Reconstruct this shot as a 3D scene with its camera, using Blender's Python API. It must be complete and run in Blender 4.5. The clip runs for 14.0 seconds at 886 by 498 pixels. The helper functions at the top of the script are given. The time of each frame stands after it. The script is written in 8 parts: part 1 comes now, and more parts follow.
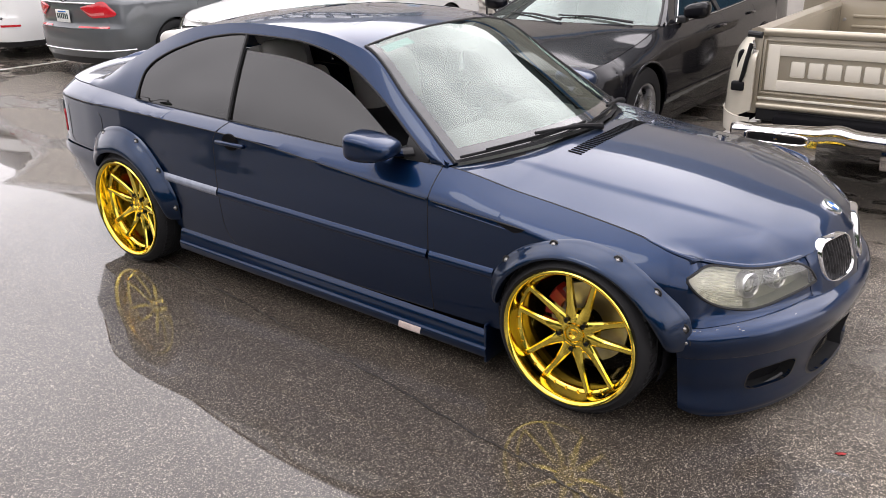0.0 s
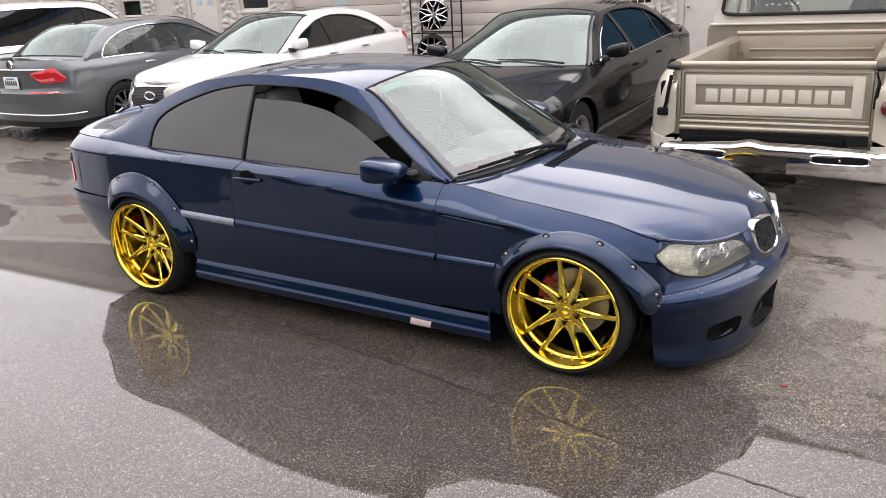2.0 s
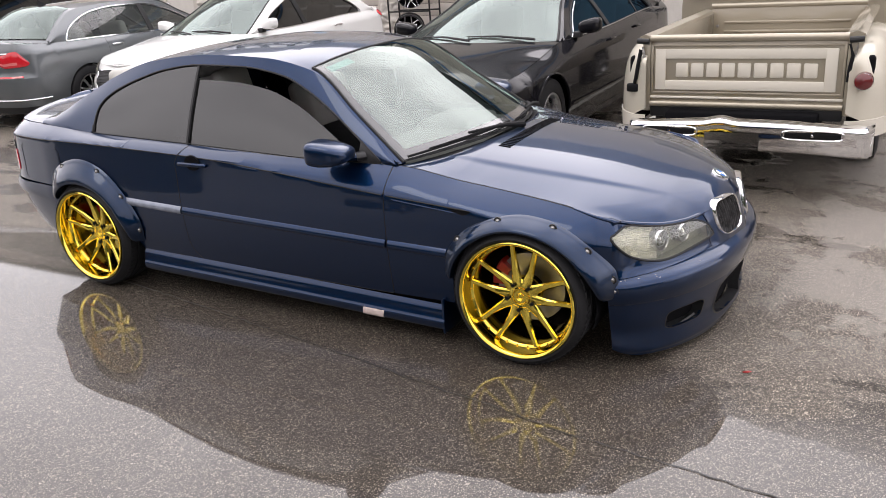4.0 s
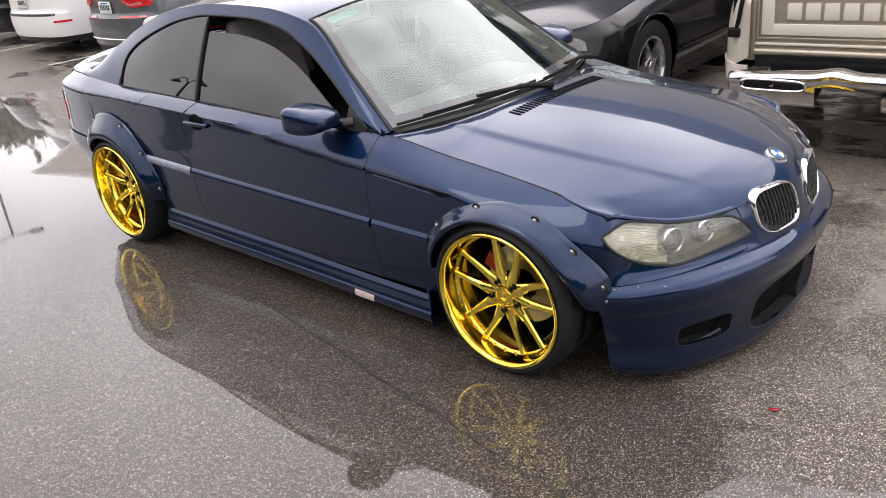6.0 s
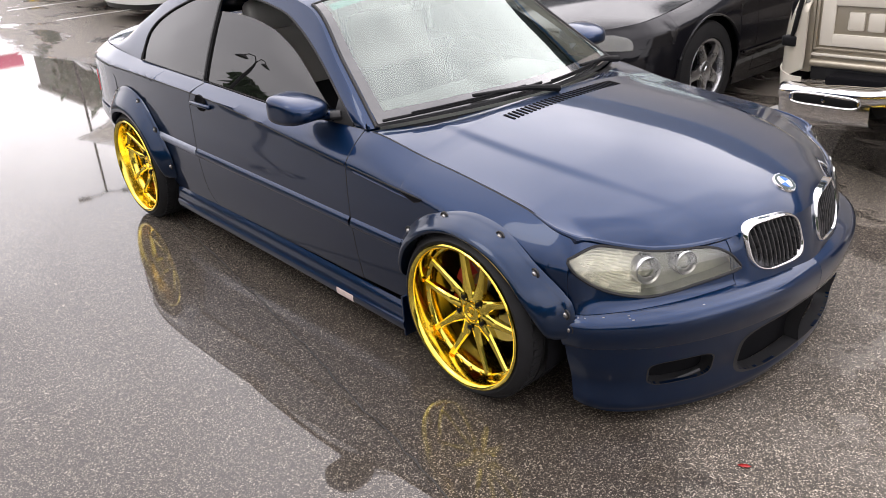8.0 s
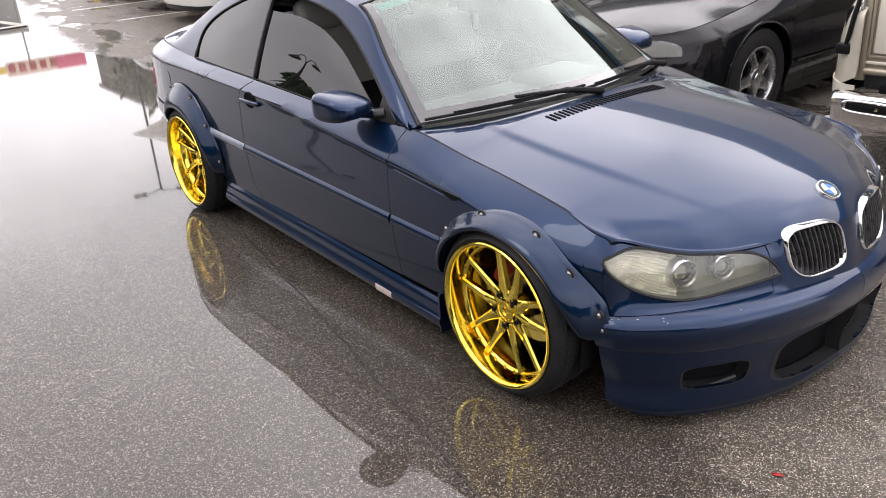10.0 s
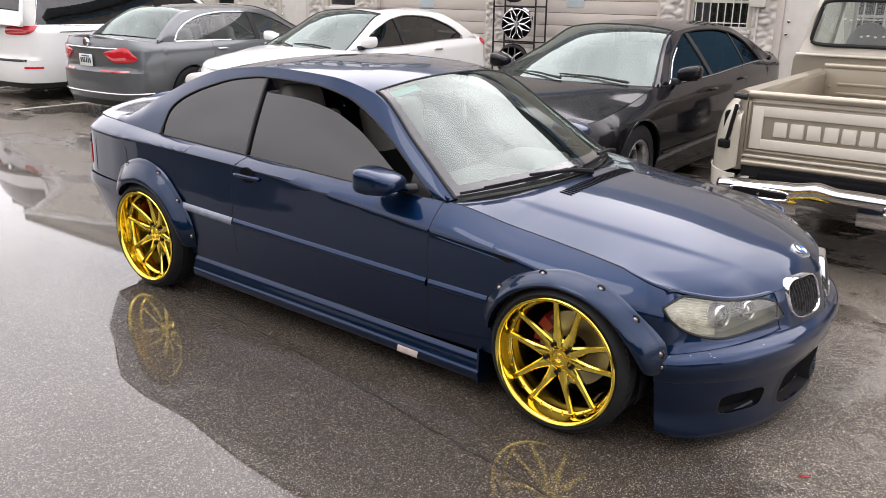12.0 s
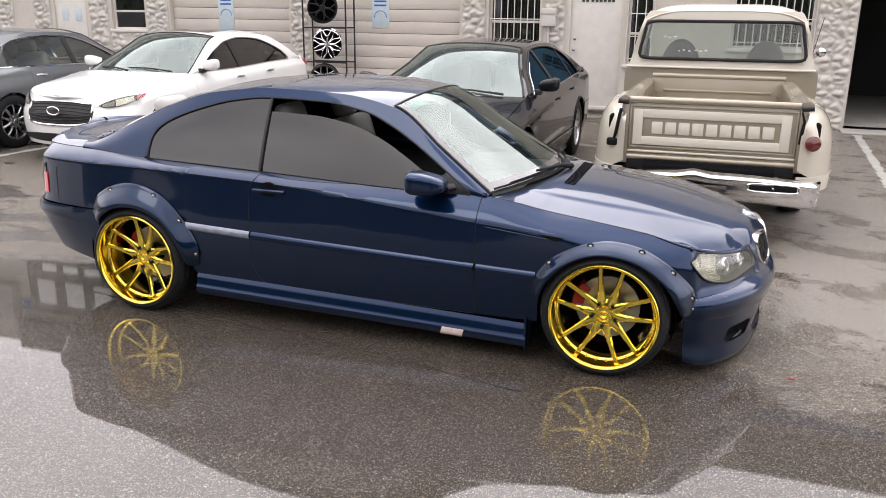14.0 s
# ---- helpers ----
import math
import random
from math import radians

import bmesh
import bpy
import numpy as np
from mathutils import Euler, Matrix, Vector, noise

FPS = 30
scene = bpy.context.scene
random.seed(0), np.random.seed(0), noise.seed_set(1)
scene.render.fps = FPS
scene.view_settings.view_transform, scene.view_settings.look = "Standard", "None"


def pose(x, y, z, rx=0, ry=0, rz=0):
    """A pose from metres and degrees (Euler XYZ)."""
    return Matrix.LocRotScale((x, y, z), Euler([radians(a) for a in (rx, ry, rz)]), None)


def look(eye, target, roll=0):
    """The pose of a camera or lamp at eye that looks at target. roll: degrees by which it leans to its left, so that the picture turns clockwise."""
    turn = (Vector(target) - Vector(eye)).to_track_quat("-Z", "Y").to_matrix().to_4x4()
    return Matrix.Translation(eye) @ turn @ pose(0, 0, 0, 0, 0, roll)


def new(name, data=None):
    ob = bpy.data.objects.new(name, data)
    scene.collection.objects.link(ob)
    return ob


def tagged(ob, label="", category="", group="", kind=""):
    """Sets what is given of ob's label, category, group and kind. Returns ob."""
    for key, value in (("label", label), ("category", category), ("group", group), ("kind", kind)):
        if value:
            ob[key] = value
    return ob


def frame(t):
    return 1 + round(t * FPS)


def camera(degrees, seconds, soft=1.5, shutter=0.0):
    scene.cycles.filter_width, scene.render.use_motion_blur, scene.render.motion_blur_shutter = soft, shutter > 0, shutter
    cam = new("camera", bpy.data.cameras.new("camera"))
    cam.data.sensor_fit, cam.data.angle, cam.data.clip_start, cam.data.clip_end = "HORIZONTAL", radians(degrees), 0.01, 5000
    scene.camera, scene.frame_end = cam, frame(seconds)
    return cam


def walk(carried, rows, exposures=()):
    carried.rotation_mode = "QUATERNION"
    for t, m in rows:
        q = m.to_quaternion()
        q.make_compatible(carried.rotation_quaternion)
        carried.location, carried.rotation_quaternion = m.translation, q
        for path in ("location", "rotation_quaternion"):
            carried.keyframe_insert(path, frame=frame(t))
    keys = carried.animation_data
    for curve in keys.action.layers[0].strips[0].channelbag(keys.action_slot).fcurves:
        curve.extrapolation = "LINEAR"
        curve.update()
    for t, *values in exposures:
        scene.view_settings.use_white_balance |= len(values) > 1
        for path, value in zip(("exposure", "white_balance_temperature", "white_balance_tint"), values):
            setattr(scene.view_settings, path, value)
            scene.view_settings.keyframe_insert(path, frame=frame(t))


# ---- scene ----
cam = camera(57.1, 14.0, 0.9)
PATH = [
    (0, (3.948, -3.303, 1.74), (2.838, -1.815, 0.998), -1.3),
    (0.5, (3.956, -3.579, 1.732), (2.898, -2.016, 1.073), -0.5),
    (1, (4.03, -3.784, 1.77), (2.972, -2.206, 1.142), -1.2),
    (1.5, (4.089, -3.924, 1.784), (3.082, -2.314, 1.157), -1.8),
    (2, (3.997, -4.073, 1.781), (3.03, -2.442, 1.146), -3.2),
    (2.5, (3.916, -4.163, 1.774), (2.96, -2.527, 1.136), -3.3),
    (3, (3.976, -4.177, 1.777), (3.036, -2.536, 1.126), -3.5),
    (3.2, (4.013, -4.129, 1.768), (3.082, -2.488, 1.104), -3.8),
    (5.3, (4.265, -3.271, 1.724), (3.129, -1.794, 0.998), -4.5),
    (5.5, (4.341, -3.172, 1.722), (3.142, -1.753, 0.981), -4.7),
    (6, (4.415, -2.962, 1.706), (3.158, -1.628, 0.905), -6.3),
    (6.5, (4.351, -2.783, 1.678), (3.099, -1.469, 0.838), -5.3),
    (7, (4.362, -2.649, 1.678), (3.085, -1.361, 0.835), -5.6),
    (7.5, (4.473, -2.558, 1.677), (3.131, -1.331, 0.845), -4.8),
    (7.7, (4.538, -2.544, 1.684), (3.17, -1.344, 0.854), -4.4),
    (9.8, (4.637, -2.537, 1.66), (3.184, -1.404, 0.882), -4.3),
    (10, (4.622, -2.54, 1.666), (3.154, -1.442, 0.868), -4.0),
    (10.5, (4.601, -2.714, 1.683), (3.128, -1.606, 0.906), -1.1),
    (11, (4.528, -3.021, 1.714), (3.168, -1.708, 1.061), 0.5),
    (11.5, (4.39, -3.298, 1.705), (3.071, -1.962, 1.014), 1.4),
    (11.8, (4.203, -3.437, 1.719), (3.051, -1.927, 1.093), 0.6),
    (12, (4.125, -3.531, 1.724), (2.987, -2.005, 1.112), 0.7),
    (12.5, (3.938, -3.893, 1.724), (2.882, -2.3, 1.136), 0.8),
    (13, (3.721, -4.184, 1.745), (2.797, -2.525, 1.117), -0.1),
    (13.3, (3.507, -4.355, 1.748), (2.692, -2.636, 1.132), -1.4),
    (13.5, (3.435, -4.365, 1.739), (2.678, -2.618, 1.127), -1.6),
    (14, (3.166, -4.673, 1.743), (2.555, -2.854, 1.18), 0.6),
]
walk(cam, [(t, look(eye, target, roll)) for t, eye, target, roll in PATH],
     [(0, 0.08), (1.5, 0.02), (3, 0.02), (5.5, 0.0), (6.5, 0.10), (7.5, 0.14), (10, 0.03), (11, 0.0), (12.5, 0.02), (13, -0.04), (13.5, 0.03), (14, 0.09)])

# ---------------------------------------------------------------- world and light
world = bpy.data.worlds.new("overcast_sky")
scene.world = world
world.use_nodes = True
wn, wl = world.node_tree.nodes, world.node_tree.links
wn.clear()
w_out = wn.new("ShaderNodeOutputWorld")
w_bg = wn.new("ShaderNodeBackground")
w_sky = wn.new("ShaderNodeTexSky")
w_sky.sky_type = "NISHITA"
w_sky.sun_disc = False
w_sky.sun_elevation = radians(48)
w_sky.sun_rotation = radians(200)
w_sky.air_density, w_sky.dust_density = 1.0, 3.0
w_noise = wn.new("ShaderNodeTexNoise")
w_noise.inputs["Scale"].default_value = 2.1
w_noise.inputs["Detail"].default_value = 4
w_noise.inputs["Roughness"].default_value = 0.55
w_ramp = wn.new("ShaderNodeValToRGB")
w_ramp.color_ramp.elements[0].position = 0.30
w_ramp.color_ramp.elements[0].color = (5.12, 4.85, 5.12, 1)
w_ramp.color_ramp.elements[1].position = 0.72
w_ramp.color_ramp.elements[1].color = (11.85, 11.2, 11.55, 1)
w_mix = wn.new("ShaderNodeMix")
w_mix.data_type = "RGBA"
w_mix.inputs[0].default_value = 0.93
wl.new(w_noise.outputs["Fac"], w_ramp.inputs["Fac"])
wl.new(w_sky.outputs["Color"], w_mix.inputs[6])
wl.new(w_ramp.outputs["Color"], w_mix.inputs[7])
# the cloud thins towards the building: a broad, smooth rise of brightness
w_dir = wn.new("ShaderNodeTexCoord")
w_sep = wn.new("ShaderNodeVectorMath")
w_sep.operation = "DOT_PRODUCT"
w_sep.inputs[1].default_value = (0.08, 0.99, 0.0)
w_rise = wn.new("ShaderNodeMapRange")
w_rise.interpolation_type = "SMOOTHSTEP"
for sock, value in (("From Min", -1.0), ("From Max", 1.0), ("To Min", 0.62), ("To Max", 1.50)):
    w_rise.inputs[sock].default_value = value
w_lit = wn.new("ShaderNodeVectorMath")
w_lit.operation = "SCALE"
wl.new(w_dir.outputs["Generated"], w_sep.inputs[0])
wl.new(w_sep.outputs["Value"], w_rise.inputs["Value"])
wl.new(w_mix.outputs[2], w_lit.inputs[0])
w_xyz = wn.new("ShaderNodeSeparateXYZ")
w_vault = wn.new("ShaderNodeMapRange")
for sock, value in (("From Min", 0.0), ("From Max", 1.0), ("To Min", 0.74), ("To Max", 1.16)):
    w_vault.inputs[sock].default_value = value
w_both = wn.new("ShaderNodeMath")
w_both.operation = "MULTIPLY"
wl.new(w_dir.outputs["Generated"], w_xyz.inputs[0])
wl.new(w_xyz.outputs["Z"], w_vault.inputs["Value"])
wl.new(w_rise.outputs["Result"], w_both.inputs[0])
wl.new(w_vault.outputs["Result"], w_both.inputs[1])
wl.new(w_both.outputs["Value"], w_lit.inputs["Scale"])
wl.new(w_lit.outputs["Vector"], w_bg.inputs["Color"])
w_bg.inputs["Strength"].default_value = 0.315
wl.new(w_bg.outputs["Background"], w_out.inputs["Surface"])

sun = new("sun", bpy.data.lights.new("sun", "SUN"))
sun.data.energy = 0.5
sun.data.angle = radians(25)
sun.data.color = (1.0, 0.97, 0.93)
sun.matrix_world = look((-6, -12, 20), (0, 0, 0))


# ---------------------------------------------------------------- materials
class Nodes:
    """A Principled material and short ways to add nodes to it."""

    def __init__(self, name):
        self.mat = bpy.data.materials.new(name)
        self.mat.use_nodes = True
        self.tree = self.mat.node_tree
        self.p = self.tree.nodes["Principled BSDF"]

    def node(self, kind, **values):
        n = self.tree.nodes.new(kind)
        for key, value in values.items():
            n.inputs[key.replace("_", " ")].default_value = value
        return n

    def link(self, a, b):
        self.tree.links.new(a, b)

    def set(self, **values):
        for key, value in values.items():
            self.p.inputs[key.replace("_", " ")].default_value = value
        return self

    def coords(self, what="Object"):
        return self.tree.nodes.new("ShaderNodeTexCoord").outputs[what]

    def noise(self, scale, detail=4, rough=0.55, what="Object"):
        n = self.node("ShaderNodeTexNoise", Scale=scale, Detail=detail, Roughness=rough)
        self.link(self.coords(what), n.inputs["Vector"])
        return n.outputs["Fac"]

    def ramp(self, fac, stops):
        r = self.tree.nodes.new("ShaderNodeValToRGB")
        els = r.color_ramp.elements
        while len(els) < len(stops):
            els.new(0.5)
        for el, (pos, col) in zip(els, stops):
            el.position = pos
            el.color = (*col, 1) if not isinstance(col, (int, float)) else (col, col, col, 1)
        self.link(fac, r.inputs["Fac"])
        return r.outputs["Color"]

    def mix(self, fac, a, b, blend="MIX"):
        m = self.tree.nodes.new("ShaderNodeMix")
        m.data_type, m.blend_type = "RGBA", blend
        for sock, value in ((0, fac), (6, a), (7, b)):
            if isinstance(value, bpy.types.NodeSocket):
                self.link(value, m.inputs[sock])
            else:
                m.inputs[sock].default_value = value if sock == 0 else (*value, 1)
        return m.outputs[2]

    def math(self, op, a, b=0.0):
        m = self.tree.nodes.new("ShaderNodeMath")
        m.operation = op
        for k, value in enumerate((a, b)):
            if isinstance(value, bpy.types.NodeSocket):
                self.link(value, m.inputs[k])
            else:
                m.inputs[k].default_value = value
        return m.outputs[0]

    def bump(self, height, strength=0.3, distance=0.01):
        b = self.node("ShaderNodeBump", Strength=strength, Distance=distance)
        self.link(height, b.inputs["Height"])
        self.link(b.outputs["Normal"], self.p.inputs["Normal"])
        return b


def simple(name, colour, rough=0.5, metal=0.0, vary=0.12, scale=6.0, bump=0.0, **more):
    """A plain surface with a little dirt and grain."""
    m = Nodes(name)
    m.set(Metallic=metal, **more)
    big = m.noise(scale, 5)
    fine = m.noise(scale * 14, 3)
    both = m.mix(0.35, big, fine)
    dark = [c * (1 - vary) for c in colour]
    light = [min(1, c * (1 + vary)) for c in colour]
    m.link(m.ramp(both, [(0.3, dark), (0.7, light)]), m.p.inputs["Base Color"])
    m.link(m.ramp(both, [(0.3, max(0.0, rough - 0.06)), (0.75, min(1, rough + 0.08))]), m.p.inputs["Roughness"])
    if bump:
        m.bump(fine, bump, 0.004)
    return m.mat


def paint(name, colour, metal=0.35, rough=0.32, coat_rough=0.03, flake=0.25, dirt=0.06, ior=1.5):
    """Car lacquer: fine flakes under a clear coat with a breath of road film."""
    m = Nodes(name)
    m.set(Metallic=metal, Coat_Weight=1.0, Coat_IOR=ior, Specular_IOR_Level=0.05)
    fl = m.noise(900, 1, 0.5)
    film = m.noise(2.6, 5, 0.6)
    col = m.mix(m.math("MULTIPLY", fl, flake), colour, [min(1, c * 1.9 + 0.001) for c in colour])
    col = m.mix(m.math("MULTIPLY", film, dirt), col, (0.28, 0.26, 0.24))
    m.link(col, m.p.inputs["Base Color"])
    m.p.inputs["Roughness"].default_value = rough
    m.link(m.ramp(film, [(0.35, coat_rough), (0.8, coat_rough + 0.05)]), m.p.inputs["Coat Roughness"])
    peel = m.noise(70, 2)
    b = m.node("ShaderNodeBump", Strength=0.02, Distance=0.001)
    m.link(peel, b.inputs["Height"])
    m.link(b.outputs["Normal"], m.p.inputs["Coat Normal"])
    return m.mat


def glass(name, tint, alpha_dark=0.0, rough=0.0, ior=1.62, sheen=(1, 1, 1)):
    """Thin car glass: a mix of clear passage, tint and mirror-like gloss."""
    m = Nodes(name)
    t = m.tree
    out = t.nodes["Material Output"]
    clear = m.node("ShaderNodeBsdfTransparent")
    clear.inputs["Color"].default_value = (*tint, 1)
    gloss = m.node("ShaderNodeBsdfGlossy", Roughness=rough)
    gloss.inputs["Color"].default_value = (*sheen, 1)
    fres = m.node("ShaderNodeFresnel", IOR=ior)
    mixer = t.nodes.new("ShaderNodeMixShader")
    film = m.noise(3.0, 5)
    haze = m.node("ShaderNodeBsdfDiffuse")
    haze.inputs["Color"].default_value = (0.5, 0.52, 0.5, 1)
    hmix = t.nodes.new("ShaderNodeMixShader")
    m.link(m.ramp(film, [(0.3, alpha_dark * 0.6), (0.8, alpha_dark)]), hmix.inputs[0])
    m.link(clear.outputs[0], hmix.inputs[1])
    m.link(haze.outputs[0], hmix.inputs[2])
    m.link(fres.outputs[0], mixer.inputs[0])
    m.link(hmix.outputs[0], mixer.inputs[1])
    m.link(gloss.outputs[0], mixer.inputs[2])
    m.link(mixer.outputs[0], out.inputs["Surface"])
    return m.mat


MAT = {}
MAT["blue"] = paint("blue_lacquer", (0.0012, 0.0122, 0.043), 0.85, 0.38, 0.012, 0.5, 0.002, 1.42)
MAT["flare"] = paint("blue_flare_lacquer", (0.0013, 0.0118, 0.038), 0.8, 0.38, 0.05, 0.3, 0.003, 1.42)
MAT["white"] = paint("white_lacquer", (0.78, 0.78, 0.76), 0.0, 0.35, 0.04, 0.0, 0.05)
MAT["grey"] = paint("grey_lacquer", (0.10, 0.108, 0.115), 0.5, 0.35, 0.04, 0.3, 0.07)
MAT["black_paint"] = paint("black_lacquer", (0.004, 0.004, 0.006), 0.0, 0.5, 0.05, 0.1, 0.004, 1.34)
MAT["champagne"] = paint("champagne_lacquer", (0.305, 0.268, 0.204), 0.40, 0.38, 0.06, 0.25, 0.10)
MAT["pearl"] = paint("pearl_lacquer", (0.50, 0.465, 0.385), 0.25, 0.38, 0.06, 0.2, 0.08)
MAT["cream"] = paint("cream_lacquer", (0.60, 0.56, 0.48), 0.0, 0.38, 0.06, 0.0, 0.08)
MAT["gold"] = simple("gold_chrome", (0.86, 0.66, 0.11), 0.13, 1.0, 0.05, 9)
MAT["chrome"] = simple("chrome", (0.78, 0.78, 0.80), 0.07, 1.0, 0.05, 8)
MAT["alloy"] = simple("alloy", (0.55, 0.55, 0.56), 0.28, 1.0, 0.08, 10)
MAT["tyre"] = simple("tyre_rubber", (0.011, 0.011, 0.012), 0.6, 0, 0.25, 14, 0.2, Specular_IOR_Level=0.25)
MAT["weathered_black"] = simple("weathered_black", (0.008, 0.008, 0.009), 0.6, 0, 0.2, 20, Specular_IOR_Level=0.12)
MAT["bowl"] = simple("lamp_bowl", (0.26, 0.265, 0.215), 0.4, 0.1, 0.15, 20)
MAT["rubber"] = simple("black_rubber", (0.014, 0.014, 0.015), 0.55, 0, 0.2, 20, Specular_IOR_Level=0.25)
MAT["plastic"] = simple("black_plastic", (0.02, 0.02, 0.021), 0.42, 0, 0.2, 20, Specular_IOR_Level=0.25)
# near-black for recesses, slots and hidden depths: their shade is put into the colour
MAT["dark"] = simple("shade_black", (0.006, 0.006, 0.007), 0.8, 0, 0.2, 9, Specular_IOR_Level=0.05)
MAT["steel"] = simple("brake_steel", (0.32, 0.31, 0.30), 0.35, 1.0, 0.15, 25)
MAT["red_caliper"] = simple("red_caliper", (0.30, 0.012, 0.010), 0.4, 0, 0.2, 20)
MAT["leather"] = simple("grey_leather", (0.42, 0.41, 0.38), 0.5, 0, 0.05, 4)
MAT["dash"] = simple("dash_vinyl", (0.20, 0.20, 0.19), 0.6, 0, 0.08, 4)
MAT["clear_lens"] = glass("lamp_glass", (0.92, 0.91, 0.84), 0.09)
MAT["windscreen"] = glass("windscreen_glass", (0.80, 0.88, 0.83), 0.0, ior=2.7, sheen=(0.66, 0.735, 0.695))
MAT["tint"] = glass("tinted_glass", (0.05, 0.05, 0.055), 0.01, ior=1.7)
MAT["green_glass"] = glass("green_glass", (0.40, 0.47, 0.43), 0.05)
MAT["dark_glass"] = glass("dark_glass", (0.10, 0.10, 0.11), 0.03)
MAT["clear_green"] = glass("clear_green_glass", (0.74, 0.80, 0.76), 0.10, ior=1.6)
MAT["pale_screen"] = glass("pale_screen_glass", (0.46, 0.55, 0.50), 0.12, ior=1.75, sheen=(0.86, 1.0, 0.95))
MAT["blue_film"] = glass("blue_film_glass", (0.05, 0.06, 0.07), 0.01, ior=1.9, sheen=(0.09, 0.24, 0.42))
MAT["primer"] = simple("pale_primer", (0.62, 0.60, 0.58), 0.6, 0, 0.15, 60)
MAT["margin"] = simple("printed_margin", (0.045, 0.045, 0.047), 0.12, 0, 0.1, 30, Coat_Weight=1.0, Coat_Roughness=0.02)
MAT["grille_bar"] = simple("satin_grille_bar", (0.055, 0.055, 0.058), 0.28, 0.6, 0.2, 30)
MAT["chalk"] = simple("chalk", (0.55, 0.55, 0.54), 0.8, 0, 0.3, 30)
MAT["pink_lens"] = simple("pink_lens", (0.62, 0.16, 0.16), 0.12, 0, 0.15, 30, Coat_Weight=1.0)
MAT["maroon_lens"] = simple("maroon_lens", (0.11, 0.010, 0.012), 0.15, 0, 0.15, 30, Coat_Weight=1.0)
MAT["bare_strip"] = simple("worn_strip", (0.22, 0.24, 0.29), 0.35, 0.4, 0.3, 25)
MAT["red_lens"] = simple("red_lens", (0.50, 0.010, 0.020), 0.12, 0, 0.15, 30, Coat_Weight=1.0)
MAT["plate"] = simple("number_plate", (0.72, 0.73, 0.70), 0.4, 0, 0.08, 30)
MAT["ink"] = simple("dark_ink", (0.03, 0.05, 0.05), 0.5, 0, 0.2, 30)
MAT["sticker_white"] = simple("white_vinyl", (0.8, 0.8, 0.8), 0.5, 0, 0.05, 30)
MAT["teal"] = simple("teal_film", (0.03, 0.36, 0.30), 0.5, 0, 0.1, 30)
MAT["tape"] = simple("bare_primer", (0.64, 0.53, 0.49), 0.7, 0, 0.25, 40)
MAT["badge_blue"] = simple("badge_blue", (0.03, 0.13, 0.42), 0.25, 0, 0.1, 30)
MAT["reflector"] = simple("lamp_reflector", (0.80, 0.79, 0.70), 0.25, 0.35, 0.15, 30)


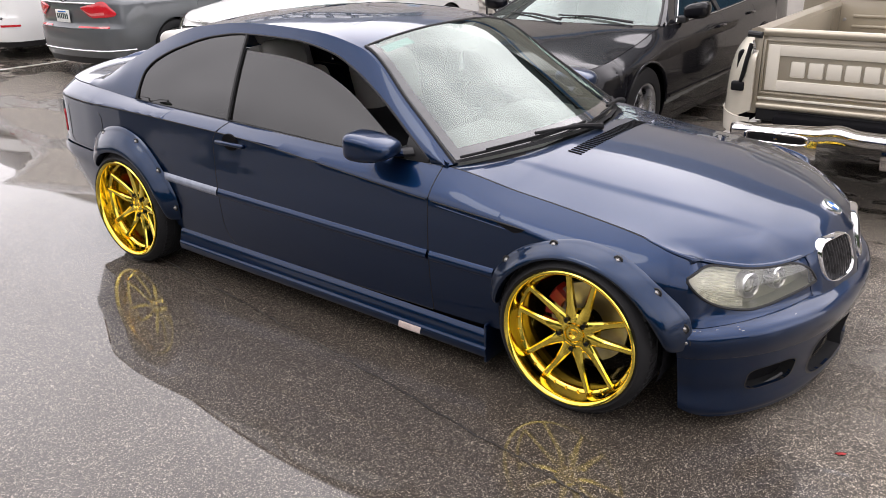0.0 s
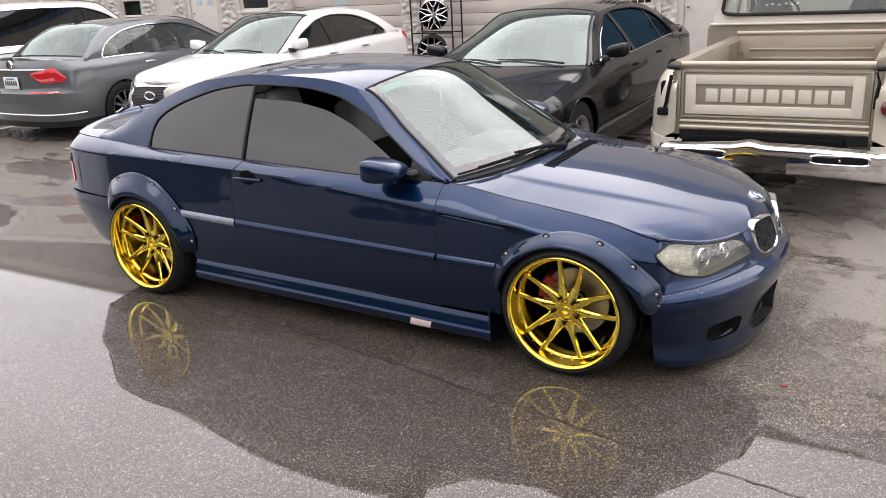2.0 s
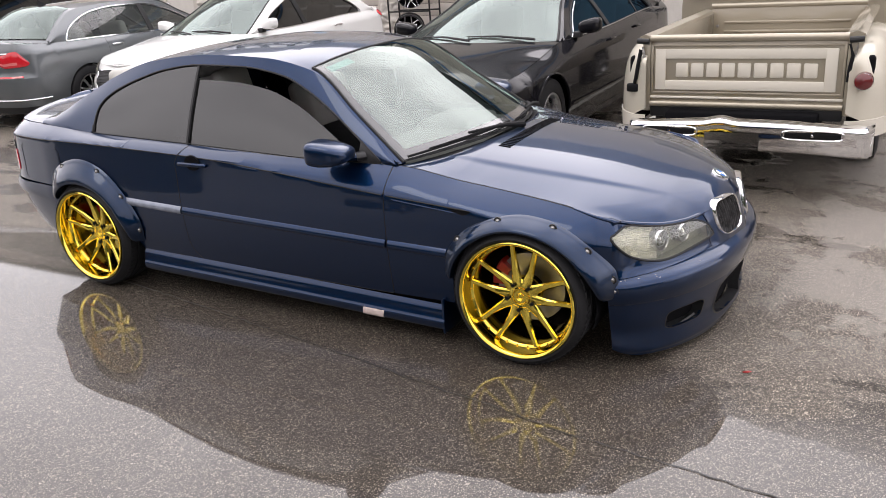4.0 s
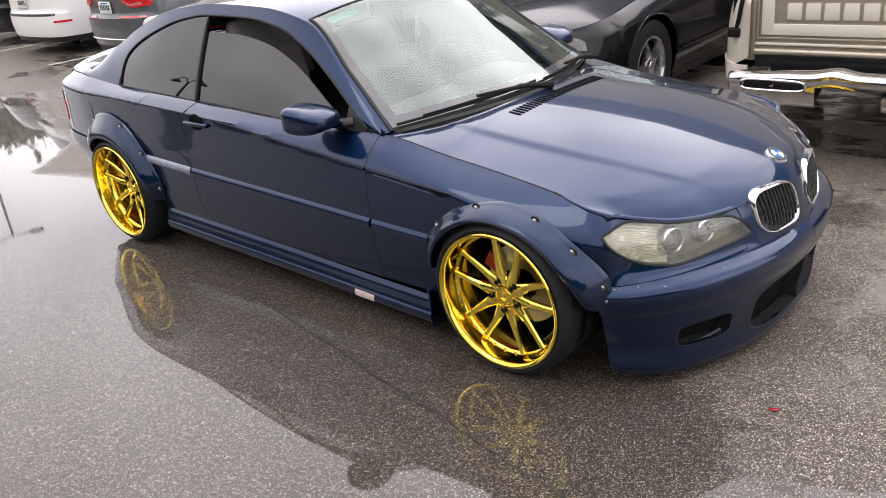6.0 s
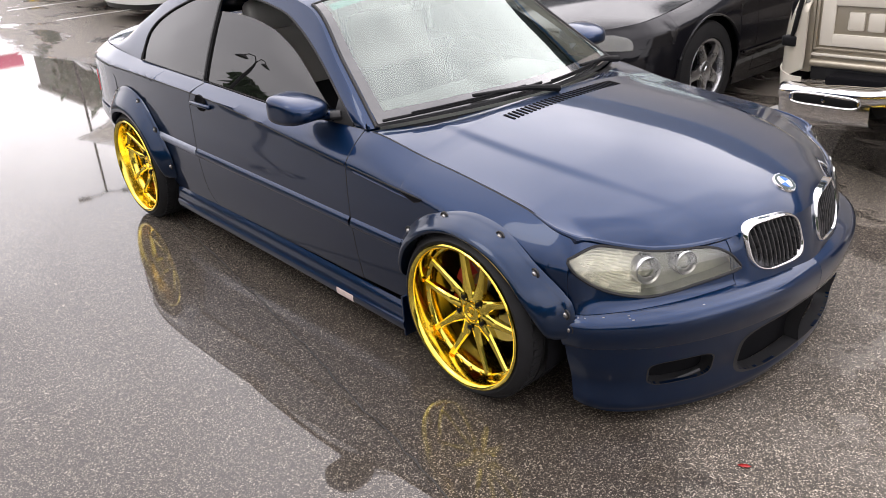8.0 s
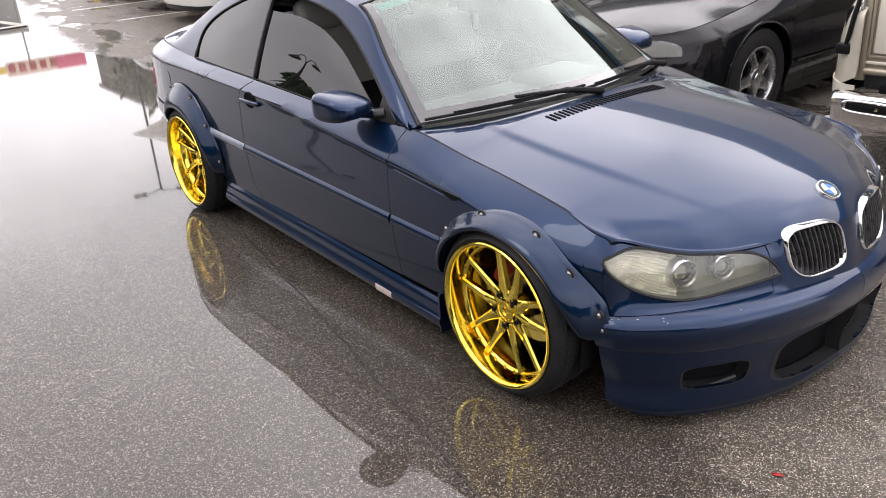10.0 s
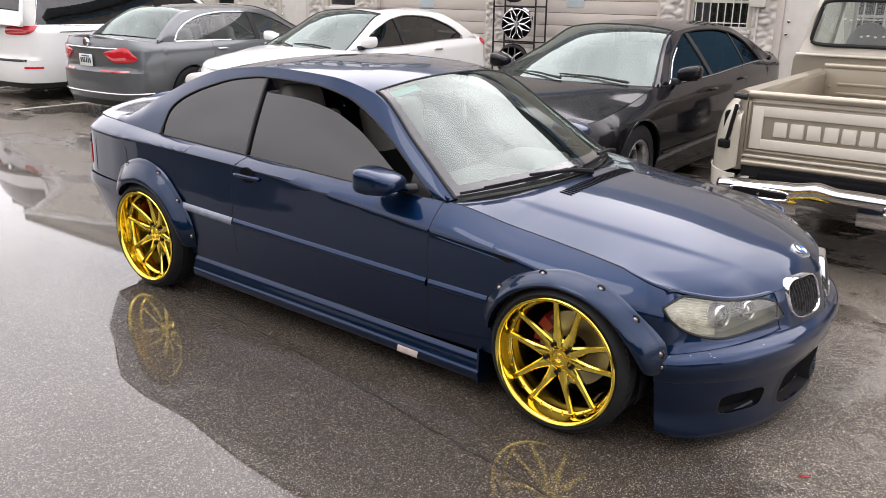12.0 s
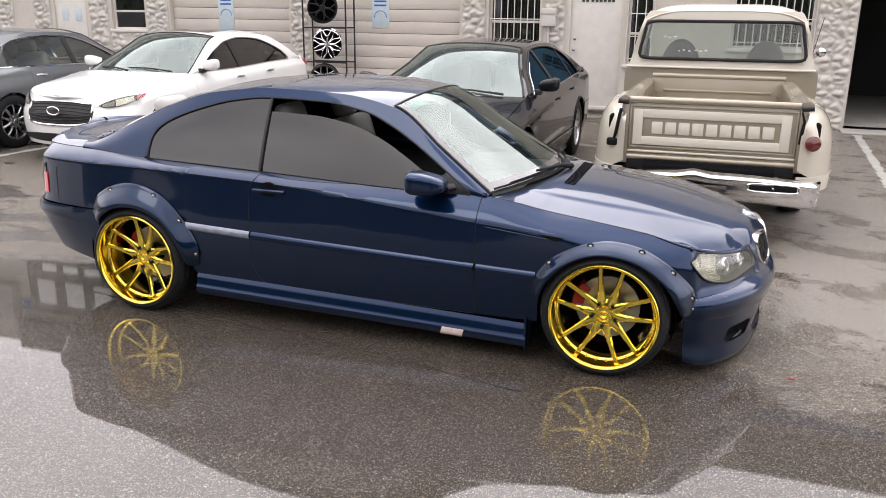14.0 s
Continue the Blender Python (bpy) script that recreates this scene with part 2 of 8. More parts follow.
def wet_asphalt():
    """Tarmac with pale chips under a film of rain: still water near the parked car, damp and patchy beyond it."""
    m = Nodes("wet_asphalt")
    pos = m.coords("Object")
    vor = m.node("ShaderNodeTexVoronoi", Scale=215.0)
    m.link(pos, vor.inputs["Vector"])
    vor2 = m.node("ShaderNodeTexVoronoi", Scale=370.0)
    m.link(pos, vor2.inputs["Vector"])
    chips = [(0.20, (0.008, 0.0062, 0.0045)), (0.45, (0.020, 0.0158, 0.0115)), (0.62, (0.036, 0.029, 0.0215)), (0.67, (0.085, 0.070, 0.053)), (0.76, (0.19, 0.160, 0.125)), (0.84, (0.52, 0.455, 0.37))]
    tone = m.ramp(vor.outputs["Color"], chips)
    tone2 = m.ramp(vor2.outputs["Color"], chips)
    pick = m.ramp(m.noise(60, 2, 0.5), [(0.47, 0.0), (0.53, 1.0)])
    col = m.mix(pick, tone, tone2)
    stains = m.noise(0.55, 6, 0.6)
    col = m.mix(m.ramp(stains, [(0.35, 0.0), (0.75, 0.35)]), col, (0.032, 0.027, 0.022))
    # where the water stands: the pool's far edge runs along x, its height in y read from a ramp
    sep = m.tree.nodes.new("ShaderNodeSeparateXYZ")
    m.link(pos, sep.inputs[0])
    x, y = sep.outputs[0], sep.outputs[1]
    wob = m.math("MULTIPLY", m.math("SUBTRACT", m.noise(1.1, 6, 0.65), 0.5), 1.1)
    way = m.math("DIVIDE", m.math("ADD", m.math("ADD", x, 20.0), m.math("MULTIPLY", wob, 0.3)), 26.0)
    stops = ((-20.0, 2.4), (-11.7, 1.15), (-7.3, 0.6), (-5.5, 0.93), (-2.8, 0.15), (-2.2, -0.45), (-1.0, -0.20), (0.2, 0.6), (2.6, 0.3), (3.1, -0.45), (3.6, -0.85), (4.2, -1.02), (6.0, -1.4))
    far = m.ramp(way, [((a + 20) / 26, (b + 2) / 5) for a, b in stops])
    far = m.math("SUBTRACT", m.math("MULTIPLY", far, 5.0), 2.0)
    depth = m.math("SUBTRACT", far, m.math("ADD", y, m.math("MULTIPLY", wob, 0.35)))
    wet = m.ramp(m.math("ADD", m.math("MULTIPLY", depth, 2.0), 0.5), [(0.35, 0.0), (0.75, 1.0)])
    flat = m.node("ShaderNodeMapping")
    flat.inputs["Scale"].default_value = (0.62, 1.35, 1.0)
    m.link(pos, flat.inputs["Vector"])
    film = m.node("ShaderNodeTexNoise", Scale=0.95, Detail=7, Roughness=0.62)
    m.link(flat.outputs["Vector"], film.inputs["Vector"])
    # worn, drier stretch before the pick-up: paler, with a ragged edge and little film
    zone = m.math("MULTIPLY", m.ramp(m.math("ADD", x, -3.3), [(0.05, 0.0), (0.5, 1.0)]), m.ramp(m.math("ADD", y, 0.9), [(0.35, 0.0), (1.0, 1.0)]))
    pools = m.math("SUBTRACT", film.outputs["Fac"], m.math("MULTIPLY", zone, 0.12))
    dry = m.math("MULTIPLY", zone, m.ramp(m.math("ADD", m.noise(1.7, 8, 0.68), m.math("MULTIPLY", zone, 0.10)), [(0.535, 0.0), (0.575, 1.0)]))
    patch = m.ramp(pools, [(0.520, 0.0), (0.545, 0.86)])
    wet = m.mix(1.0, wet, patch, "LIGHTEN")
    col = m.mix(wet, m.mix(0.24, m.mix(1.0, col, (1.4, 1.4, 1.4), "MULTIPLY"), (0.140, 0.126, 0.108)), col)
    col = m.mix(m.math("MULTIPLY", wet, 0.22), col, (0.060, 0.042, 0.027))
    col = m.mix(1.0, col, m.ramp(wet, [(0.0, 0.92), (1.0, 0.68)]), "MULTIPLY")
    col = m.mix(m.math("MULTIPLY", dry, 0.45), col, (0.27, 0.25, 0.225))
    m.link(col, m.p.inputs["Base Color"])
    m.p.inputs["Roughness"].default_value = 0.75
    m.p.inputs["Specular IOR Level"].default_value = 0.25
    # stones that stand out of the film break the mirror
    stones = m.ramp(m.mix(pick, vor.outputs["Color"], vor2.outputs["Color"]), [(0.74, 1.0), (0.79, 0.75)])
    m.link(m.mix(1.0, m.ramp(wet, [(0.0, 0.35), (0.5, 0.8), (1.0, 1.0)]), stones, "MULTIPLY"), m.p.inputs["Coat Weight"])
    m.p.inputs["Coat IOR"].default_value = 1.43
    m.link(m.ramp(wet, [(0.0, 0.26), (0.55, 0.10), (1.0, 0.0)]), m.p.inputs["Coat Roughness"])
    h = m.mix(0.5, vor.outputs["Distance"], vor2.outputs["Distance"])
    m.bump(h, 0.55, 0.004)
    # rough chips break the film where it is thin
    cb = m.node("ShaderNodeBump", Distance=0.003)
    m.link(m.ramp(wet, [(0.1, 0.85), (0.6, 0.35), (0.92, 0.003)]), cb.inputs["Strength"])
    m.link(h, cb.inputs["Height"])
    m.link(cb.outputs["Normal"], m.p.inputs["Coat Normal"])
    return m.mat


MAT["asphalt"] = wet_asphalt()
MAT["line"] = simple("worn_white_line", (0.55, 0.54, 0.50), 0.45, 0, 0.3, 5, 0.3, Coat_Weight=0.6, Coat_Roughness=0.15)
MAT["stucco"] = simple("cream_wall", (0.52, 0.48, 0.43), 0.75, 0, 0.12, 1.2, 0.25)
MAT["stone"] = simple("painted_stone", (0.52, 0.487, 0.447), 0.8, 0, 0.16, 7, 0.6)
MAT["door_panel"] = simple("cream_panel", (0.52, 0.47, 0.425), 0.5, 0, 0.08, 2.0)
MAT["white_metal"] = simple("white_metal", (0.60, 0.57, 0.53), 0.45, 0, 0.1, 6)
MAT["concrete"] = simple("concrete", (0.33, 0.32, 0.29), 0.8, 0, 0.2, 3, 0.4)
MAT["notice"] = simple("pale_blue_notice", (0.50, 0.58, 0.62), 0.5, 0, 0.1, 9)
# near-black: unlit rooms get their shade from this colour; grate bars use it too
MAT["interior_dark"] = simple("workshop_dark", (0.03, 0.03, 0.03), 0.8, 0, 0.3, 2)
MAT["room_glass"] = glass("window_glass", (0.16, 0.16, 0.17), 0.03)
MAT["kerb_red"] = simple("red_kerb", (0.42, 0.05, 0.04), 0.6, 0, 0.2, 6)
MAT["yellow"] = simple("hydrant_yellow", (0.75, 0.50, 0.02), 0.45, 0, 0.15, 9)
MAT["grass"] = simple("grass_green", (0.06, 0.13, 0.03), 0.8, 0, 0.4, 9, 0.6)
MAT["leaf"] = simple("leaf_green", (0.035, 0.065, 0.022), 0.6, 0, 0.5, 3)
MAT["bark"] = simple("bark", (0.10, 0.075, 0.055), 0.85, 0, 0.3, 12, 0.6)


# ---------------------------------------------------------------- mesh helpers
def finish(name, bm, material, parent=None, label="", smooth=True, angle=None):
    me = bpy.data.meshes.new(name)
    bm.normal_update()
    bm.edges.index_update()
    rims = [e.index for e in bm.edges if e.is_boundary]
    bm.to_mesh(me)
    bm.free()
    me.materials.append(material)
    if smooth:
        me.polygons.foreach_set("use_smooth", [True] * len(me.polygons))
        if angle:
            me.set_sharp_from_angle(angle=radians(angle))
            for k in rims:
                me.edges[k].use_edge_sharp = True
    ob = new(name, me)
    if parent is not None:
        ob.parent = parent
    if label:
        tagged(ob, label)
    return ob


def part(name, bm, material, parent, label="", smooth=True, angle=35):
    """ONE mesh object under a thing or a part."""
    return finish(name, bm, material, parent, label, smooth, angle)


def thing(name, label, category, group="", at=None):
    ob = new(name)
    ob.empty_display_size = 0.2
    if at is not None:
        ob.matrix_world = at
    return tagged(ob, label, category, group)


def add_box(bm, lo, hi, bevel=0.0, seg=2, m=None):
    """An axis-aligned box with rounded edges, added to bm."""
    r = bmesh.ops.create_cube(bm, size=1.0)
    vs = r["verts"]
    for v in vs:
        v.co = Vector([(a + b) / 2 + c * (b - a) for a, b, c in zip(lo, hi, v.co)])
    if bevel:
        es = list({e for v in vs for e in v.link_edges})
        out = bmesh.ops.bevel(bm, geom=es, offset=bevel, segments=seg, affect="EDGES", profile=0.5)
        vs = list({v for f in out["faces"] for v in f.verts} | {v for v in vs if v.is_valid})
    if m is not None:
        bmesh.ops.transform(bm, matrix=m, verts=vs)
    return vs


def box_bm(lo, hi, bevel=0.0, seg=2):
    bm = bmesh.new()
    add_box(bm, lo, hi, bevel, seg)
    return bm


def grid_bm(fn, us, vs, bm=None, flip=False, keep=None):
    """A sheet of quads: fn(u, v) gives the place."""
    bm = bm or bmesh.new()
    rows = [[bm.verts.new(fn(u, v)) for v in vs] for u in us]
    for i in range(len(us) - 1):
        for j in range(len(vs) - 1):
            if keep and not keep((us[i] + us[i + 1]) / 2, (vs[j] + vs[j + 1]) / 2):
                continue
            q = [rows[i][j], rows[i + 1][j], rows[i + 1][j + 1], rows[i][j + 1]]
            if flip:
                q.reverse()
            try:
                bm.faces.new(q)
            except ValueError:
                pass
    return bm


def mirrored(bm):
    out = bm.copy()
    for v in out.verts:
        v.co.y = -v.co.y
    bmesh.ops.reverse_faces(out, faces=out.faces[:])
    return out


def clean(bm, dist=0.0004):
    bmesh.ops.remove_doubles(bm, verts=bm.verts[:], dist=dist)
    loose = [v for v in bm.verts if not v.link_faces]
    if loose:
        bmesh.ops.delete(bm, geom=loose, context="VERTS")
    return bm


def thick(ob, t=0.012):
    """Sheet metal: gives a panel its thickness, inwards."""
    mod = ob.modifiers.new("thickness", "SOLIDIFY")
    mod.thickness, mod.offset = t, -1.0
    return ob


def tube_bm(points, radius, sides=8, bm=None, closed=False):
    """A round bar along points; radius may be a list."""
    bm = bm or bmesh.new()
    pts = [Vector(p) for p in points]
    n = len(pts)
    rings = []
    ref = Vector((0, 0, 1))
    for i, p in enumerate(pts):
        a = pts[(i - 1) % n] if (closed or i > 0) else p
        b = pts[(i + 1) % n] if (closed or i < n - 1) else p
        d = (b - a).normalized()
        up = ref if abs(d.dot(ref)) < 0.95 else Vector((0, 1, 0))
        s = d.cross(up).normalized()
        u = s.cross(d)
        r = radius[i] if isinstance(radius, (list, tuple)) else radius
        rings.append([bm.verts.new(p + r * (math.cos(k * math.tau / sides) * s + math.sin(k * math.tau / sides) * u)) for k in range(sides)])
    span = n if closed else n - 1
    for i in range(span):
        a, b = rings[i], rings[(i + 1) % n]
        for k in range(sides):
            bm.faces.new((a[k], a[(k + 1) % sides], b[(k + 1) % sides], b[k]))
    if not closed:
        bm.faces.new(list(reversed(rings[0])))
        bm.faces.new(rings[-1])
    return bm


def lathe_bm(profile, steps=48, axis="y", centre=(0, 0, 0), bm=None):
    """A turned body: profile is a list of (radius, along)."""
    bm = bm or bmesh.new()
    cols = []
    for k in range(steps):
        a = k * math.tau / steps
        col = []
        for r, h in profile:
            c, s = r * math.cos(a), r * math.sin(a)
            p = (c, h, s) if axis == "y" else ((c, s, h) if axis == "z" else (h, c, s))
            col.append(bm.verts.new(Vector(p) + Vector(centre)))
        cols.append(col)
    for k in range(steps):
        a, b = cols[k], cols[(k + 1) % steps]
        for j in range(len(profile) - 1):
            bm.faces.new((a[j], b[j], b[j + 1], a[j + 1]))
    return bm


def extrude_outline(points, depth, bm=None, m=None, bevel=0.0):
    """A flat outline (x, z) given depth along y."""
    bm = bm or bmesh.new()
    f = [bm.verts.new((x, 0, z)) for x, z in points]
    b = [bm.verts.new((x, depth, z)) for x, z in points]
    n = len(points)
    faces = [bm.faces.new(f), bm.faces.new(list(reversed(b)))]
    for k in range(n):
        faces.append(bm.faces.new((f[k], b[k], b[(k + 1) % n], f[(k + 1) % n])))
    bmesh.ops.recalc_face_normals(bm, faces=faces)
    if m is not None:
        bmesh.ops.transform(bm, matrix=m, verts=f + b)
    return bm


def curve1(pts):
    """Monotone cubic through (x, y) points; level beyond the ends' slope."""
    xs = np.array([p[0] for p in pts], float)
    ys = np.array([p[1] for p in pts], float)
    h = np.diff(xs)
    d = np.diff(ys) / h
    m = np.zeros(len(xs))
    m[0], m[-1] = d[0], d[-1]
    for i in range(1, len(xs) - 1):
        if d[i - 1] * d[i] > 0:
            w1, w2 = 2 * h[i] + h[i - 1], h[i] + 2 * h[i - 1]
            m[i] = (w1 + w2) / (w1 / d[i - 1] + w2 / d[i])

    def at(x):
        if x <= xs[0]:
            return float(ys[0])
        if x >= xs[-1]:
            return float(ys[-1])
        i = int(np.searchsorted(xs, x) - 1)
        t = (x - xs[i]) / h[i]
        return float(ys[i] * (1 + 2 * t) * (1 - t) ** 2 + h[i] * m[i] * t * (1 - t) ** 2 + ys[i + 1] * t * t * (3 - 2 * t) + h[i] * m[i + 1] * t * t * (t - 1))

    return at


def spread(a, b, n):
    return [a + (b - a) * k / n for k in range(n + 1)]


def lettering(text, size, depth, material, parent, m, name="lettering", label="", bold=0.0):
    """Raised letters in the built-in font, as a mesh under its thing."""
    cu = bpy.data.curves.new(name, "FONT")
    cu.body, cu.size, cu.extrude, cu.align_x, cu.align_y = text, size, depth, "CENTER", "CENTER"
    cu.offset = bold
    tmp = bpy.data.objects.new(name, cu)
    scene.collection.objects.link(tmp)
    me = bpy.data.meshes.new_from_object(tmp.evaluated_get(bpy.context.evaluated_depsgraph_get()))
    bpy.data.objects.remove(tmp)
    bpy.data.curves.remove(cu)
    me.materials.clear()
    me.materials.append(material)
    ob = new(name, me)
    ob.parent = parent
    ob.matrix_basis = m
    return tagged(ob, label)


# ---------------------------------------------------------------- car bodies
class Shell:
    """A car's skin from a few drawn lines: the plan's outline, the side's section, the belt and the roof rail.
    x runs from the rear axle forwards, the drawn half is y < 0."""

    def __init__(self, ring, side, front, rear, crease, edge_z, edge_in, rail_y, rail_z, bow, centre):
        pts = [Vector((x, y)) for x, y in ring]
        # a smooth outline through the drawn points
        dense = []
        ext = [Vector((pts[0].x, -pts[1].y))] + pts + [Vector((pts[-1].x, -pts[-2].y))]
        for i in range(1, len(ext) - 2):
            p0, p1, p2, p3 = ext[i - 1:i + 3]
            for k in range(24):
                t = k / 24
                dense.append(0.5 * ((2 * p1) + (p2 - p0) * t + (2 * p0 - 5 * p1 + 4 * p2 - p3) * t * t + (3 * p1 - p0 - 3 * p2 + p3) * t ** 3))
        dense.append(pts[-1])
        xs = np.array([p.x for p in dense])
        ys = np.array([p.y for p in dense])
        ss = np.concatenate([[0], np.cumsum(np.hypot(np.diff(xs), np.diff(ys)))])
        self.xs, self.ys, self.ss = xs, ys, ss
        self.length = float(ss[-1])
        self.side, self.front, self.rear = curve1(side), curve1(front), curve1(rear)
        self.crease, self.edge_z, self.edge_in = curve1(crease), curve1(edge_z), curve1(edge_in)
        self.rail_y, self.rail_z = curve1(rail_y), curve1(rail_z)
        self.bow, self.centre = curve1(bow), curve1(centre)

    def s_at(self, x):
        """Way along the outline at which it passes x."""
        return float(np.interp(x, self.xs, self.ss))

    def plan(self, s):
        x = float(np.interp(s, self.ss, self.xs))
        y = float(np.interp(s, self.ss, self.ys))
        e = 0.03
        a, b = max(0, s - e), min(self.length, s + e)
        dx = float(np.interp(b, self.ss, self.xs) - np.interp(a, self.ss, self.xs))
        dy = float(np.interp(b, self.ss, self.ys) - np.interp(a, self.ss, self.ys))
        n = math.hypot(dx, dy) or 1
        return x, y, -dy / n, dx / n

    def inset(self, s, z, x, nx):
        """How far the skin lies inside the outline at that height."""
        zc = self.crease(x)
        top, tin = self.edge_z(x), self.edge_in(x)
        o = self.side(z)
        k0 = self.side(zc)
        if z > zc:
            t = min(1.2, (z - zc) / max(0.01, top - zc))
            o = k0 + (tin - k0) * (0.55 * t + 0.45 * t * t)
        k = min(1.0, max(0.0, (abs(nx) - 0.25) / 0.6))
        k = k * k * (3 - 2 * k)
        end = self.front(z) if nx > 0 else self.rear(z)
        return o * (1 - k) + end * k

    def at(self, s, z, out=0.0, side=-1):
        x, y, nx, ny = self.plan(s)
        o = self.inset(s, z, x, nx) - out
        yy = y - ny * o
        return Vector((x - nx * o, side * max(0.0, yy), z))

    def atx(self, x, z, out=0.0, side=-1):
        return self.at(self.s_at(x), z, out, side)

    def edge(self, s):
        """The top edge of the side: bonnet seam, belt, boot edge."""
        return self.at(s, self.edge_z(self.plan(s)[0]))

    def rail(self, x):
        return Vector((x, -self.rail_y(x), self.rail_z(x)))

    def top(self, x, t):
        """Roof, windscreen and rear window: x at the rail, t from -1 to 1 across."""
        r = self.rail(x)
        xc = x + self.bow(x) * (1 - t * t)
        zc = self.centre(x + self.bow(x))
        return Vector((xc, r.y * -t, r.z + (zc - r.z) * (1 - abs(t) ** 2.4)))

    def lid(self, s, t, bow, centre, power=2.4, lip=None):
        """Bonnet or boot lid between the two top edges."""
        e = self.edge(s)
        b = bow(e.x)
        xc = e.x + b * (1 - t * t)
        zc = centre(e.x + b)
        z = e.z + (zc - e.z) * (1 - abs(t) ** power)
        p = Vector((xc, e.y * -t, z))
        if lip:
            p.z += lip(xc, p.y)
        return p

    def window(self, x, f, bulge=0.012, out=0.0):
        """The side of the cabin, from belt (f = 0) to rail (f = 1)."""
        e, r = self.edge(self.s_at(x)), self.rail(x)
        p = e.lerp(r, f)
        p.x = x
        p.y -= bulge * 4 * f * (1 - f) + out
        return p

    def window_z(self, x, z, out=0.0):
        e, r = self.edge(self.s_at(x)), self.rail(x)
        return self.window(x, (z - e.z) / max(0.02, r.z - e.z), out=out)


def arch_z(x, arches, base):
    z = base
    for ax, az, r in arches:
        d = abs(x - ax)
        if d < r:
            z = max(z, az + math.sqrt(r * r - d * d))
    return z


def spaced(a, b, step, marks=()):
    """Even steps from a to b, thicker near the marks (the ends of the wheel arches)."""
    out = list(spread(a, b, max(1, int((b - a) / step))))
    for m in marks:
        for d in (-0.012, -0.004, 0.0, 0.004, 0.012, 0.024):
            if a < m + d < b:
                out.append(m + d)
    return sorted(set(out))


def side_panel(sh, x0, x1, low, high, rows=20, step=0.02, slant0=None, slant1=None, marks=(), out=0.0):
    """A panel of the side between two heights, both given along x. Slants bend its upright edges."""
    us = spaced(x0, x1, step, marks)

    def fn(u, v):
        lo, hi = low(u), high(u)
        z = lo + (hi - lo) * v
        f = (u - x0) / (x1 - x0)
        x = u
        if slant0:
            x += slant0(z) * (1 - f) ** 2
        if slant1:
            x += slant1(z) * f ** 2
        return sh.atx(x, z, out)

    return grid_bm(fn, us, spread(0, 1, rows))


def both(name, bm, material, parent, label="", t=0.012):
    """A panel and its twin on the other side."""
    twin = mirrored(bm)
    a = part(name, clean(bm), material, parent, label)
    b = part(name, clean(twin), material, parent, label)
    if t:
        thick(a, t)
        thick(b, t)
    return a, b


def whole(name, bm, material, parent, label="", t=0.012):
    """A panel that runs across the middle: the drawn half and its twin in one sheet."""
    twin = mirrored(bm)
    me = bpy.data.meshes.new("twin")
    twin.to_mesh(me)
    bm.from_mesh(me)
    twin.free()
    bpy.data.meshes.remove(me)
    ob = part(name, clean(bm, 0.0008), material, parent, label)
    if t:
        thick(ob, t)
    return ob


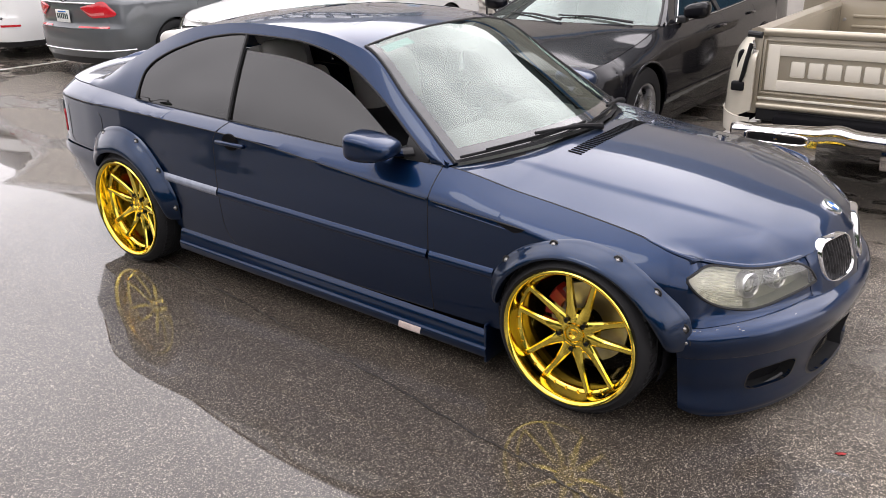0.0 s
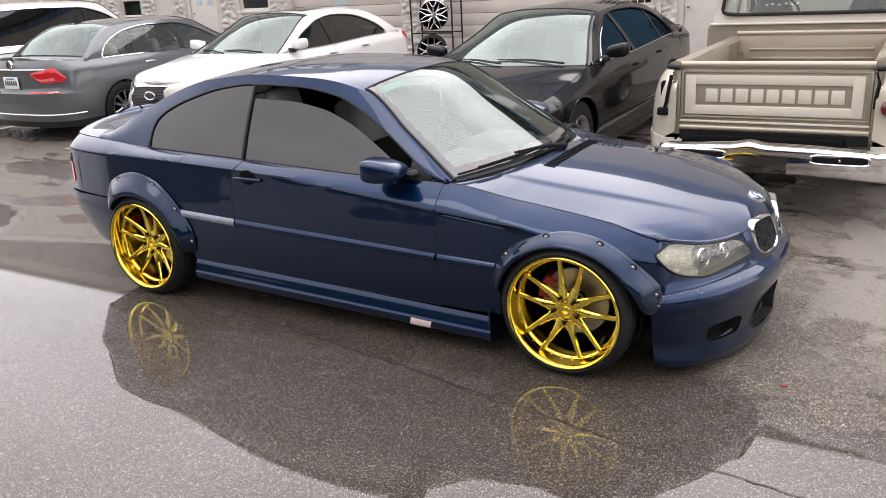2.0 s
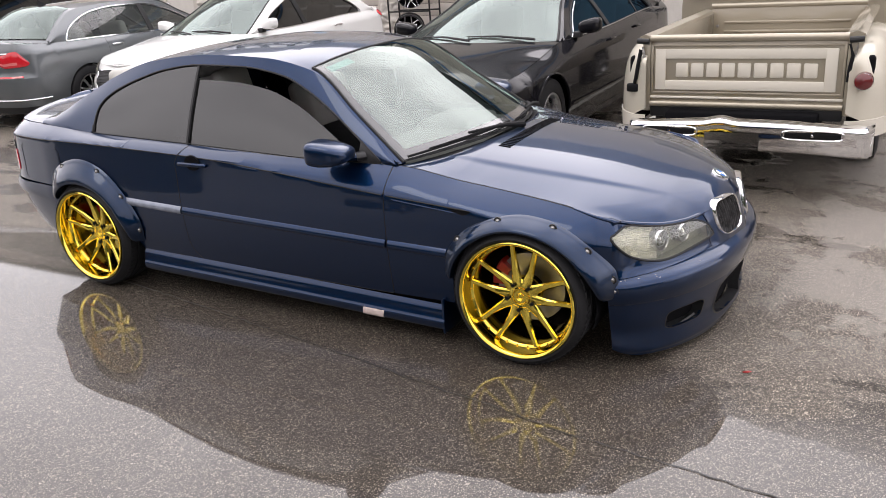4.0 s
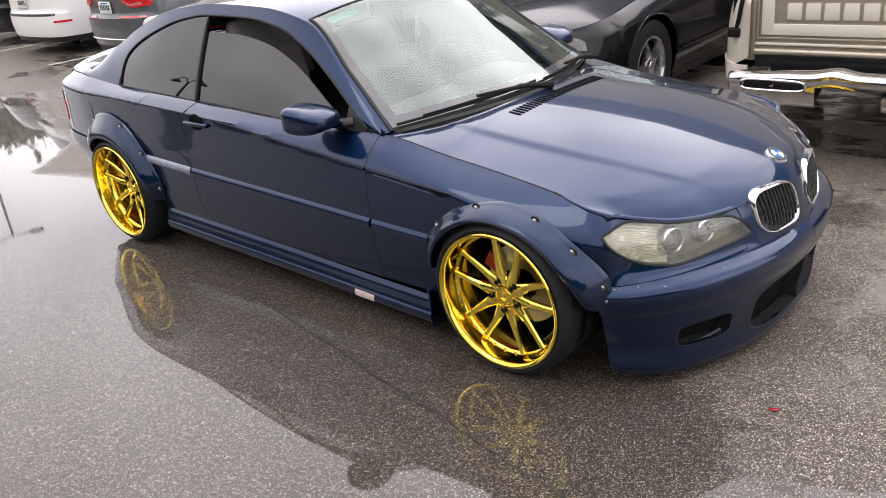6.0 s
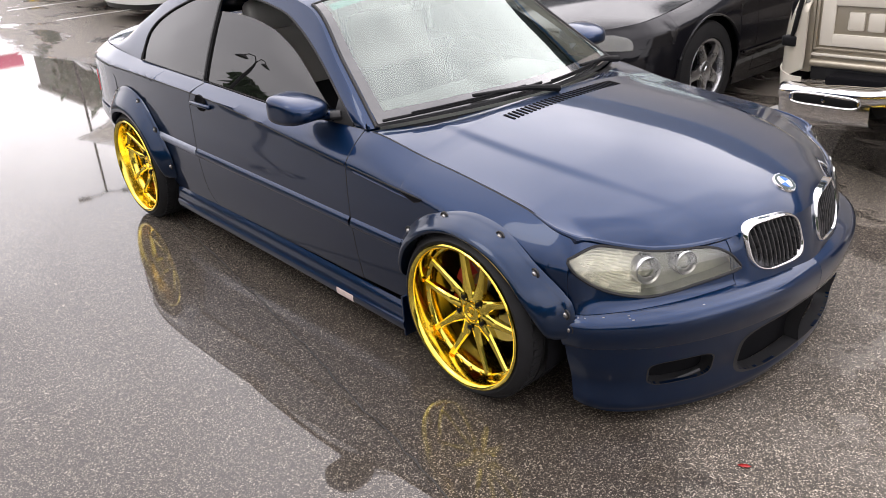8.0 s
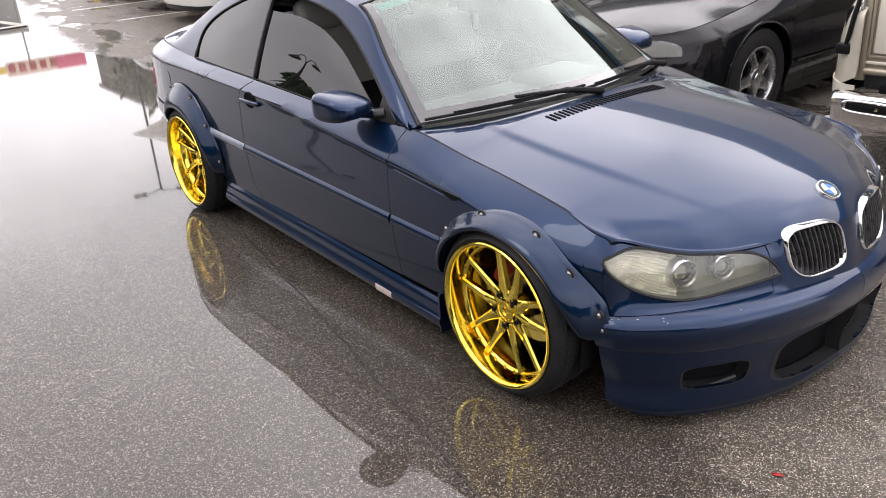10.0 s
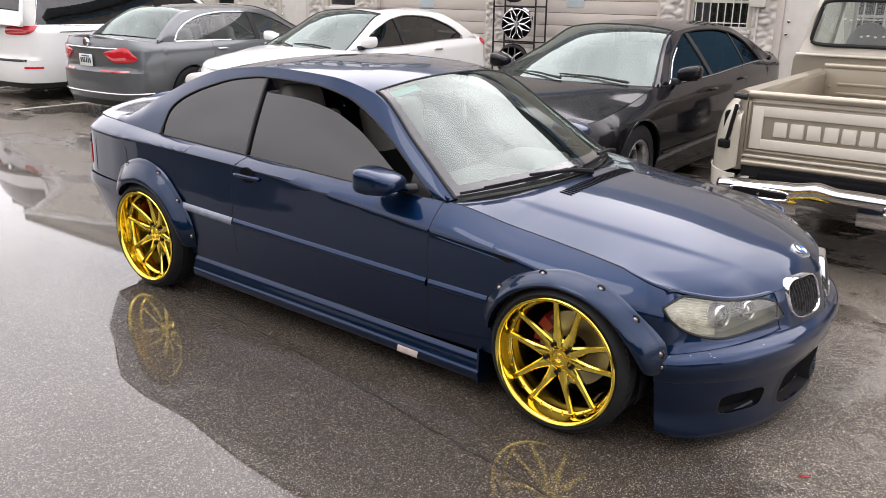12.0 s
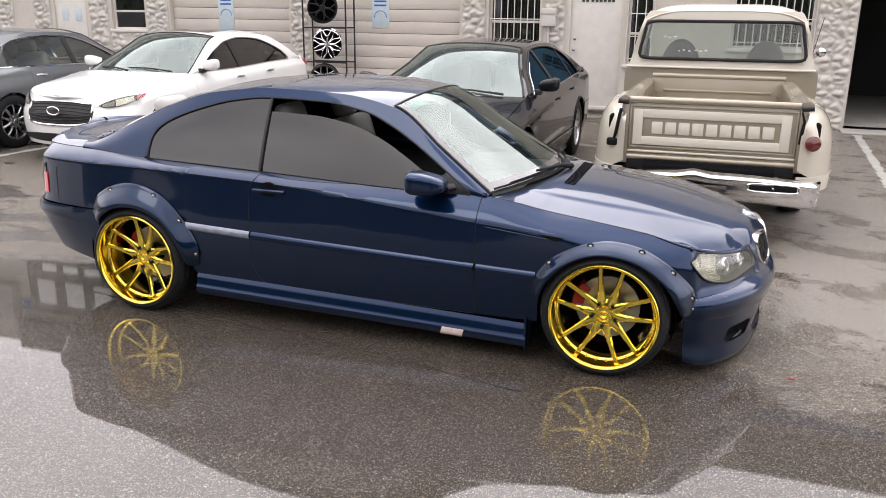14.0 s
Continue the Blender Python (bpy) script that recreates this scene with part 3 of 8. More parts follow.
# ---------------------------------------------------------------- the blue coupe
COUPE = Shell(
    ring=[(-1.0, 0), (-0.985, 0.3), (-0.945, 0.55), (-0.86, 0.705), (-0.7, 0.785), (-0.45, 0.838), (-0.2, 0.864), (0.4, 0.874), (1.4, 0.870), (2.2, 0.872),
          (2.7, 0.868), (2.95, 0.858), (3.1, 0.825), (3.2, 0.77), (3.34, 0.62), (3.44, 0.42), (3.495, 0.2), (3.51, 0)],
    side=[(0.08, 0.05), (0.16, 0.045), (0.25, 0.028), (0.40, 0.008), (0.50, 0.001), (0.60, 0.0), (0.70, 0.004), (0.80, 0.007), (0.9, 0.010)],
    front=[(0.06, 0.06), (0.12, 0.03), (0.18, 0.022), (0.30, 0.008), (0.40, 0.0), (0.43, 0.006), (0.46, 0.04), (0.50, 0.05), (0.56, 0.062), (0.60, 0.085), (0.64, 0.12), (0.68, 0.17)],
    rear=[(0.2, 0.12), (0.3, 0.07), (0.38, 0.035), (0.45, 0.012), (0.55, 0.0), (0.585, 0.02), (0.62, 0.06), (0.75, 0.065), (0.85, 0.085), (0.94, 0.10)],
    crease=[(-1.0, 0.86), (-0.2, 0.862), (0.78, 0.838), (2.06, 0.724), (2.46, 0.690), (2.60, 0.664), (2.725, 0.640), (2.9, 0.608), (3.05, 0.582), (3.2, 0.562), (3.5, 0.52)],
    edge_z=[(-1.0, 0.925), (-0.5, 0.925), (0.0, 0.900), (0.8, 0.872), (1.6, 0.840), (2.083, 0.833), (2.41, 0.779), (2.64, 0.748), (2.9, 0.713), (3.1, 0.668), (3.24, 0.630), (3.35, 0.607), (3.43, 0.600), (3.51, 0.605)],
    edge_in=[(-1.0, 0.11), (-0.6, 0.105), (-0.3, 0.105), (0.0, 0.10), (0.8, 0.092), (1.6, 0.09), (2.083, 0.118), (2.5, 0.130), (2.9, 0.105), (3.1, 0.064), (3.24, 0.05), (3.51, 0.08)],
    rail_y=[(-0.47, 0.700), (-0.33, 0.686), (-0.2, 0.668), (-0.05, 0.634), (0.1, 0.608), (0.4, 0.582), (0.8, 0.574), (1.2, 0.578), (1.5, 0.585), (1.8, 0.668), (2.083, 0.754)],
    rail_z=[(-0.47, 0.950), (-0.40, 0.960), (-0.33, 0.986), (-0.25, 1.022), (-0.2, 1.048), (-0.05, 1.122), (0.1, 1.190), (0.4, 1.278), (0.8, 1.312), (1.2, 1.298), (1.5, 1.241), (1.8, 1.035), (2.083, 0.838)],
    bow=[(-0.47, -0.13), (-0.3, -0.11), (0.2, -0.07), (0.8, 0.0), (1.5, 0.07), (1.8, 0.16), (2.083, 0.25)],
    centre=[(-0.62, 0.968), (-0.5, 1.012), (-0.25, 1.115), (0.0, 1.208), (0.2, 1.268), (0.5, 1.325), (0.85, 1.345), (1.2, 1.338), (1.57, 1.298), (1.96, 1.09), (2.33, 0.868)],
)
C_HOOD_BOW = curve1([(2.083, 0.265), (2.6, 0.26), (3.0, 0.20), (3.24, 0.12), (3.42, 0.035), (3.51, 0.0)])
C_HOOD_MID = curve1([(2.36, 0.868), (2.6, 0.846), (2.86, 0.812), (3.15, 0.752), (3.36, 0.690), (3.44, 0.648), (3.49, 0.618), (3.51, 0.605)])
C_BOOT_BOW = curve1([(-1.0, 0.0), (-0.85, -0.05), (-0.47, -0.13)])
C_BOOT_MID = curve1([(-1.0, 0.955), (-0.9, 0.962), (-0.60, 0.968)])
C_DLO = curve1([(0.030, 0.93), (0.032, 0.985), (0.040, 1.028), (0.06, 1.062), (0.10, 1.096), (0.20, 1.146), (0.32, 1.188), (0.53, 1.242), (0.76, 1.266), (1.09, 1.258), (1.35, 1.218), (1.52, 1.148), (1.64, 1.082), (1.74, 1.020), (1.84, 0.954), (1.94, 0.888), (2.0, 0.846)])
C_ARCHES = [(0.0, 0.315, 0.365), (2.725, 0.315, 0.335)]
HUB_Z = 0.315
sh = COUPE

coupe = thing("coupe", "dark blue coupe with gold wheels and bolted arch flares", "car")
EZ = lambda x: sh.edge_z(x)
BUMP_TOP = curve1([(3.0, 0.415), (3.2, 0.43), (3.35, 0.443), (3.51, 0.455)])


def low_front(x):
    if x > 3.058:
        return BUMP_TOP(x) + 0.004
    return arch_z(x, C_ARCHES, 0.225)


# doors, wings, quarters
def door_rear(z):
    return -0.045 * max(0.0, min(1.0, (0.86 - z) / 0.07)) + 0.10 * max(0.0, (0.40 - z) / 0.17) ** 3


bm = side_panel(sh, 0.802, 2.058, lambda x: 0.250 - 0.012 * x, lambda x: EZ(x) - 0.001, rows=34, slant0=door_rear, slant1=lambda z: -0.006 * (1 - z))
both("door", bm, MAT["blue"], coupe)
bm = side_panel(sh, 2.063, 3.118, low_front, EZ, rows=30, step=0.016, marks=(2.39, 3.06), slant0=lambda z: -0.006 * (1 - z))
both("front_wing", bm, MAT["blue"], coupe)


def low_rear(x):
    if x < -0.30:
        return 0.585
    return arch_z(x, C_ARCHES, 0.245)


bm = side_panel(sh, -0.80, 0.797, low_rear, EZ, rows=30, step=0.016, marks=(-0.3, 0.365), slant1=door_rear)
# the same sheet runs on over the rear pillar and the cant rail to the screen
us_pillar = [u for u in spaced(-0.80, 0.797, 0.016, (-0.3, 0.365)) if -0.47 <= u <= -0.03] + [-0.012, 0.0, 0.010, 0.016, 0.022, 0.028, 0.031, 0.035, 0.040, 0.046, 0.053] + spread(0.06, 1.992, 110) + spread(2.0, 2.083, 6)


def pillar_low(x):
    e = EZ(x)
    if x < 0.012:
        return e
    if x > 1.995:
        return e
    return e + (C_DLO(x) - e) * min(1.0, (x - 0.012) / 0.016)


grid_bm(lambda u, v: sh.window_z(u, pillar_low(u) + (sh.rail_z(u) - pillar_low(u)) * v), us_pillar, spread(0, 1, 14), bm)
both("rear_quarter", bm, MAT["blue"], coupe, t=0.016)

# dark filler behind shut lines and in wheel housings: shade put into the colour
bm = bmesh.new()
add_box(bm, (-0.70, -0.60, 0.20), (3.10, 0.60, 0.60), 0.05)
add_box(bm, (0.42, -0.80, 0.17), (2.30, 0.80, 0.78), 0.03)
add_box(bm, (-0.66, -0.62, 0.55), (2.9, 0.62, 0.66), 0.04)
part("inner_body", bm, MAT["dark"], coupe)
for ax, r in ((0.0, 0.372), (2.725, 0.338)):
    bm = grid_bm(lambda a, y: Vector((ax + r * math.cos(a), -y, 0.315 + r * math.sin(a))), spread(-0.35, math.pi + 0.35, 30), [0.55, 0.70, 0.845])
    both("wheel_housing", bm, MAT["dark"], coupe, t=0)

# roof with its sliding panel
def roof_keep(lo):
    def keep(x, t):
        inside = 0.80 < x < 1.28 and abs(t) < 0.70
        return inside if lo else not inside
    return keep


xs_roof = sorted(set(spread(0.18, 1.492, 60) + [0.80, 1.28]))
ts_roof = sorted(set(spread(-1, 1, 40) + [-0.70, 0.70]))
roof = part("roof", grid_bm(lambda u, v: sh.top(u, v), xs_roof, ts_roof, keep=roof_keep(False)), MAT["blue"], coupe)
thick(roof, 0.02)
sun_roof = part("sunroof_panel", grid_bm(lambda u, v: sh.top(u, v) - Vector((0, 0, 0.001)), spread(0.806, 1.274, 24), spread(-0.692, 0.692, 28)), MAT["blue"], coupe, "closed sliding roof panel in body colour")
thick(sun_roof, 0.015)
bm = grid_bm(lambda u, v: sh.top(u, v) - Vector((0, 0, 0.016)), spread(0.2, 1.46, 20), spread(-0.95, 0.95, 16))
thick(part("headlining", bm, MAT["leather"], coupe), 0.01)

# windscreen, rear window and their rubbers
def screen(u, v):
    return sh.top(u, v) + Vector((0, 0, 0.002))


ws = part("windscreen", grid_bm(screen, spread(1.512, 2.070, 27), spread(-0.955, 0.955, 40)), MAT["windscreen"], coupe, "clear windscreen with a green sun strip")
ws.visible_shadow = False
# dark printed margin round the glass
bm = grid_bm(lambda u, v: sh.top(u, v) + Vector((0, 0, 0.0035)), spread(2.026, 2.072, 5), spread(-0.955, 0.955, 40))
for sd in (-1, 1):
    grid_bm(lambda u, v: sh.top(u, sd * v) + Vector((0, 0, 0.0035)), spread(1.512, 2.026, 26), spread(0.905, 0.957, 4), bm, flip=sd < 0)
part("glass_margin", bm, MAT["margin"], coupe, "grey printed margin of the windscreen")
part("rear_window", grid_bm(screen, spread(-0.42, 0.165, 26), spread(-0.94, 0.94, 30)), MAT["tint"], coupe)
bm = tube_bm([sh.top(1.503, t) + Vector((0, 0, 0.002)) for t in spread(-0.97, 0.97, 24)], 0.006, 6)
for sd in (-1, 1):
    tube_bm([sh.top(x, sd * 0.968) + Vector((0.0, 0, 0.003)) for x in spread(1.503, 2.083, 16)], 0.007, 6, bm)
part("windscreen_seal", bm, MAT["rubber"], coupe)
bm = grid_bm(lambda u, v: sh.top(u, v), spread(1.49, 2.083, 24), spread(0.952, 1.0, 3))
both("screen_pillar", bm, MAT["blue"], coupe)
bm = grid_bm(lambda u, v: sh.top(u, v), spread(-0.47, 0.185, 24), spread(0.935, 1.0, 3))
both("rear_pillar", bm, MAT["blue"], coupe)
bm = grid_bm(lambda u, v: sh.top(u, v), [-0.47, -0.445, -0.42], spread(-1.0, 1.0, 24))
part("parcel_edge", bm, MAT["blue"], coupe)

# bonnet: ribs run from the scuttle to the front edge, which rolls down over the lamps and the grilles
NOSE_Y = 0.345
HOOD_FALL = curve1([(2.083, 0.080), (2.25, 0.135), (2.41, 0.183), (2.64, 0.200), (2.9, 0.202), (3.1, 0.212), (3.2, 0.250), (3.24, 0.275), (3.30, 0.375), (3.36, 0.46), (3.5, 0.50)])
HOOD_LINE = curve1([(2.3, 0.535), (2.6, 0.532), (2.83, 0.515), (3.03, 0.480), (3.18, 0.435), (3.35, 0.36)])
_rim = [sh.edge(q) for q in spread(sh.s_at(2.10), sh.length, 400)]
_front = [p for p in _rim if p.x > 3.02]
_side_x, _side_y = [p.x for p in _rim if p.x < 3.2], [-p.y for p in _rim if p.x < 3.2]
_fy, _fx, _fz = [-p.y for p in reversed(_front)], [p.x for p in reversed(_front)], [p.z for p in reversed(_front)]


def nose_x(y, z):
    """The upright face that carries the grilles."""
    a = math.sqrt(y * y + 0.0025)
    return 3.470 - 0.178 * (a - 0.06) - 0.25 * (z - 0.565) - 0.10 * max(0.0, a - 0.22)


def crown(x, y):
    """The bonnet's sheet before its front edge rolls over."""
    a = abs(y)
    z = C_HOOD_MID(max(2.36, x)) - 0.86 * HOOD_FALL(x) * a ** 2.1
    # two long creases from the scuttle to the lamps
    fade = max(0.0, min(1.0, (3.36 - x) / 0.5, (x - 2.20) / 0.25))
    return z - 0.0085 * fade / (1 + math.exp(-(a - HOOD_LINE(x)) / 0.006))


def front_edge(y):
    """Where the bonnet ends: over the lamps the outline, between them the top of the grille face."""
    a = abs(y)
    x_lamp, z_lamp = float(np.interp(a, _fy, _fx)), float(np.interp(a, _fy, _fz))
    k = max(0.0, min(1.0, (a - NOSE_Y + 0.10) / 0.20))
    k = k * k * (3 - 2 * k)
    return nose_x(y, 0.612) * (1 - k) + x_lamp * k, 0.612 * (1 - k) + z_lamp * k


def bonnet_z(x, y):
    xe, ze = front_edge(y)
    wide = float(np.interp(x, _side_x, _side_y))
    z = crown(x, y) + (sh.edge_z(x) - crown(x, wide)) * min(1.0, abs(y) / wide) ** 7 * max(0.0, min(1.0, (3.12 - x) / 0.2))
    roll = 0.085 + 0.05 * max(0.0, min(1.0, (abs(y) - 0.25) / 0.2))
    drop = crown(xe, y) - ze
    k = max(0.0, 1 - max(0.0, xe - x) / roll)
    return z - drop * k ** 2.1


def bonnet_place(q, w):
    y = q * 0.742
    xe = front_edge(y)[0]
    x0 = 2.100 + 0.258 * (1 - q * q)
    x = x0 + (xe - x0) * (1 - (1 - w) ** 1.35)
    if abs(q) > 0.9:
        wide = float(np.interp(min(x, 3.05), _side_x, _side_y)) * 0.993
        y = math.copysign(abs(q) * 0.742 + (abs(q) * wide - abs(q) * 0.742) * (abs(q) - 0.9) / 0.1, q)
    return Vector((x, y, bonnet_z(x, y)))


def kidney_yz(a, shrink=0.0):
    """Outline of a grille opening on the nose: flat sides, rounded corners."""
    c, s_ = math.cos(a), math.sin(a)
    n_ = 3.8 if (s_ > 0 or c < 0) else 2.8
    r = (abs(c) ** n_ + abs(s_) ** n_) ** (-1 / n_)
    y = 0.179 + (0.122 - shrink) * r * c
    z = 0.553 + (0.081 - shrink) * r * s_ + 0.05 * (y - 0.17) * (1 if s_ > 0 else 0.2)
    return y + 0.10 * (z - 0.570), z


def in_kidney(y, z, shrink=0.006):
    y = abs(y) - 0.10 * (z - 0.570)
    return abs((y - 0.179) / (0.122 - shrink)) ** 3.3 + abs((z - 0.553 - 0.02 * (y - 0.17)) / (0.081 - shrink)) ** 3.3 < 1


def hood_keep(q, w):
    if w < 0.8 or abs(q) > 0.5:
        return True
    p = bonnet_place(q, w)
    return not in_kidney(p.y, p.z)


s_cowl = sh.s_at(2.105)
bm = grid_bm(bonnet_place, spread(-1, 1, 150), spread(0, 1, 120), keep=hood_keep)
bmesh.ops.recalc_face_normals(bm, faces=bm.faces[:])
if sum(f.normal.z for f in bm.faces) < 0:
    bmesh.ops.reverse_faces(bm, faces=bm.faces[:])
bonnet = part("bonnet", clean(bm), MAT["blue"], coupe, "blue bonnet wet with rain")
thick(bonnet, 0.012)

# boot lid with a small ducktail
def duck(x, y):
    return 0.020 * max(0.0, min(1.0, (-0.70 - x) / 0.20)) ** 2


s_tail = sh.s_at(-0.455)
bm = grid_bm(lambda s, t: sh.lid(s, t, C_BOOT_BOW, C_BOOT_MID, 6.0, duck), spread(0.02, s_tail, 40), spread(-0.99, 0.99, 40))
thick(part("boot_lid", bm, MAT["blue"], coupe), 0.02)
# tail panel and lamps
s_t0, s_t1 = sh.s_at(-0.80), sh.s_at(-0.66)
bm = grid_bm(lambda s, z: sh.at(s, z), spread(0.0, sh.s_at(-0.80), 24), spread(0.585, 0.925, 16))
whole("tail_panel", bm, MAT["blue"], coupe)
bm = grid_bm(lambda s, z: sh.at(s, z, 0.006), spread(sh.s_at(-0.95), sh.s_at(-0.715), 14), spread(0.640, 0.765, 8))
both("tail_lamp", bm, MAT["red_lens"], coupe, "red tail lamp", 0.02)
bm = grid_bm(lambda s, z: sh.at(s, z, 0.006), spread(sh.s_at(-0.95), sh.s_at(-0.73), 14), spread(0.767, 0.820, 6))
both("indicator_lamp", bm, MAT["clear_lens"], coupe, "clear rear indicator", 0.02)

# rear bumper
def rear_low(s):
    return 0.245 + 0.055 * max(0.0, min(1.0, (1.25 - s) / 0.7))


def rear_tuck(s, v):
    """A shelf at the top, and a flank that draws in towards the ground."""
    full = max(0.0, min(1.0, (sh.s_at(-0.285) - s) / 0.40))
    return 0.004 + full * (0.014 / (1 + math.exp(-(v - 0.72) / 0.03)) * (1 - 0.6 * v ** 8) - 0.045 * (1 - v) ** 1.6)


bm = grid_bm(lambda s, v: sh.at(s, rear_low(s) + (0.578 - rear_low(s)) * v, rear_tuck(s, v)), spread(0.0, sh.s_at(-0.285), 60), spread(0, 1, 30))
whole("rear_bumper", bm, MAT["blue"], coupe)

# sills with their skirts
def skirt(u, v):
    top = 0.262 - 0.028 * (u - 0.38)
    bot = 0.122 - 0.028 * (u - 0.38)
    shape = curve1([(0.0, -0.055), (0.08, -0.012), (0.2, 0.006), (0.42, 0.012), (0.50, 0.006), (0.62, 0.001), (0.80, -0.003), (1.0, -0.016)])
    z = bot + (top - bot) * v
    p = sh.atx(u, 0.40)
    p.z = z
    p.y = -(abs(p.y) + shape(v) - 0.004)
    return p


both("side_skirt", grid_bm(skirt, spread(0.375, 2.335, 60), spread(0, 1, 26)), MAT["blue"], coupe, t=0.02)
bm = bmesh.new()
add_box(bm, (2.325, -0.865, 0.068), (2.337, -0.62, 0.24), 0.003)
both("skirt_end", bm, MAT["blue"], coupe, t=0)

# dark shut lines round the doors and the bonnet
bm = tube_bm([sh.atx(2.0605 - 0.006 * (1 - z), z, -0.0012) for z in spread(0.235, EZ(2.06) - 0.004, 30)], 0.0024, 6)
tube_bm([sh.atx(0.7995 + door_rear(z), z, -0.0012) for z in spread(0.25, EZ(0.8) - 0.004, 40)], 0.0024, 6, bm)
tube_bm([sh.atx(x, 0.2485 - 0.012 * x, -0.0012) for x in spread(0.85, 2.05, 30)], 0.0022, 6, bm)
both("door_gap", bm, MAT["rubber"], coupe, t=0)
bm = tube_bm([sh.edge(q) + Vector((0, 0.001, -0.0015)) for q in spread(sh.s_at(2.10), sh.s_at(3.10), 60)], 0.0030, 6)
both("bonnet_gap", bm, MAT["rubber"], coupe, t=0)

# rubbing strip
STRIP = [(0.0, -0.022), (0.007, -0.0205), (0.012, -0.015), (0.0135, -0.004), (0.0105, 0.008), (0.003, 0.019), (0.0, 0.021)]
def strip(x0, x1):
    def fn(u, v):
        x = x0 + (x1 - x0) * u
        zt = 0.545 - 0.040 * (x - 0.36) + 0.0015 * (x - 0.36) ** 2 * 2
        p = sh.atx(x, zt)
        dy, dz = STRIP[int(round(v))]
        return Vector((p.x, p.y - dy, zt + dz))
    return grid_bm(fn, spread(0, 1, 30), range(len(STRIP)))


for x0, x1, finish_name in ((0.33, 0.752, "bare_strip"), (0.762, 2.052, "blue"), (2.066, 2.375, "blue")):
    both("rubbing_strip", strip(x0, x1), MAT[finish_name], coupe, "worn pale grey rubbing strip" if finish_name == "bare_strip" else "", t=0)

# side glass: quarter pane and the door pane, wound down a hand's width
bm = grid_bm(lambda u, v: sh.window_z(u, EZ(u) - 0.004 + (C_DLO(u) - 0.002 - EZ(u)) * v, out=-0.005), [0.031, 0.033, 0.037, 0.043, 0.05] + spread(0.06, 0.774, 58), spread(0, 1, 16))
both("quarter_glass", bm, MAT["tint"], coupe, "dark tinted quarter glass", 0.004)
pane_top = curve1([(0.79, 1.190), (1.05, 1.180), (1.26, 1.150), (1.46, 1.082), (1.61, 1.004), (1.74, 0.928), (1.87, 0.852)])
bm = grid_bm(lambda u, v: sh.window_z(u, EZ(u) - 0.008 + (pane_top(u) + 0.008 - EZ(u)) * v, out=-0.010), spread(0.784, 1.868, 54), spread(0, 1, 16))
both("door_glass", bm, MAT["tint"], coupe, "dark tinted door glass wound slightly down", 0.004)
# black surrounds
bm = tube_bm([sh.window_z(u, C_DLO(u) - 0.004) for u in [0.029, 0.0305, 0.032, 0.036, 0.042, 0.05] + spread(0.06, 1.99, 90)], 0.005, 6)
tube_bm([sh.window(u, 0.008) for u in spread(0.03, 1.98, 40)], 0.0022, 6, bm)
tube_bm([sh.window_z(0.029, z) for z in spread(0.905, 0.94, 4)], 0.008, 6, bm)
both("window_seal", bm, MAT["rubber"], coupe, t=0)
bm = grid_bm(lambda u, v: sh.window_z(u, EZ(u) + (C_DLO(u) - EZ(u)) * v, out=0.004), spread(0.7735, 0.786, 3), spread(0, 1, 14))
both("centre_pillar_trim", bm, MAT["plastic"], coupe, t=0.012)
# black sail behind the mirror
bm = grid_bm(lambda u, v: sh.window_z(u, EZ(u) + (C_DLO(u) - EZ(u)) * v, out=0.002), spread(1.87, 1.99, 8), spread(0, 1, 8))
both("mirror_sail", bm, MAT["plastic"], coupe, t=0.01)

# front bumper: the same wrap, with a lip, a shelf and three mouths
BUMP_FOOT = curve1([(sh.s_at(3.075), 0.118), (sh.s_at(3.14), 0.084), (sh.s_at(3.24), 0.050), (sh.length - 0.3, 0.046), (sh.length, 0.062)])


def bumper_skin(s, v):
    lip = 0.004 + 0.018 * max(0.0, min(1.0, (s - S_ARCH) / 0.22))
    s += 0.032 * (1 - v) * max(0.0, 1 - (s - S_ARCH) / 0.25)
    x = sh.plan(s)[0]
    foot = BUMP_FOOT(s)
    z = foot + (BUMP_TOP(x) - foot) * v
    out = 0.004 + lip * math.exp(-((v - 0.04) / 0.09) ** 2) - 0.006 * math.exp(-((v - 0.30) / 0.12) ** 2)
    vc = (0.315 - foot) / (BUMP_TOP(x) - foot)
    out += 0.015 / (1 + math.exp(-(v - vc) / 0.0030))
    if v > vc:
        f = (v - vc) / (1 - vc)
        out += 0.010 * math.sin(math.pi * min(1.0, f)) - 0.022 * max(0.0, (f - 0.72) / 0.28) ** 2
    return sh.at(s, z, out)


S_END = sh.length
S_ARCH = sh.s_at(3.095)
# mouths as rounded shapes on (way along the outline, height share)
FOG = (S_END - 0.575, 0.385, 0.115, 0.115)
MID = (S_END, 0.365, 0.345, 0.225)


def in_mouth(s, v, grow=1.0):
    for cs, cv, hs, hv in (FOG, MID):
        if abs((s - cs) / (hs * grow)) ** 4.5 + abs((v - cv) / (hv * grow)) ** 4.5 < 1:
            return True
    return False


ss_b, vs_b = spread(S_ARCH, S_END, 260), spread(0, 1, 110)
bm = grid_bm(bumper_skin, ss_b, vs_b, keep=lambda s, v: not in_mouth(s, v))
whole("front_bumper", bm, MAT["blue"], coupe, "blue front bumper with scratched edges", 0.012)
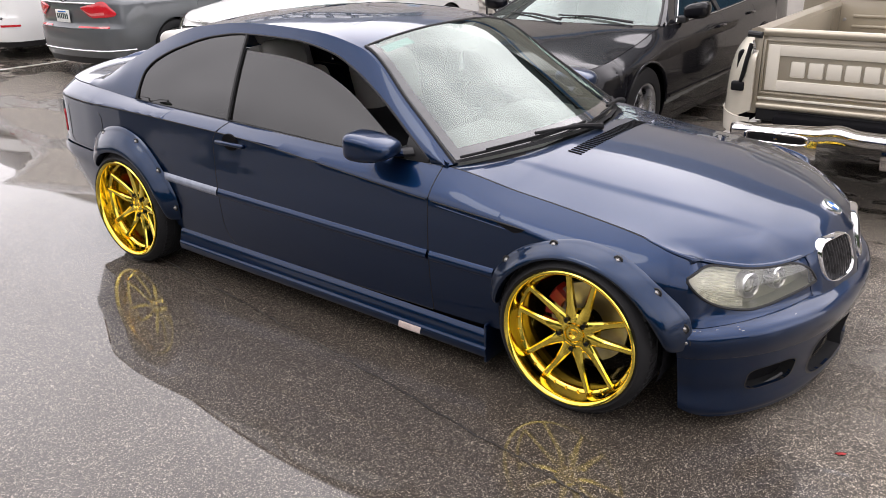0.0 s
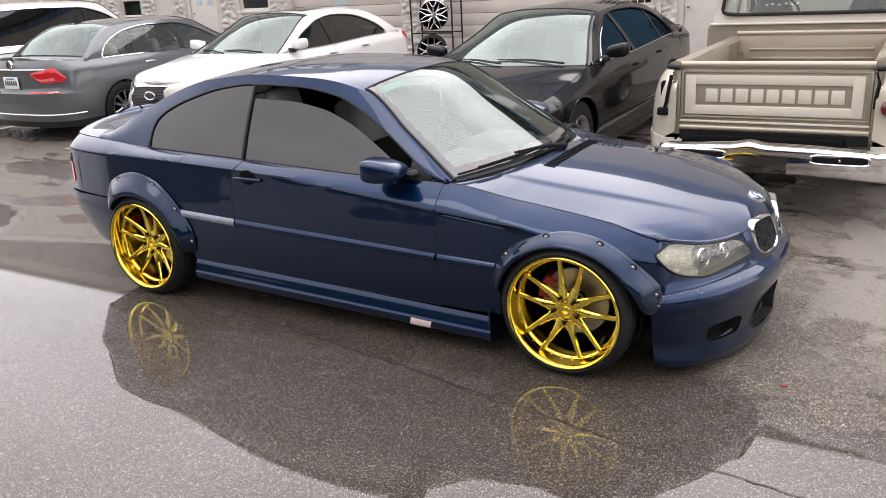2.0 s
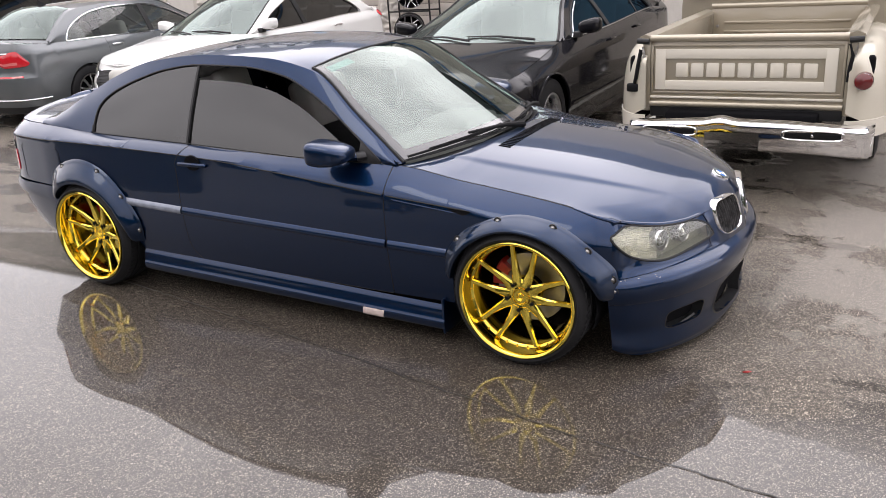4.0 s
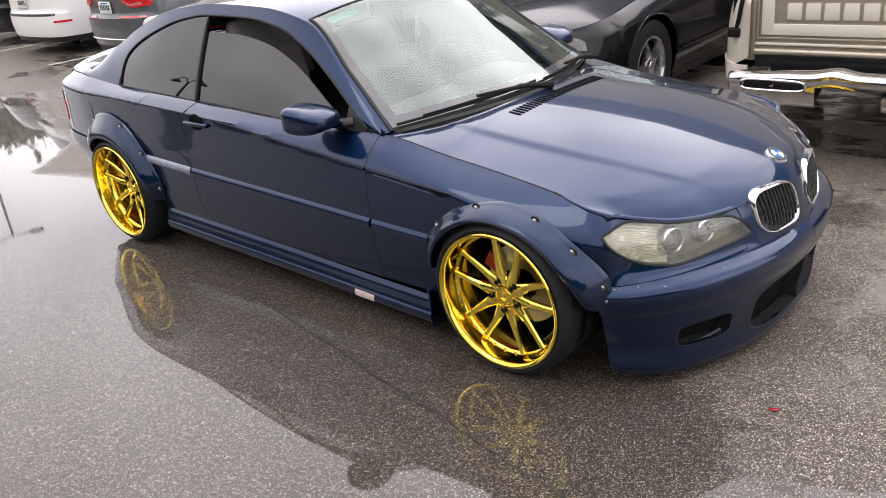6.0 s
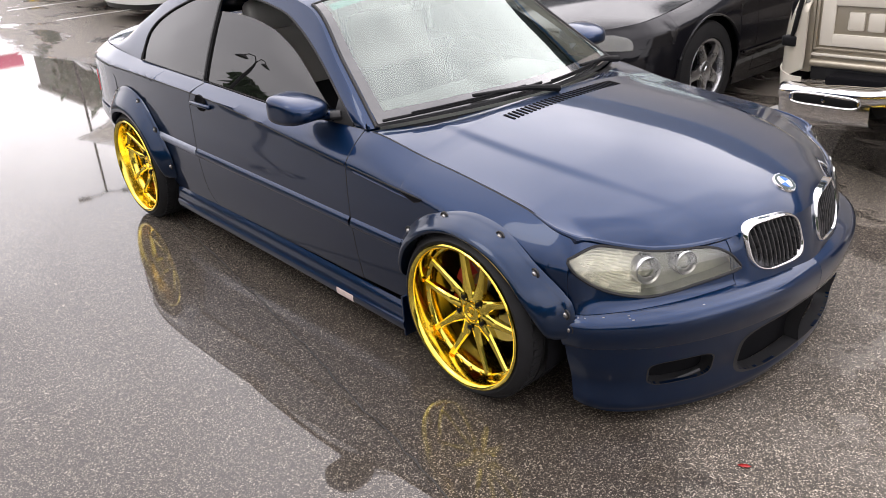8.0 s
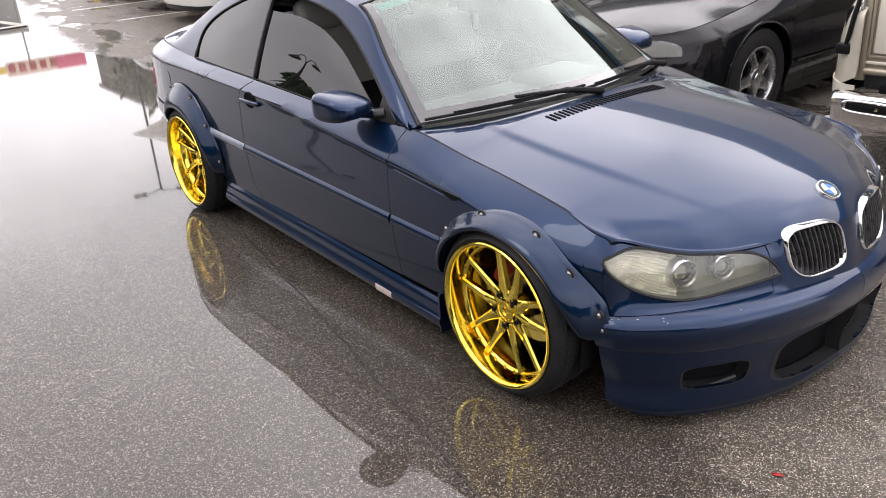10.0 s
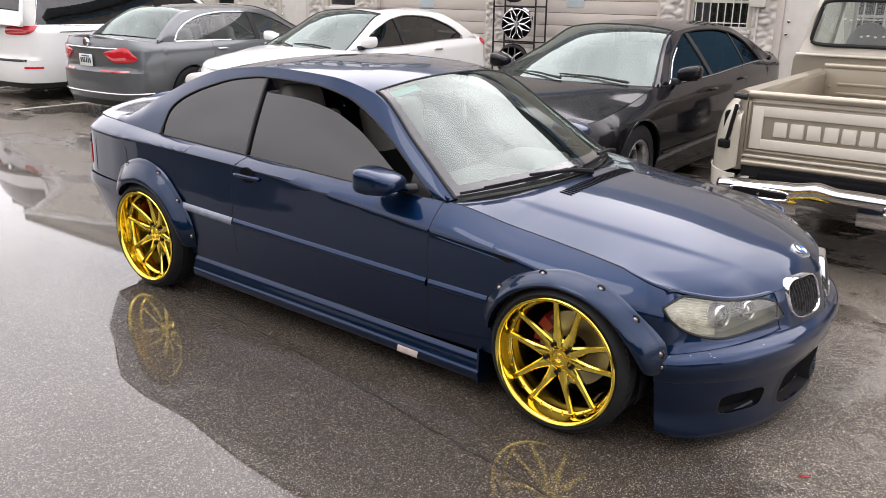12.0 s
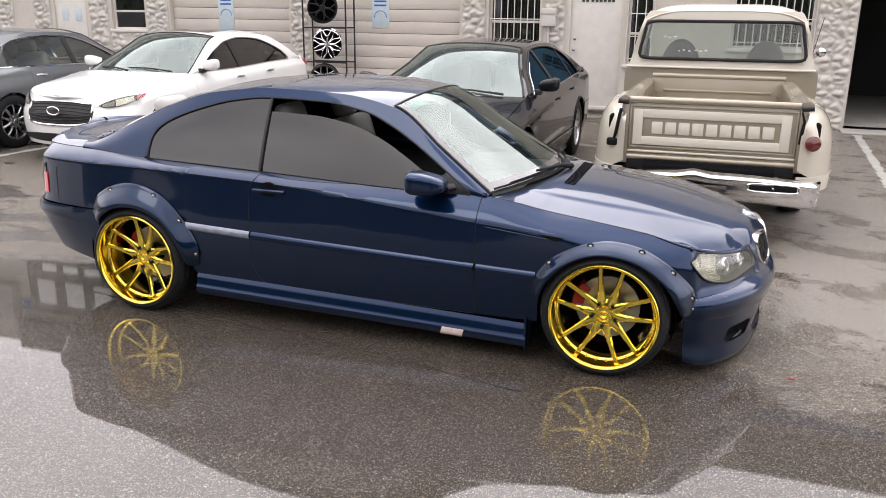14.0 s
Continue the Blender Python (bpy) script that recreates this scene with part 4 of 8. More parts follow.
# recessed walls of the mouths
bm = bmesh.new()
for cs, cv, hs, hv in (FOG, MID):
    def cup(a, k, cs=cs, cv=cv, hs=hs, hv=hv):
        d = (-0.0008, -0.0008, 0.010, 0.05)[k]
        c, s_ = math.cos(a), math.sin(a)
        r = (abs(c) ** 4.5 + abs(s_) ** 4.5) ** (-1 / 4.5)
        g = (1.05, 1.0, 1.0, 0.97)[k]
        s, v = min(S_END, cs + hs * r * c * g), cv + hv * r * s_ * g
        p = bumper_skin(s, v)
        q = sh.plan(s)
        return p + Vector((-q[2] * d, q[3] * d, 0))
    grid_bm(cup, spread(0, math.tau, 48), [0, 1, 2, 3], bm)
both("intake_surround", bm, MAT["plastic"], coupe, t=0)
# plain near-black sheet; its colour is the shade inside the mouths
bm = grid_bm(lambda s, v: sh.at(s, 0.10 + 0.26 * v, -0.05), spread(S_END - 0.75, S_END, 30), spread(0, 1, 6))
whole("intake_mesh", bm, MAT["dark"], coupe, t=0.01)
# bar across the fog lamp hole
bm = tube_bm([bumper_skin(S_END - 0.70 + 0.21 * k, 0.20 + 0.10 * k) + Vector((-0.018, 0.01, 0)) for k in spread(0, 1, 6)], 0.008, 6)
tube_bm([bumper_skin(S_END - 0.69, v) + Vector((-0.018, 0.012, 0)) for v in spread(0.16, 0.34, 4)], 0.008, 6, bm)
both("fog_bracket", bm, MAT["plastic"], coupe, t=0)

bm = grid_bm(lambda s, f: bumper_skin(s, 1.0).lerp(sh.at(s, BUMP_TOP(sh.plan(s)[0]) + 0.006, -0.012), f), spread(S_ARCH, S_END, 60), [0, 0.3, 0.7, 1.0])
whole("bumper_shelf", bm, MAT["blue"], coupe, t=0)
# nose between the lamps, under the bonnet lip
S_HL0, S_HL1 = sh.s_at(3.115), None
for k in range(400):
    s_try = S_END - 0.6 * k / 400
    if sh.plan(s_try)[1] > 0.335:
        S_HL1 = s_try
        break


def band(s, f, out=0.0):
    """Between the bumper's top and the bonnet's edge."""
    x = sh.plan(s)[0]
    lo, hi = BUMP_TOP(x) + 0.004, sh.edge_z(x) - 0.004
    return sh.at(s, lo + (hi - lo) * f, out)


_way = [S_END - 0.5 * k / 200 for k in range(201)]
_across = [sh.plan(q)[1] for q in _way]


def nose_face(y, z):
    """The grille face, its outer ends drawn back to the line of the lamps."""
    k = max(0.0, min(1.0, (abs(y) - 0.298) / 0.050))
    k = k * k * (3 - 2 * k)
    x = nose_x(y, z)
    return x + (sh.at(float(np.interp(abs(y), _across, _way)), z, -0.006).x - x) * k


bm = grid_bm(lambda y, z: Vector((nose_face(y, z), y, z)), spread(-0.352, 0.352, 130), spread(0.440, 0.6125, 36), keep=lambda y, z: not in_kidney(y, z))
bmesh.ops.recalc_face_normals(bm, faces=bm.faces[:])
if sum(f.normal.x for f in bm.faces) < 0:
    bmesh.ops.reverse_faces(bm, faces=bm.faces[:])
thick(part("nose_panel", clean(bm), MAT["blue"], coupe), 0.010)
# headlamp: bowl, lenses and cover
HL_LOW = curve1([(0.0, 0.74), (0.05, 0.60), (0.15, 0.40), (0.30, 0.24), (0.44, 0.17), (0.56, 0.19), (0.70, 0.25), (0.86, 0.29), (0.96, 0.31), (1.0, 0.33)])
HL_TOP = curve1([(0.0, 0.78), (0.08, 0.90), (0.22, 0.99), (0.5, 1.0), (0.70, 1.0), (0.80, 0.96), (0.88, 0.85), (0.95, 0.64), (1.0, 0.37)])


def lamp(u, v, out=0.0):
    s = S_HL0 + (S_HL1 - S_HL0) * u
    lo, hi = HL_LOW(u), HL_TOP(u)
    return band(s, lo + (hi - lo) * v, out)


bm = grid_bm(lambda u, v: lamp(u, v, 0.004), spread(0, 1, 44), spread(0, 1, 14))
for ob in both("headlamp_glass", bm, MAT["clear_lens"], coupe, "hazy headlamp cover", 0):
    ob.visible_shadow = False
bm = grid_bm(lambda u, v: lamp(u, v, -0.018 - 0.012 * (u / 0.4) + 0.0022 * math.sin(v * 95 + u * 9)), spread(0.005, 0.40, 60), spread(0, 1, 48))
both("indicator_reflector", bm, MAT["reflector"], coupe, t=0)
bm = grid_bm(lambda u, v: lamp(u, v, -0.055), spread(0.36, 1.0, 24), spread(0, 1, 12))
both("headlamp_bowl", bm, MAT["bowl"], coupe, t=0)
lamp_loop = [(u, 0) for u in spread(0, 1, 40)] + [(1 - u, 1) for u in spread(0, 1, 40)]
bm = grid_bm(lambda k, d: lamp(*lamp_loop[int(k)], -d), range(len(lamp_loop)), [0.0, 0.02, 0.056])
both("headlamp_wall", bm, MAT["bowl"], coupe, t=0)
for u, r, zr in ((0.43, 0.046, 0.56), (0.66, 0.040, 0.62)):
    c = lamp(u, zr, -0.02)
    d = Vector((0.93, -0.36, 0.05)).normalized()
    rot = d.to_track_quat("Y", "Z").to_matrix().to_4x4()
    bm = lathe_bm([(r, -0.03), (r, 0.008), (r * 0.94, 0.014), (r * 0.80, 0.010), (r * 0.76, -0.01)], 32)
    bmesh.ops.transform(bm, matrix=Matrix.Translation(c) @ rot, verts=bm.verts[:])
    both("lamp_ring", bm, MAT["alloy"], coupe, t=0)
    bm = lathe_bm([(r * 0.76, -0.004), (r * 0.6, 0.006), (r * 0.35, 0.013), (0.001, 0.016)], 32)
    bmesh.ops.transform(bm, matrix=Matrix.Translation(c) @ rot, verts=bm.verts[:])
    both("projector_lens", bm, MAT["clear_lens"], coupe, t=0)
# black seal round the lamp, and the painted strip beneath it
bm = tube_bm([lamp(u, 0, 0.002) for u in spread(0, 1, 40)] + [lamp(1 - u, 1, 0.002) for u in spread(0, 1, 40)], 0.005, 6, closed=True)
both("headlamp_seal", bm, MAT["rubber"], coupe, t=0)
bm = grid_bm(lambda u, v: band(S_HL0 + (S_HL1 - S_HL0) * u, HL_LOW(u) * v, -0.004), spread(-0.05, 1.06, 40), spread(0, 1, 6))
both("lamp_apron", bm, MAT["blue"], coupe)
bm = grid_bm(lambda u, v: band(S_HL0 + (S_HL1 - S_HL0) * u, HL_TOP(u) + (1.03 - HL_TOP(u)) * v, -0.003), spread(-0.02, 0.30, 14), spread(0, 1, 4))
both("wing_tip", bm, MAT["blue"], coupe)


def lamp_corner(u, v):
    low = HL_TOP(u) if u < 1.0 else 0.37 * max(0.0, 1 - (u - 1.0) / 0.01)
    return band(S_HL0 + (S_HL1 - S_HL0) * u, low + (1.02 - low) * v, -0.003)


both("lamp_corner", grid_bm(lamp_corner, spread(0.70, 1.0, 24) + [1.004, 1.012, 1.03, 1.06], spread(0, 1, 6)), MAT["blue"], coupe)

# rolled front lip of the bonnet over the lamps
bm = tube_bm([sh.edge(q) + Vector((-0.003, 0, 0.001)) for q in spread(sh.s_at(2.95), S_HL1 + 0.10, 60)], [0.003 + 0.006 * min(1, k / 12, (60 - k) / 8) for k in range(61)], 8)
both("bonnet_lip", bm, MAT["blue"], coupe, t=0)
# nicks in the lacquer along the bumper's edge and the flare's end
rng_chip = random.Random(11)
for k in range(8):
    q = S_ARCH + 0.02 + abs(rng_chip.gauss(0, 0.16))
    v = rng_chip.choice((0.99, 0.975, 0.965))
    c = bumper_skin(q, v)
    nx = sh.plan(q)
    w, h = rng_chip.uniform(0.0015, 0.006), rng_chip.uniform(0.0006, 0.0016)
    tang = Vector((nx[3], nx[2], 0)).normalized()
    off = Vector((nx[2], -nx[3], 0)) * 0.0012
    bm = bmesh.new()
    bm.faces.new([bm.verts.new(c + off + tang * a + Vector((0, 0, b))) for a, b in ((-w, -h), (0, -h * 1.4), (w, -h * 0.5), (w * 0.8, h), (-w * 0.6, h * 1.2))])
    part("paint_chip", bm, MAT["primer"], coupe)

# the twin grilles
def kidney(a, shrink=0.0, out=0.0):
    y, z = kidney_yz(a, shrink)
    return Vector((nose_x(y, z) + 0.006 + out, -y, z))


bm = bmesh.new()
n = 72
loops = [[bm.verts.new(kidney(k * math.tau / n, d, o)) for k in range(n)] for d, o in ((-0.003, -0.050), (-0.003, -0.004), (-0.002, 0.001), (0.001, 0.005), (0.0042, 0.005), (0.0070, 0.000), (0.0076, -0.03))]
for a, b in zip(loops, loops[1:]):
    for k in range(n):
        bm.faces.new((a[k], a[(k + 1) % n], b[(k + 1) % n], b[k]))
bmesh.ops.recalc_face_normals(bm, faces=bm.faces[:])
both("grille_frame", bm, MAT["chrome"], coupe, "chrome grille surround", 0)
bm = bmesh.new()
bm.faces.new([bm.verts.new(kidney(k * math.tau / n, 0.006, -0.045)) for k in range(n)])
both("grille_backing", bm, MAT["dark"], coupe, t=0)
for k in range(11):
    f = -0.86 + 1.72 * k / 10
    best = min((abs(math.cos(a) * (abs(math.cos(a)) ** 3 + abs(math.sin(a)) ** 3) ** (-1 / 3) - f), a) for a in spread(0.05, math.pi - 0.05, 200))[1]
    top, bot = kidney(best, 0.009, -0.003), kidney(-best, 0.009, -0.003)
    bm = bmesh.new()
    prof = [(0.0, -0.0035), (0.003, -0.002), (0.003, 0.002), (0.0, 0.0035), (-0.028, 0.003), (-0.028, -0.003)]
    rows = [[bm.verts.new(bot.lerp(top, g) + Vector((dx + 0.006 * math.sin(math.pi * g), dy, 0))) for dx, dy in prof] for g in spread(0, 1, 6)]
    for i in range(6):
        for q in range(6):
            bm.faces.new((rows[i][q], rows[i + 1][q], rows[i + 1][(q + 1) % 6], rows[i][(q + 1) % 6]))
    bmesh.ops.recalc_face_normals(bm, faces=bm.faces[:])
    both("grille_bar", bm, MAT["grille_bar"], coupe, t=0)

# round emblem on the bonnet: plain quarters
def on_hood(x, y):
    """Place and upward direction of the bonnet."""
    def find(x, y):
        return Vector((x, y, bonnet_z(x, y)))
    p = find(x, y)
    a, b = find(x + 0.02, y), find(x, y + 0.02)
    return p, (a - p).cross(b - p).normalized()


def seat_on_hood(x, y):
    p, n = on_hood(x, y)
    return Matrix.Translation(p) @ n.to_track_quat("Z", "X").to_matrix().to_4x4()


m_badge = seat_on_hood(3.375, 0.0)
bm = lathe_bm([(0.0005, 0.006), (0.026, 0.006), (0.027, 0.008), (0.040, 0.008), (0.042, 0.004), (0.042, -0.004)], 40, "z")
bmesh.ops.transform(bm, matrix=m_badge, verts=bm.verts[:])
badge = part("emblem", bm, MAT["chrome"], coupe, "round blue and white emblem")
for q in range(4):
    bm = bmesh.new()
    arc = [(0.025 * math.cos(q * math.pi / 2 + k * math.pi / 16), 0.025 * math.sin(q * math.pi / 2 + k * math.pi / 16)) for k in range(9)]
    bm.faces.new([bm.verts.new((0, 0, 0.0085))] + [bm.verts.new((x, y, 0.0085)) for x, y in arc])
    bmesh.ops.transform(bm, matrix=m_badge, verts=bm.verts[:])
    part("emblem_quarter", bm, MAT["badge_blue"] if q % 2 else MAT["sticker_white"], badge)
bm = lathe_bm([(0.028, 0.0088), (0.038, 0.0088)], 40, "z")
bmesh.ops.transform(bm, matrix=m_badge, verts=bm.verts[:])
part("emblem_band", bm, MAT["ink"], badge)

# air slots at the bonnet's rear edge
for k in range(30):
    f = k / 29
    y = -0.338 + 0.65 * f
    p, nrm = on_hood(2.432 + 0.012 * (1 - (2 * f - 1) ** 2), y)
    bm = bmesh.new()
    add_box(bm, (-0.031, -0.0052, -0.006), (0.031, 0.0052, 0.0030), 0.0012, 1)
    mm = Matrix.Translation(p) @ nrm.to_track_quat("Z", "X").to_matrix().to_4x4()
    d = (mm.to_3x3() @ Vector((1, 0, 0)))
    ang = math.atan2(d.y, d.x)
    bmesh.ops.transform(bm, matrix=mm @ Matrix.Rotation(-ang + 0.10 * (f - 0.5), 4, "Z"), verts=bm.verts[:])
    part("air_slot", bm, MAT["dark"], bonnet)

# scuttle and wipers
bm = grid_bm(lambda t, f: sh.top(2.083, t).lerp(sh.lid(s_cowl, t, C_HOOD_BOW, C_HOOD_MID), f) - Vector((0, 0, 0.012)), spread(-0.96, 0.96, 30), spread(0.0, 1.1, 6))
grid_bm(lambda x, t: sh.top(x, t) + Vector((0, 0, 0.003)), [2.058, 2.072, 2.087], spread(-0.965, 0.965, 30), bm)
part("scuttle", bm, MAT["weathered_black"], coupe)
for t0, t1, tp in ((-0.94, -0.02, -0.30), (-0.10, 0.86, 0.42)):
    lift = Vector((0.012, 0, 0.012))
    blade = [sh.top(2.068 - 0.012 * k, t0 + (t1 - t0) * k) + lift for k in spread(0, 1, 14)]
    foot = sh.top(2.080, t1 + 0.04) + Vector((0.05, 0, 0.012))
    grip = sh.top(2.05, (t0 + t1) / 2) + lift + Vector((0.006, 0, 0.010))
    wiper = part("wiper", tube_bm([foot, foot.lerp(grip, 0.35) + Vector((0, 0, 0.012)), grip], [0.016, 0.011, 0.007], 8), MAT["weathered_black"], coupe)
    part("wiper_blade", tube_bm(blade, 0.006, 6), MAT["weathered_black"], wiper)
    part("blade_spine", tube_bm([p + Vector((0.004, 0, 0.010)) for p in blade[2:-2]], 0.004, 6), MAT["weathered_black"], wiper)

# door mirrors: a flat housing, deeper in front, on a wedge that grows out of its foot
bm = bmesh.new()
bmesh.ops.create_cube(bm, size=2)
bmesh.ops.subdivide_edges(bm, edges=bm.edges[:], cuts=11, use_grid_fill=True)
for v in bm.verts:
    x, y, z = v.co
    r = (abs(x) ** 4.5 + abs(y) ** 4.5 + abs(z) ** 4.5) ** (1 / 4.5)
    x, y, z = x / r, y / r, z / r
    bulge = 0.118 if x > 0 else 0.068
    inner = max(0.0, y)
    zz = z * (0.054 - 0.012 * max(0.0, x)) - 0.006 * x
    if z > 0:
        zz -= 0.020 * inner ** 2 * z
    v.co = Vector((bulge * x * (1 - 0.25 * max(0, x) * abs(z) ** 3 - 0.18 * max(0.0, x) * abs(y) ** 3), 0.092 * y, zz))
bmesh.ops.transform(bm, matrix=pose(1.775, -0.886, 0.908, 0, 0, 8) @ Matrix.Diagonal((1.12, 1.08, 1.06, 1.0)), verts=bm.verts[:])
m_r, m_l = both("door_mirror", bm, MAT["blue"], coupe, "blue door mirror", 0)
bm = tube_bm([(1.775, -0.87, 0.872), (1.80, -0.815, 0.868), (1.84, -0.775, 0.866), (1.875, -0.755, 0.868)], [0.036, 0.038, 0.036, 0.034], 14)
for v in bm.verts:
    v.co.z = 0.866 + (v.co.z - 0.866) * 0.55
both("mirror_arm", bm, MAT["blue"], coupe, t=0)
bm = tube_bm([(1.868, -0.775, 0.866), (1.90, -0.745, 0.870)], [0.032, 0.034], 14)
for v in bm.verts:
    v.co.z = 0.866 + (v.co.z - 0.866) * 0.62
both("mirror_foot", bm, MAT["plastic"], coupe, t=0)
bm = box_bm((1.7085, -0.955, 0.870), (1.7125, -0.825, 0.945), 0.0015)
both("mirror_glass", bm, MAT["chrome"], coupe, t=0)

# door handles with their bowls
for sd in (-1,):
    p = sh.atx(0.885, 0.792)
    bm = bmesh.new()
    add_box(bm, (0.785, p.y - 0.020, 0.778), (0.985, p.y + 0.006, 0.800), 0.010, 3)
    both("door_handle", bm, MAT["blue"], coupe, t=0)
    bm = lathe_bm([(0.001, -0.001), (0.030, -0.002), (0.042, -0.0045), (0.045, 0.004)], 24)
    bmesh.ops.transform(bm, matrix=Matrix.Translation((0.885, sh.atx(0.885, 0.80).y - 0.0035, 0.798)) @ Matrix.Diagonal((1.2, 1, 0.92, 1)), verts=bm.verts[:])
    both("handle_bowl", bm, MAT["dark"], coupe, t=0)

# shoulder groove, wing vent and fuel flap line
bm = tube_bm([sh.atx(x, sh.crease(x) - 0.004, 0.0012) for x in spread(-0.72, 2.05, 90)], 0.0030, 5)
both("shoulder_groove", bm, MAT["rubber"], coupe, t=0)
bm = tube_bm([sh.atx(2.075 + 0.43 * k, 0.719 - 0.036 * k, 0.0008) for k in spread(0, 1, 20)], [0.0032] * 18 + [0.0028, 0.002, 0.001], 6)
both("wing_groove", bm, MAT["rubber"], coupe, t=0)
bm = bmesh.new()
bm.faces.new([bm.verts.new(sh.atx(x, z, 0.0015)) for x, z in ((2.385, 0.690), (2.44, 0.687), (2.508, 0.682), (2.495, 0.672), (2.465, 0.662), (2.42, 0.676))])
both("wing_vent", bm, MAT["dark"], coupe, t=0)
bm = tube_bm([sh.atx(2.10 + 0.33 * k, 0.704 - 0.034 * k, 0.0005) for k in spread(0, 1, 16)], [0.001] + [0.0035] * 15 + [0.001], 6)
both("vent_strake", bm, MAT["blue"], coupe, t=0)
bm = tube_bm([sh.atx(x, z, 0.0006) for x, z in ((-0.62, 0.80), (-0.62, 0.62), (-0.60, 0.605), (-0.24, 0.605), (-0.20, 0.64), (-0.20, 0.79), (-0.22, 0.81), (-0.60, 0.815))], 0.0012, 5, closed=True)
both("fuel_flap_line", bm, MAT["rubber"], coupe, t=0)

# flares over the wheel arches, bolted through
def flare(ax, lip_y, outer, inner, a0, a1):
    prof = curve1([(0.0, 0.0), (0.03, 0.10), (0.10, 0.15), (0.35, 0.45), (0.65, 0.80), (0.88, 0.98), (0.96, 1.0), (1.0, 0.98)])

    def fn(a, v):
        taper = min(1.0, (a - a0) / 0.45, (a1 - a) / 0.45)
        taper = max(0.0, taper)
        wide = 0.62 + 0.38 * min(1.0, taper * 1.6)
        r = inner(a) + (outer(a) - inner(a)) * wide * (1 - v)
        x, z = ax + r * math.cos(a), HUB_Z + r * math.sin(a)
        base = -sh.atx(x, min(max(z, 0.2), 0.72)).y + 0.002
        y = base + (lip_y - base) * prof(v) * (0.35 + 0.65 * taper ** 0.5)
        return Vector((x, -y, z))

    bm = grid_bm(fn, spread(a0, a1, 72), spread(0, 1, 16), flip=True)
    # returned lip
    grid_bm(lambda a, v: fn(a, 1.0) + Vector((0, 0.035 * v, 0)), spread(a0, a1, 72), [0, 0.3, 1], bm, flip=True)
    return bm, fn


FLARE_FRONT = curve1([(0.1, 0.450), (0.28, 0.440), (0.68, 0.402), (1.13, 0.373), (1.45, 0.362), (1.81, 0.361), (2.43, 0.378), (3.0, 0.386)])
FLARE_REAR = curve1([(0.0, 0.424), (0.17, 0.421), (0.70, 0.412), (1.22, 0.432), (1.62, 0.446), (2.5, 0.450)])


LIP_FRONT = curve1([(0.1, 0.368), (0.5, 0.350), (1.0, 0.329), (1.5, 0.318), (2.0, 0.318), (2.5, 0.324), (3.0, 0.334)])
LIP_REAR = curve1([(0.0, 0.344), (0.8, 0.334), (1.5, 0.326), (2.5, 0.330)])

for ax, lip_y, outer, inner, a0, a1, angles in ((2.725, 0.930, FLARE_FRONT, LIP_FRONT, 0.10, math.pi - 0.16, (0.17, 0.30, 0.68, 1.13, 1.81, 2.43)),
                                         (0.0, 0.940, FLARE_REAR, LIP_REAR, 0.0, math.pi - 0.66, (0.17, 0.70, 1.22, 1.95))):
    bm, fn = flare(ax, lip_y, outer, inner, a0, a1)
    fl, fr = both("wheel_arch_flare", clean(bm), MAT["flare"], coupe, "bolted-on blue wheel arch flare", 0.006)
    for a in angles:
        p = fn(a, 0.16)
        bm = lathe_bm([(0.012, 0.002), (0.012, -0.002), (0.009, -0.003), (0.0075, -0.006), (0.004, -0.008), (0.0005, -0.008)], 12)
        bmesh.ops.transform(bm, matrix=Matrix.Translation(p + Vector((0, -0.004, 0))), verts=bm.verts[:])
        bolt = part("bolt", bm, MAT["steel"], fl)
        bm = lathe_bm([(0.019, 0.004), (0.0185, -0.001), (0.016, -0.0025), (0.013, -0.001), (0.011, 0.0)], 16)
        bmesh.ops.transform(bm, matrix=Matrix.Translation(p + Vector((0, -0.004, 0))), verts=bm.verts[:])
        part("washer", bm, MAT["rubber"], bolt)

# chipped skirt showing pale primer, and the small sticker on the quarter glass
bm = grid_bm(lambda u, v: skirt(1.868 + 0.12 * u + 0.02 * v, 0.02 + 0.42 * v) + Vector((0, -0.0015, 0)), spread(0, 1, 8), spread(0, 1, 14))
part("bare_patch", bm, MAT["tape"], coupe, "bare pale patch on the skirt")
for k, (w, h) in enumerate(((0.014, 0.017), (0.014, 0.017), (0.014, 0.017), (0.006, 0.017))):
    bm = bmesh.new()
    x0 = 0.678 + k * 0.017
    bm.faces.new([bm.verts.new(sh.window_z(x, z, out=-0.009)) for x, z in ((x0, 0.892), (x0 + w, 0.892), (x0 + w + 0.006, 0.892 + h), (x0 + 0.006, 0.892 + h))])
    part("sticker_bar", bm, MAT["sticker_white"], coupe)
# green strip at the windscreen's top corner
bm = grid_bm(lambda u, v: screen(u, v) - Vector((0, 0, 0.004)), spread(1.535, 1.575, 4), spread(-0.88, -0.62, 6))
part("windscreen_sticker", bm, MAT["teal"], coupe, "green sticker inside the windscreen")
# inside mirror
bm = box_bm((1.63, -0.13, 1.165), (1.655, 0.11, 1.225), 0.012, 3)
part("inside_mirror", bm, MAT["plastic"], coupe)
bm = extrude_outline([(-0.022, 0.0), (0.022, 0.0), (0.006, 0.06), (0.004, 0.085), (-0.004, 0.085), (-0.006, 0.06)], 0.004, m=Matrix.Translation((1.645, -0.03, 1.075)) @ Matrix.Rotation(math.pi / 2, 4, "Z"))
tagged(finish("air_freshener", bm, MAT["chalk"]), "small pale air freshener hanging from the coupe's mirror", "air freshener")

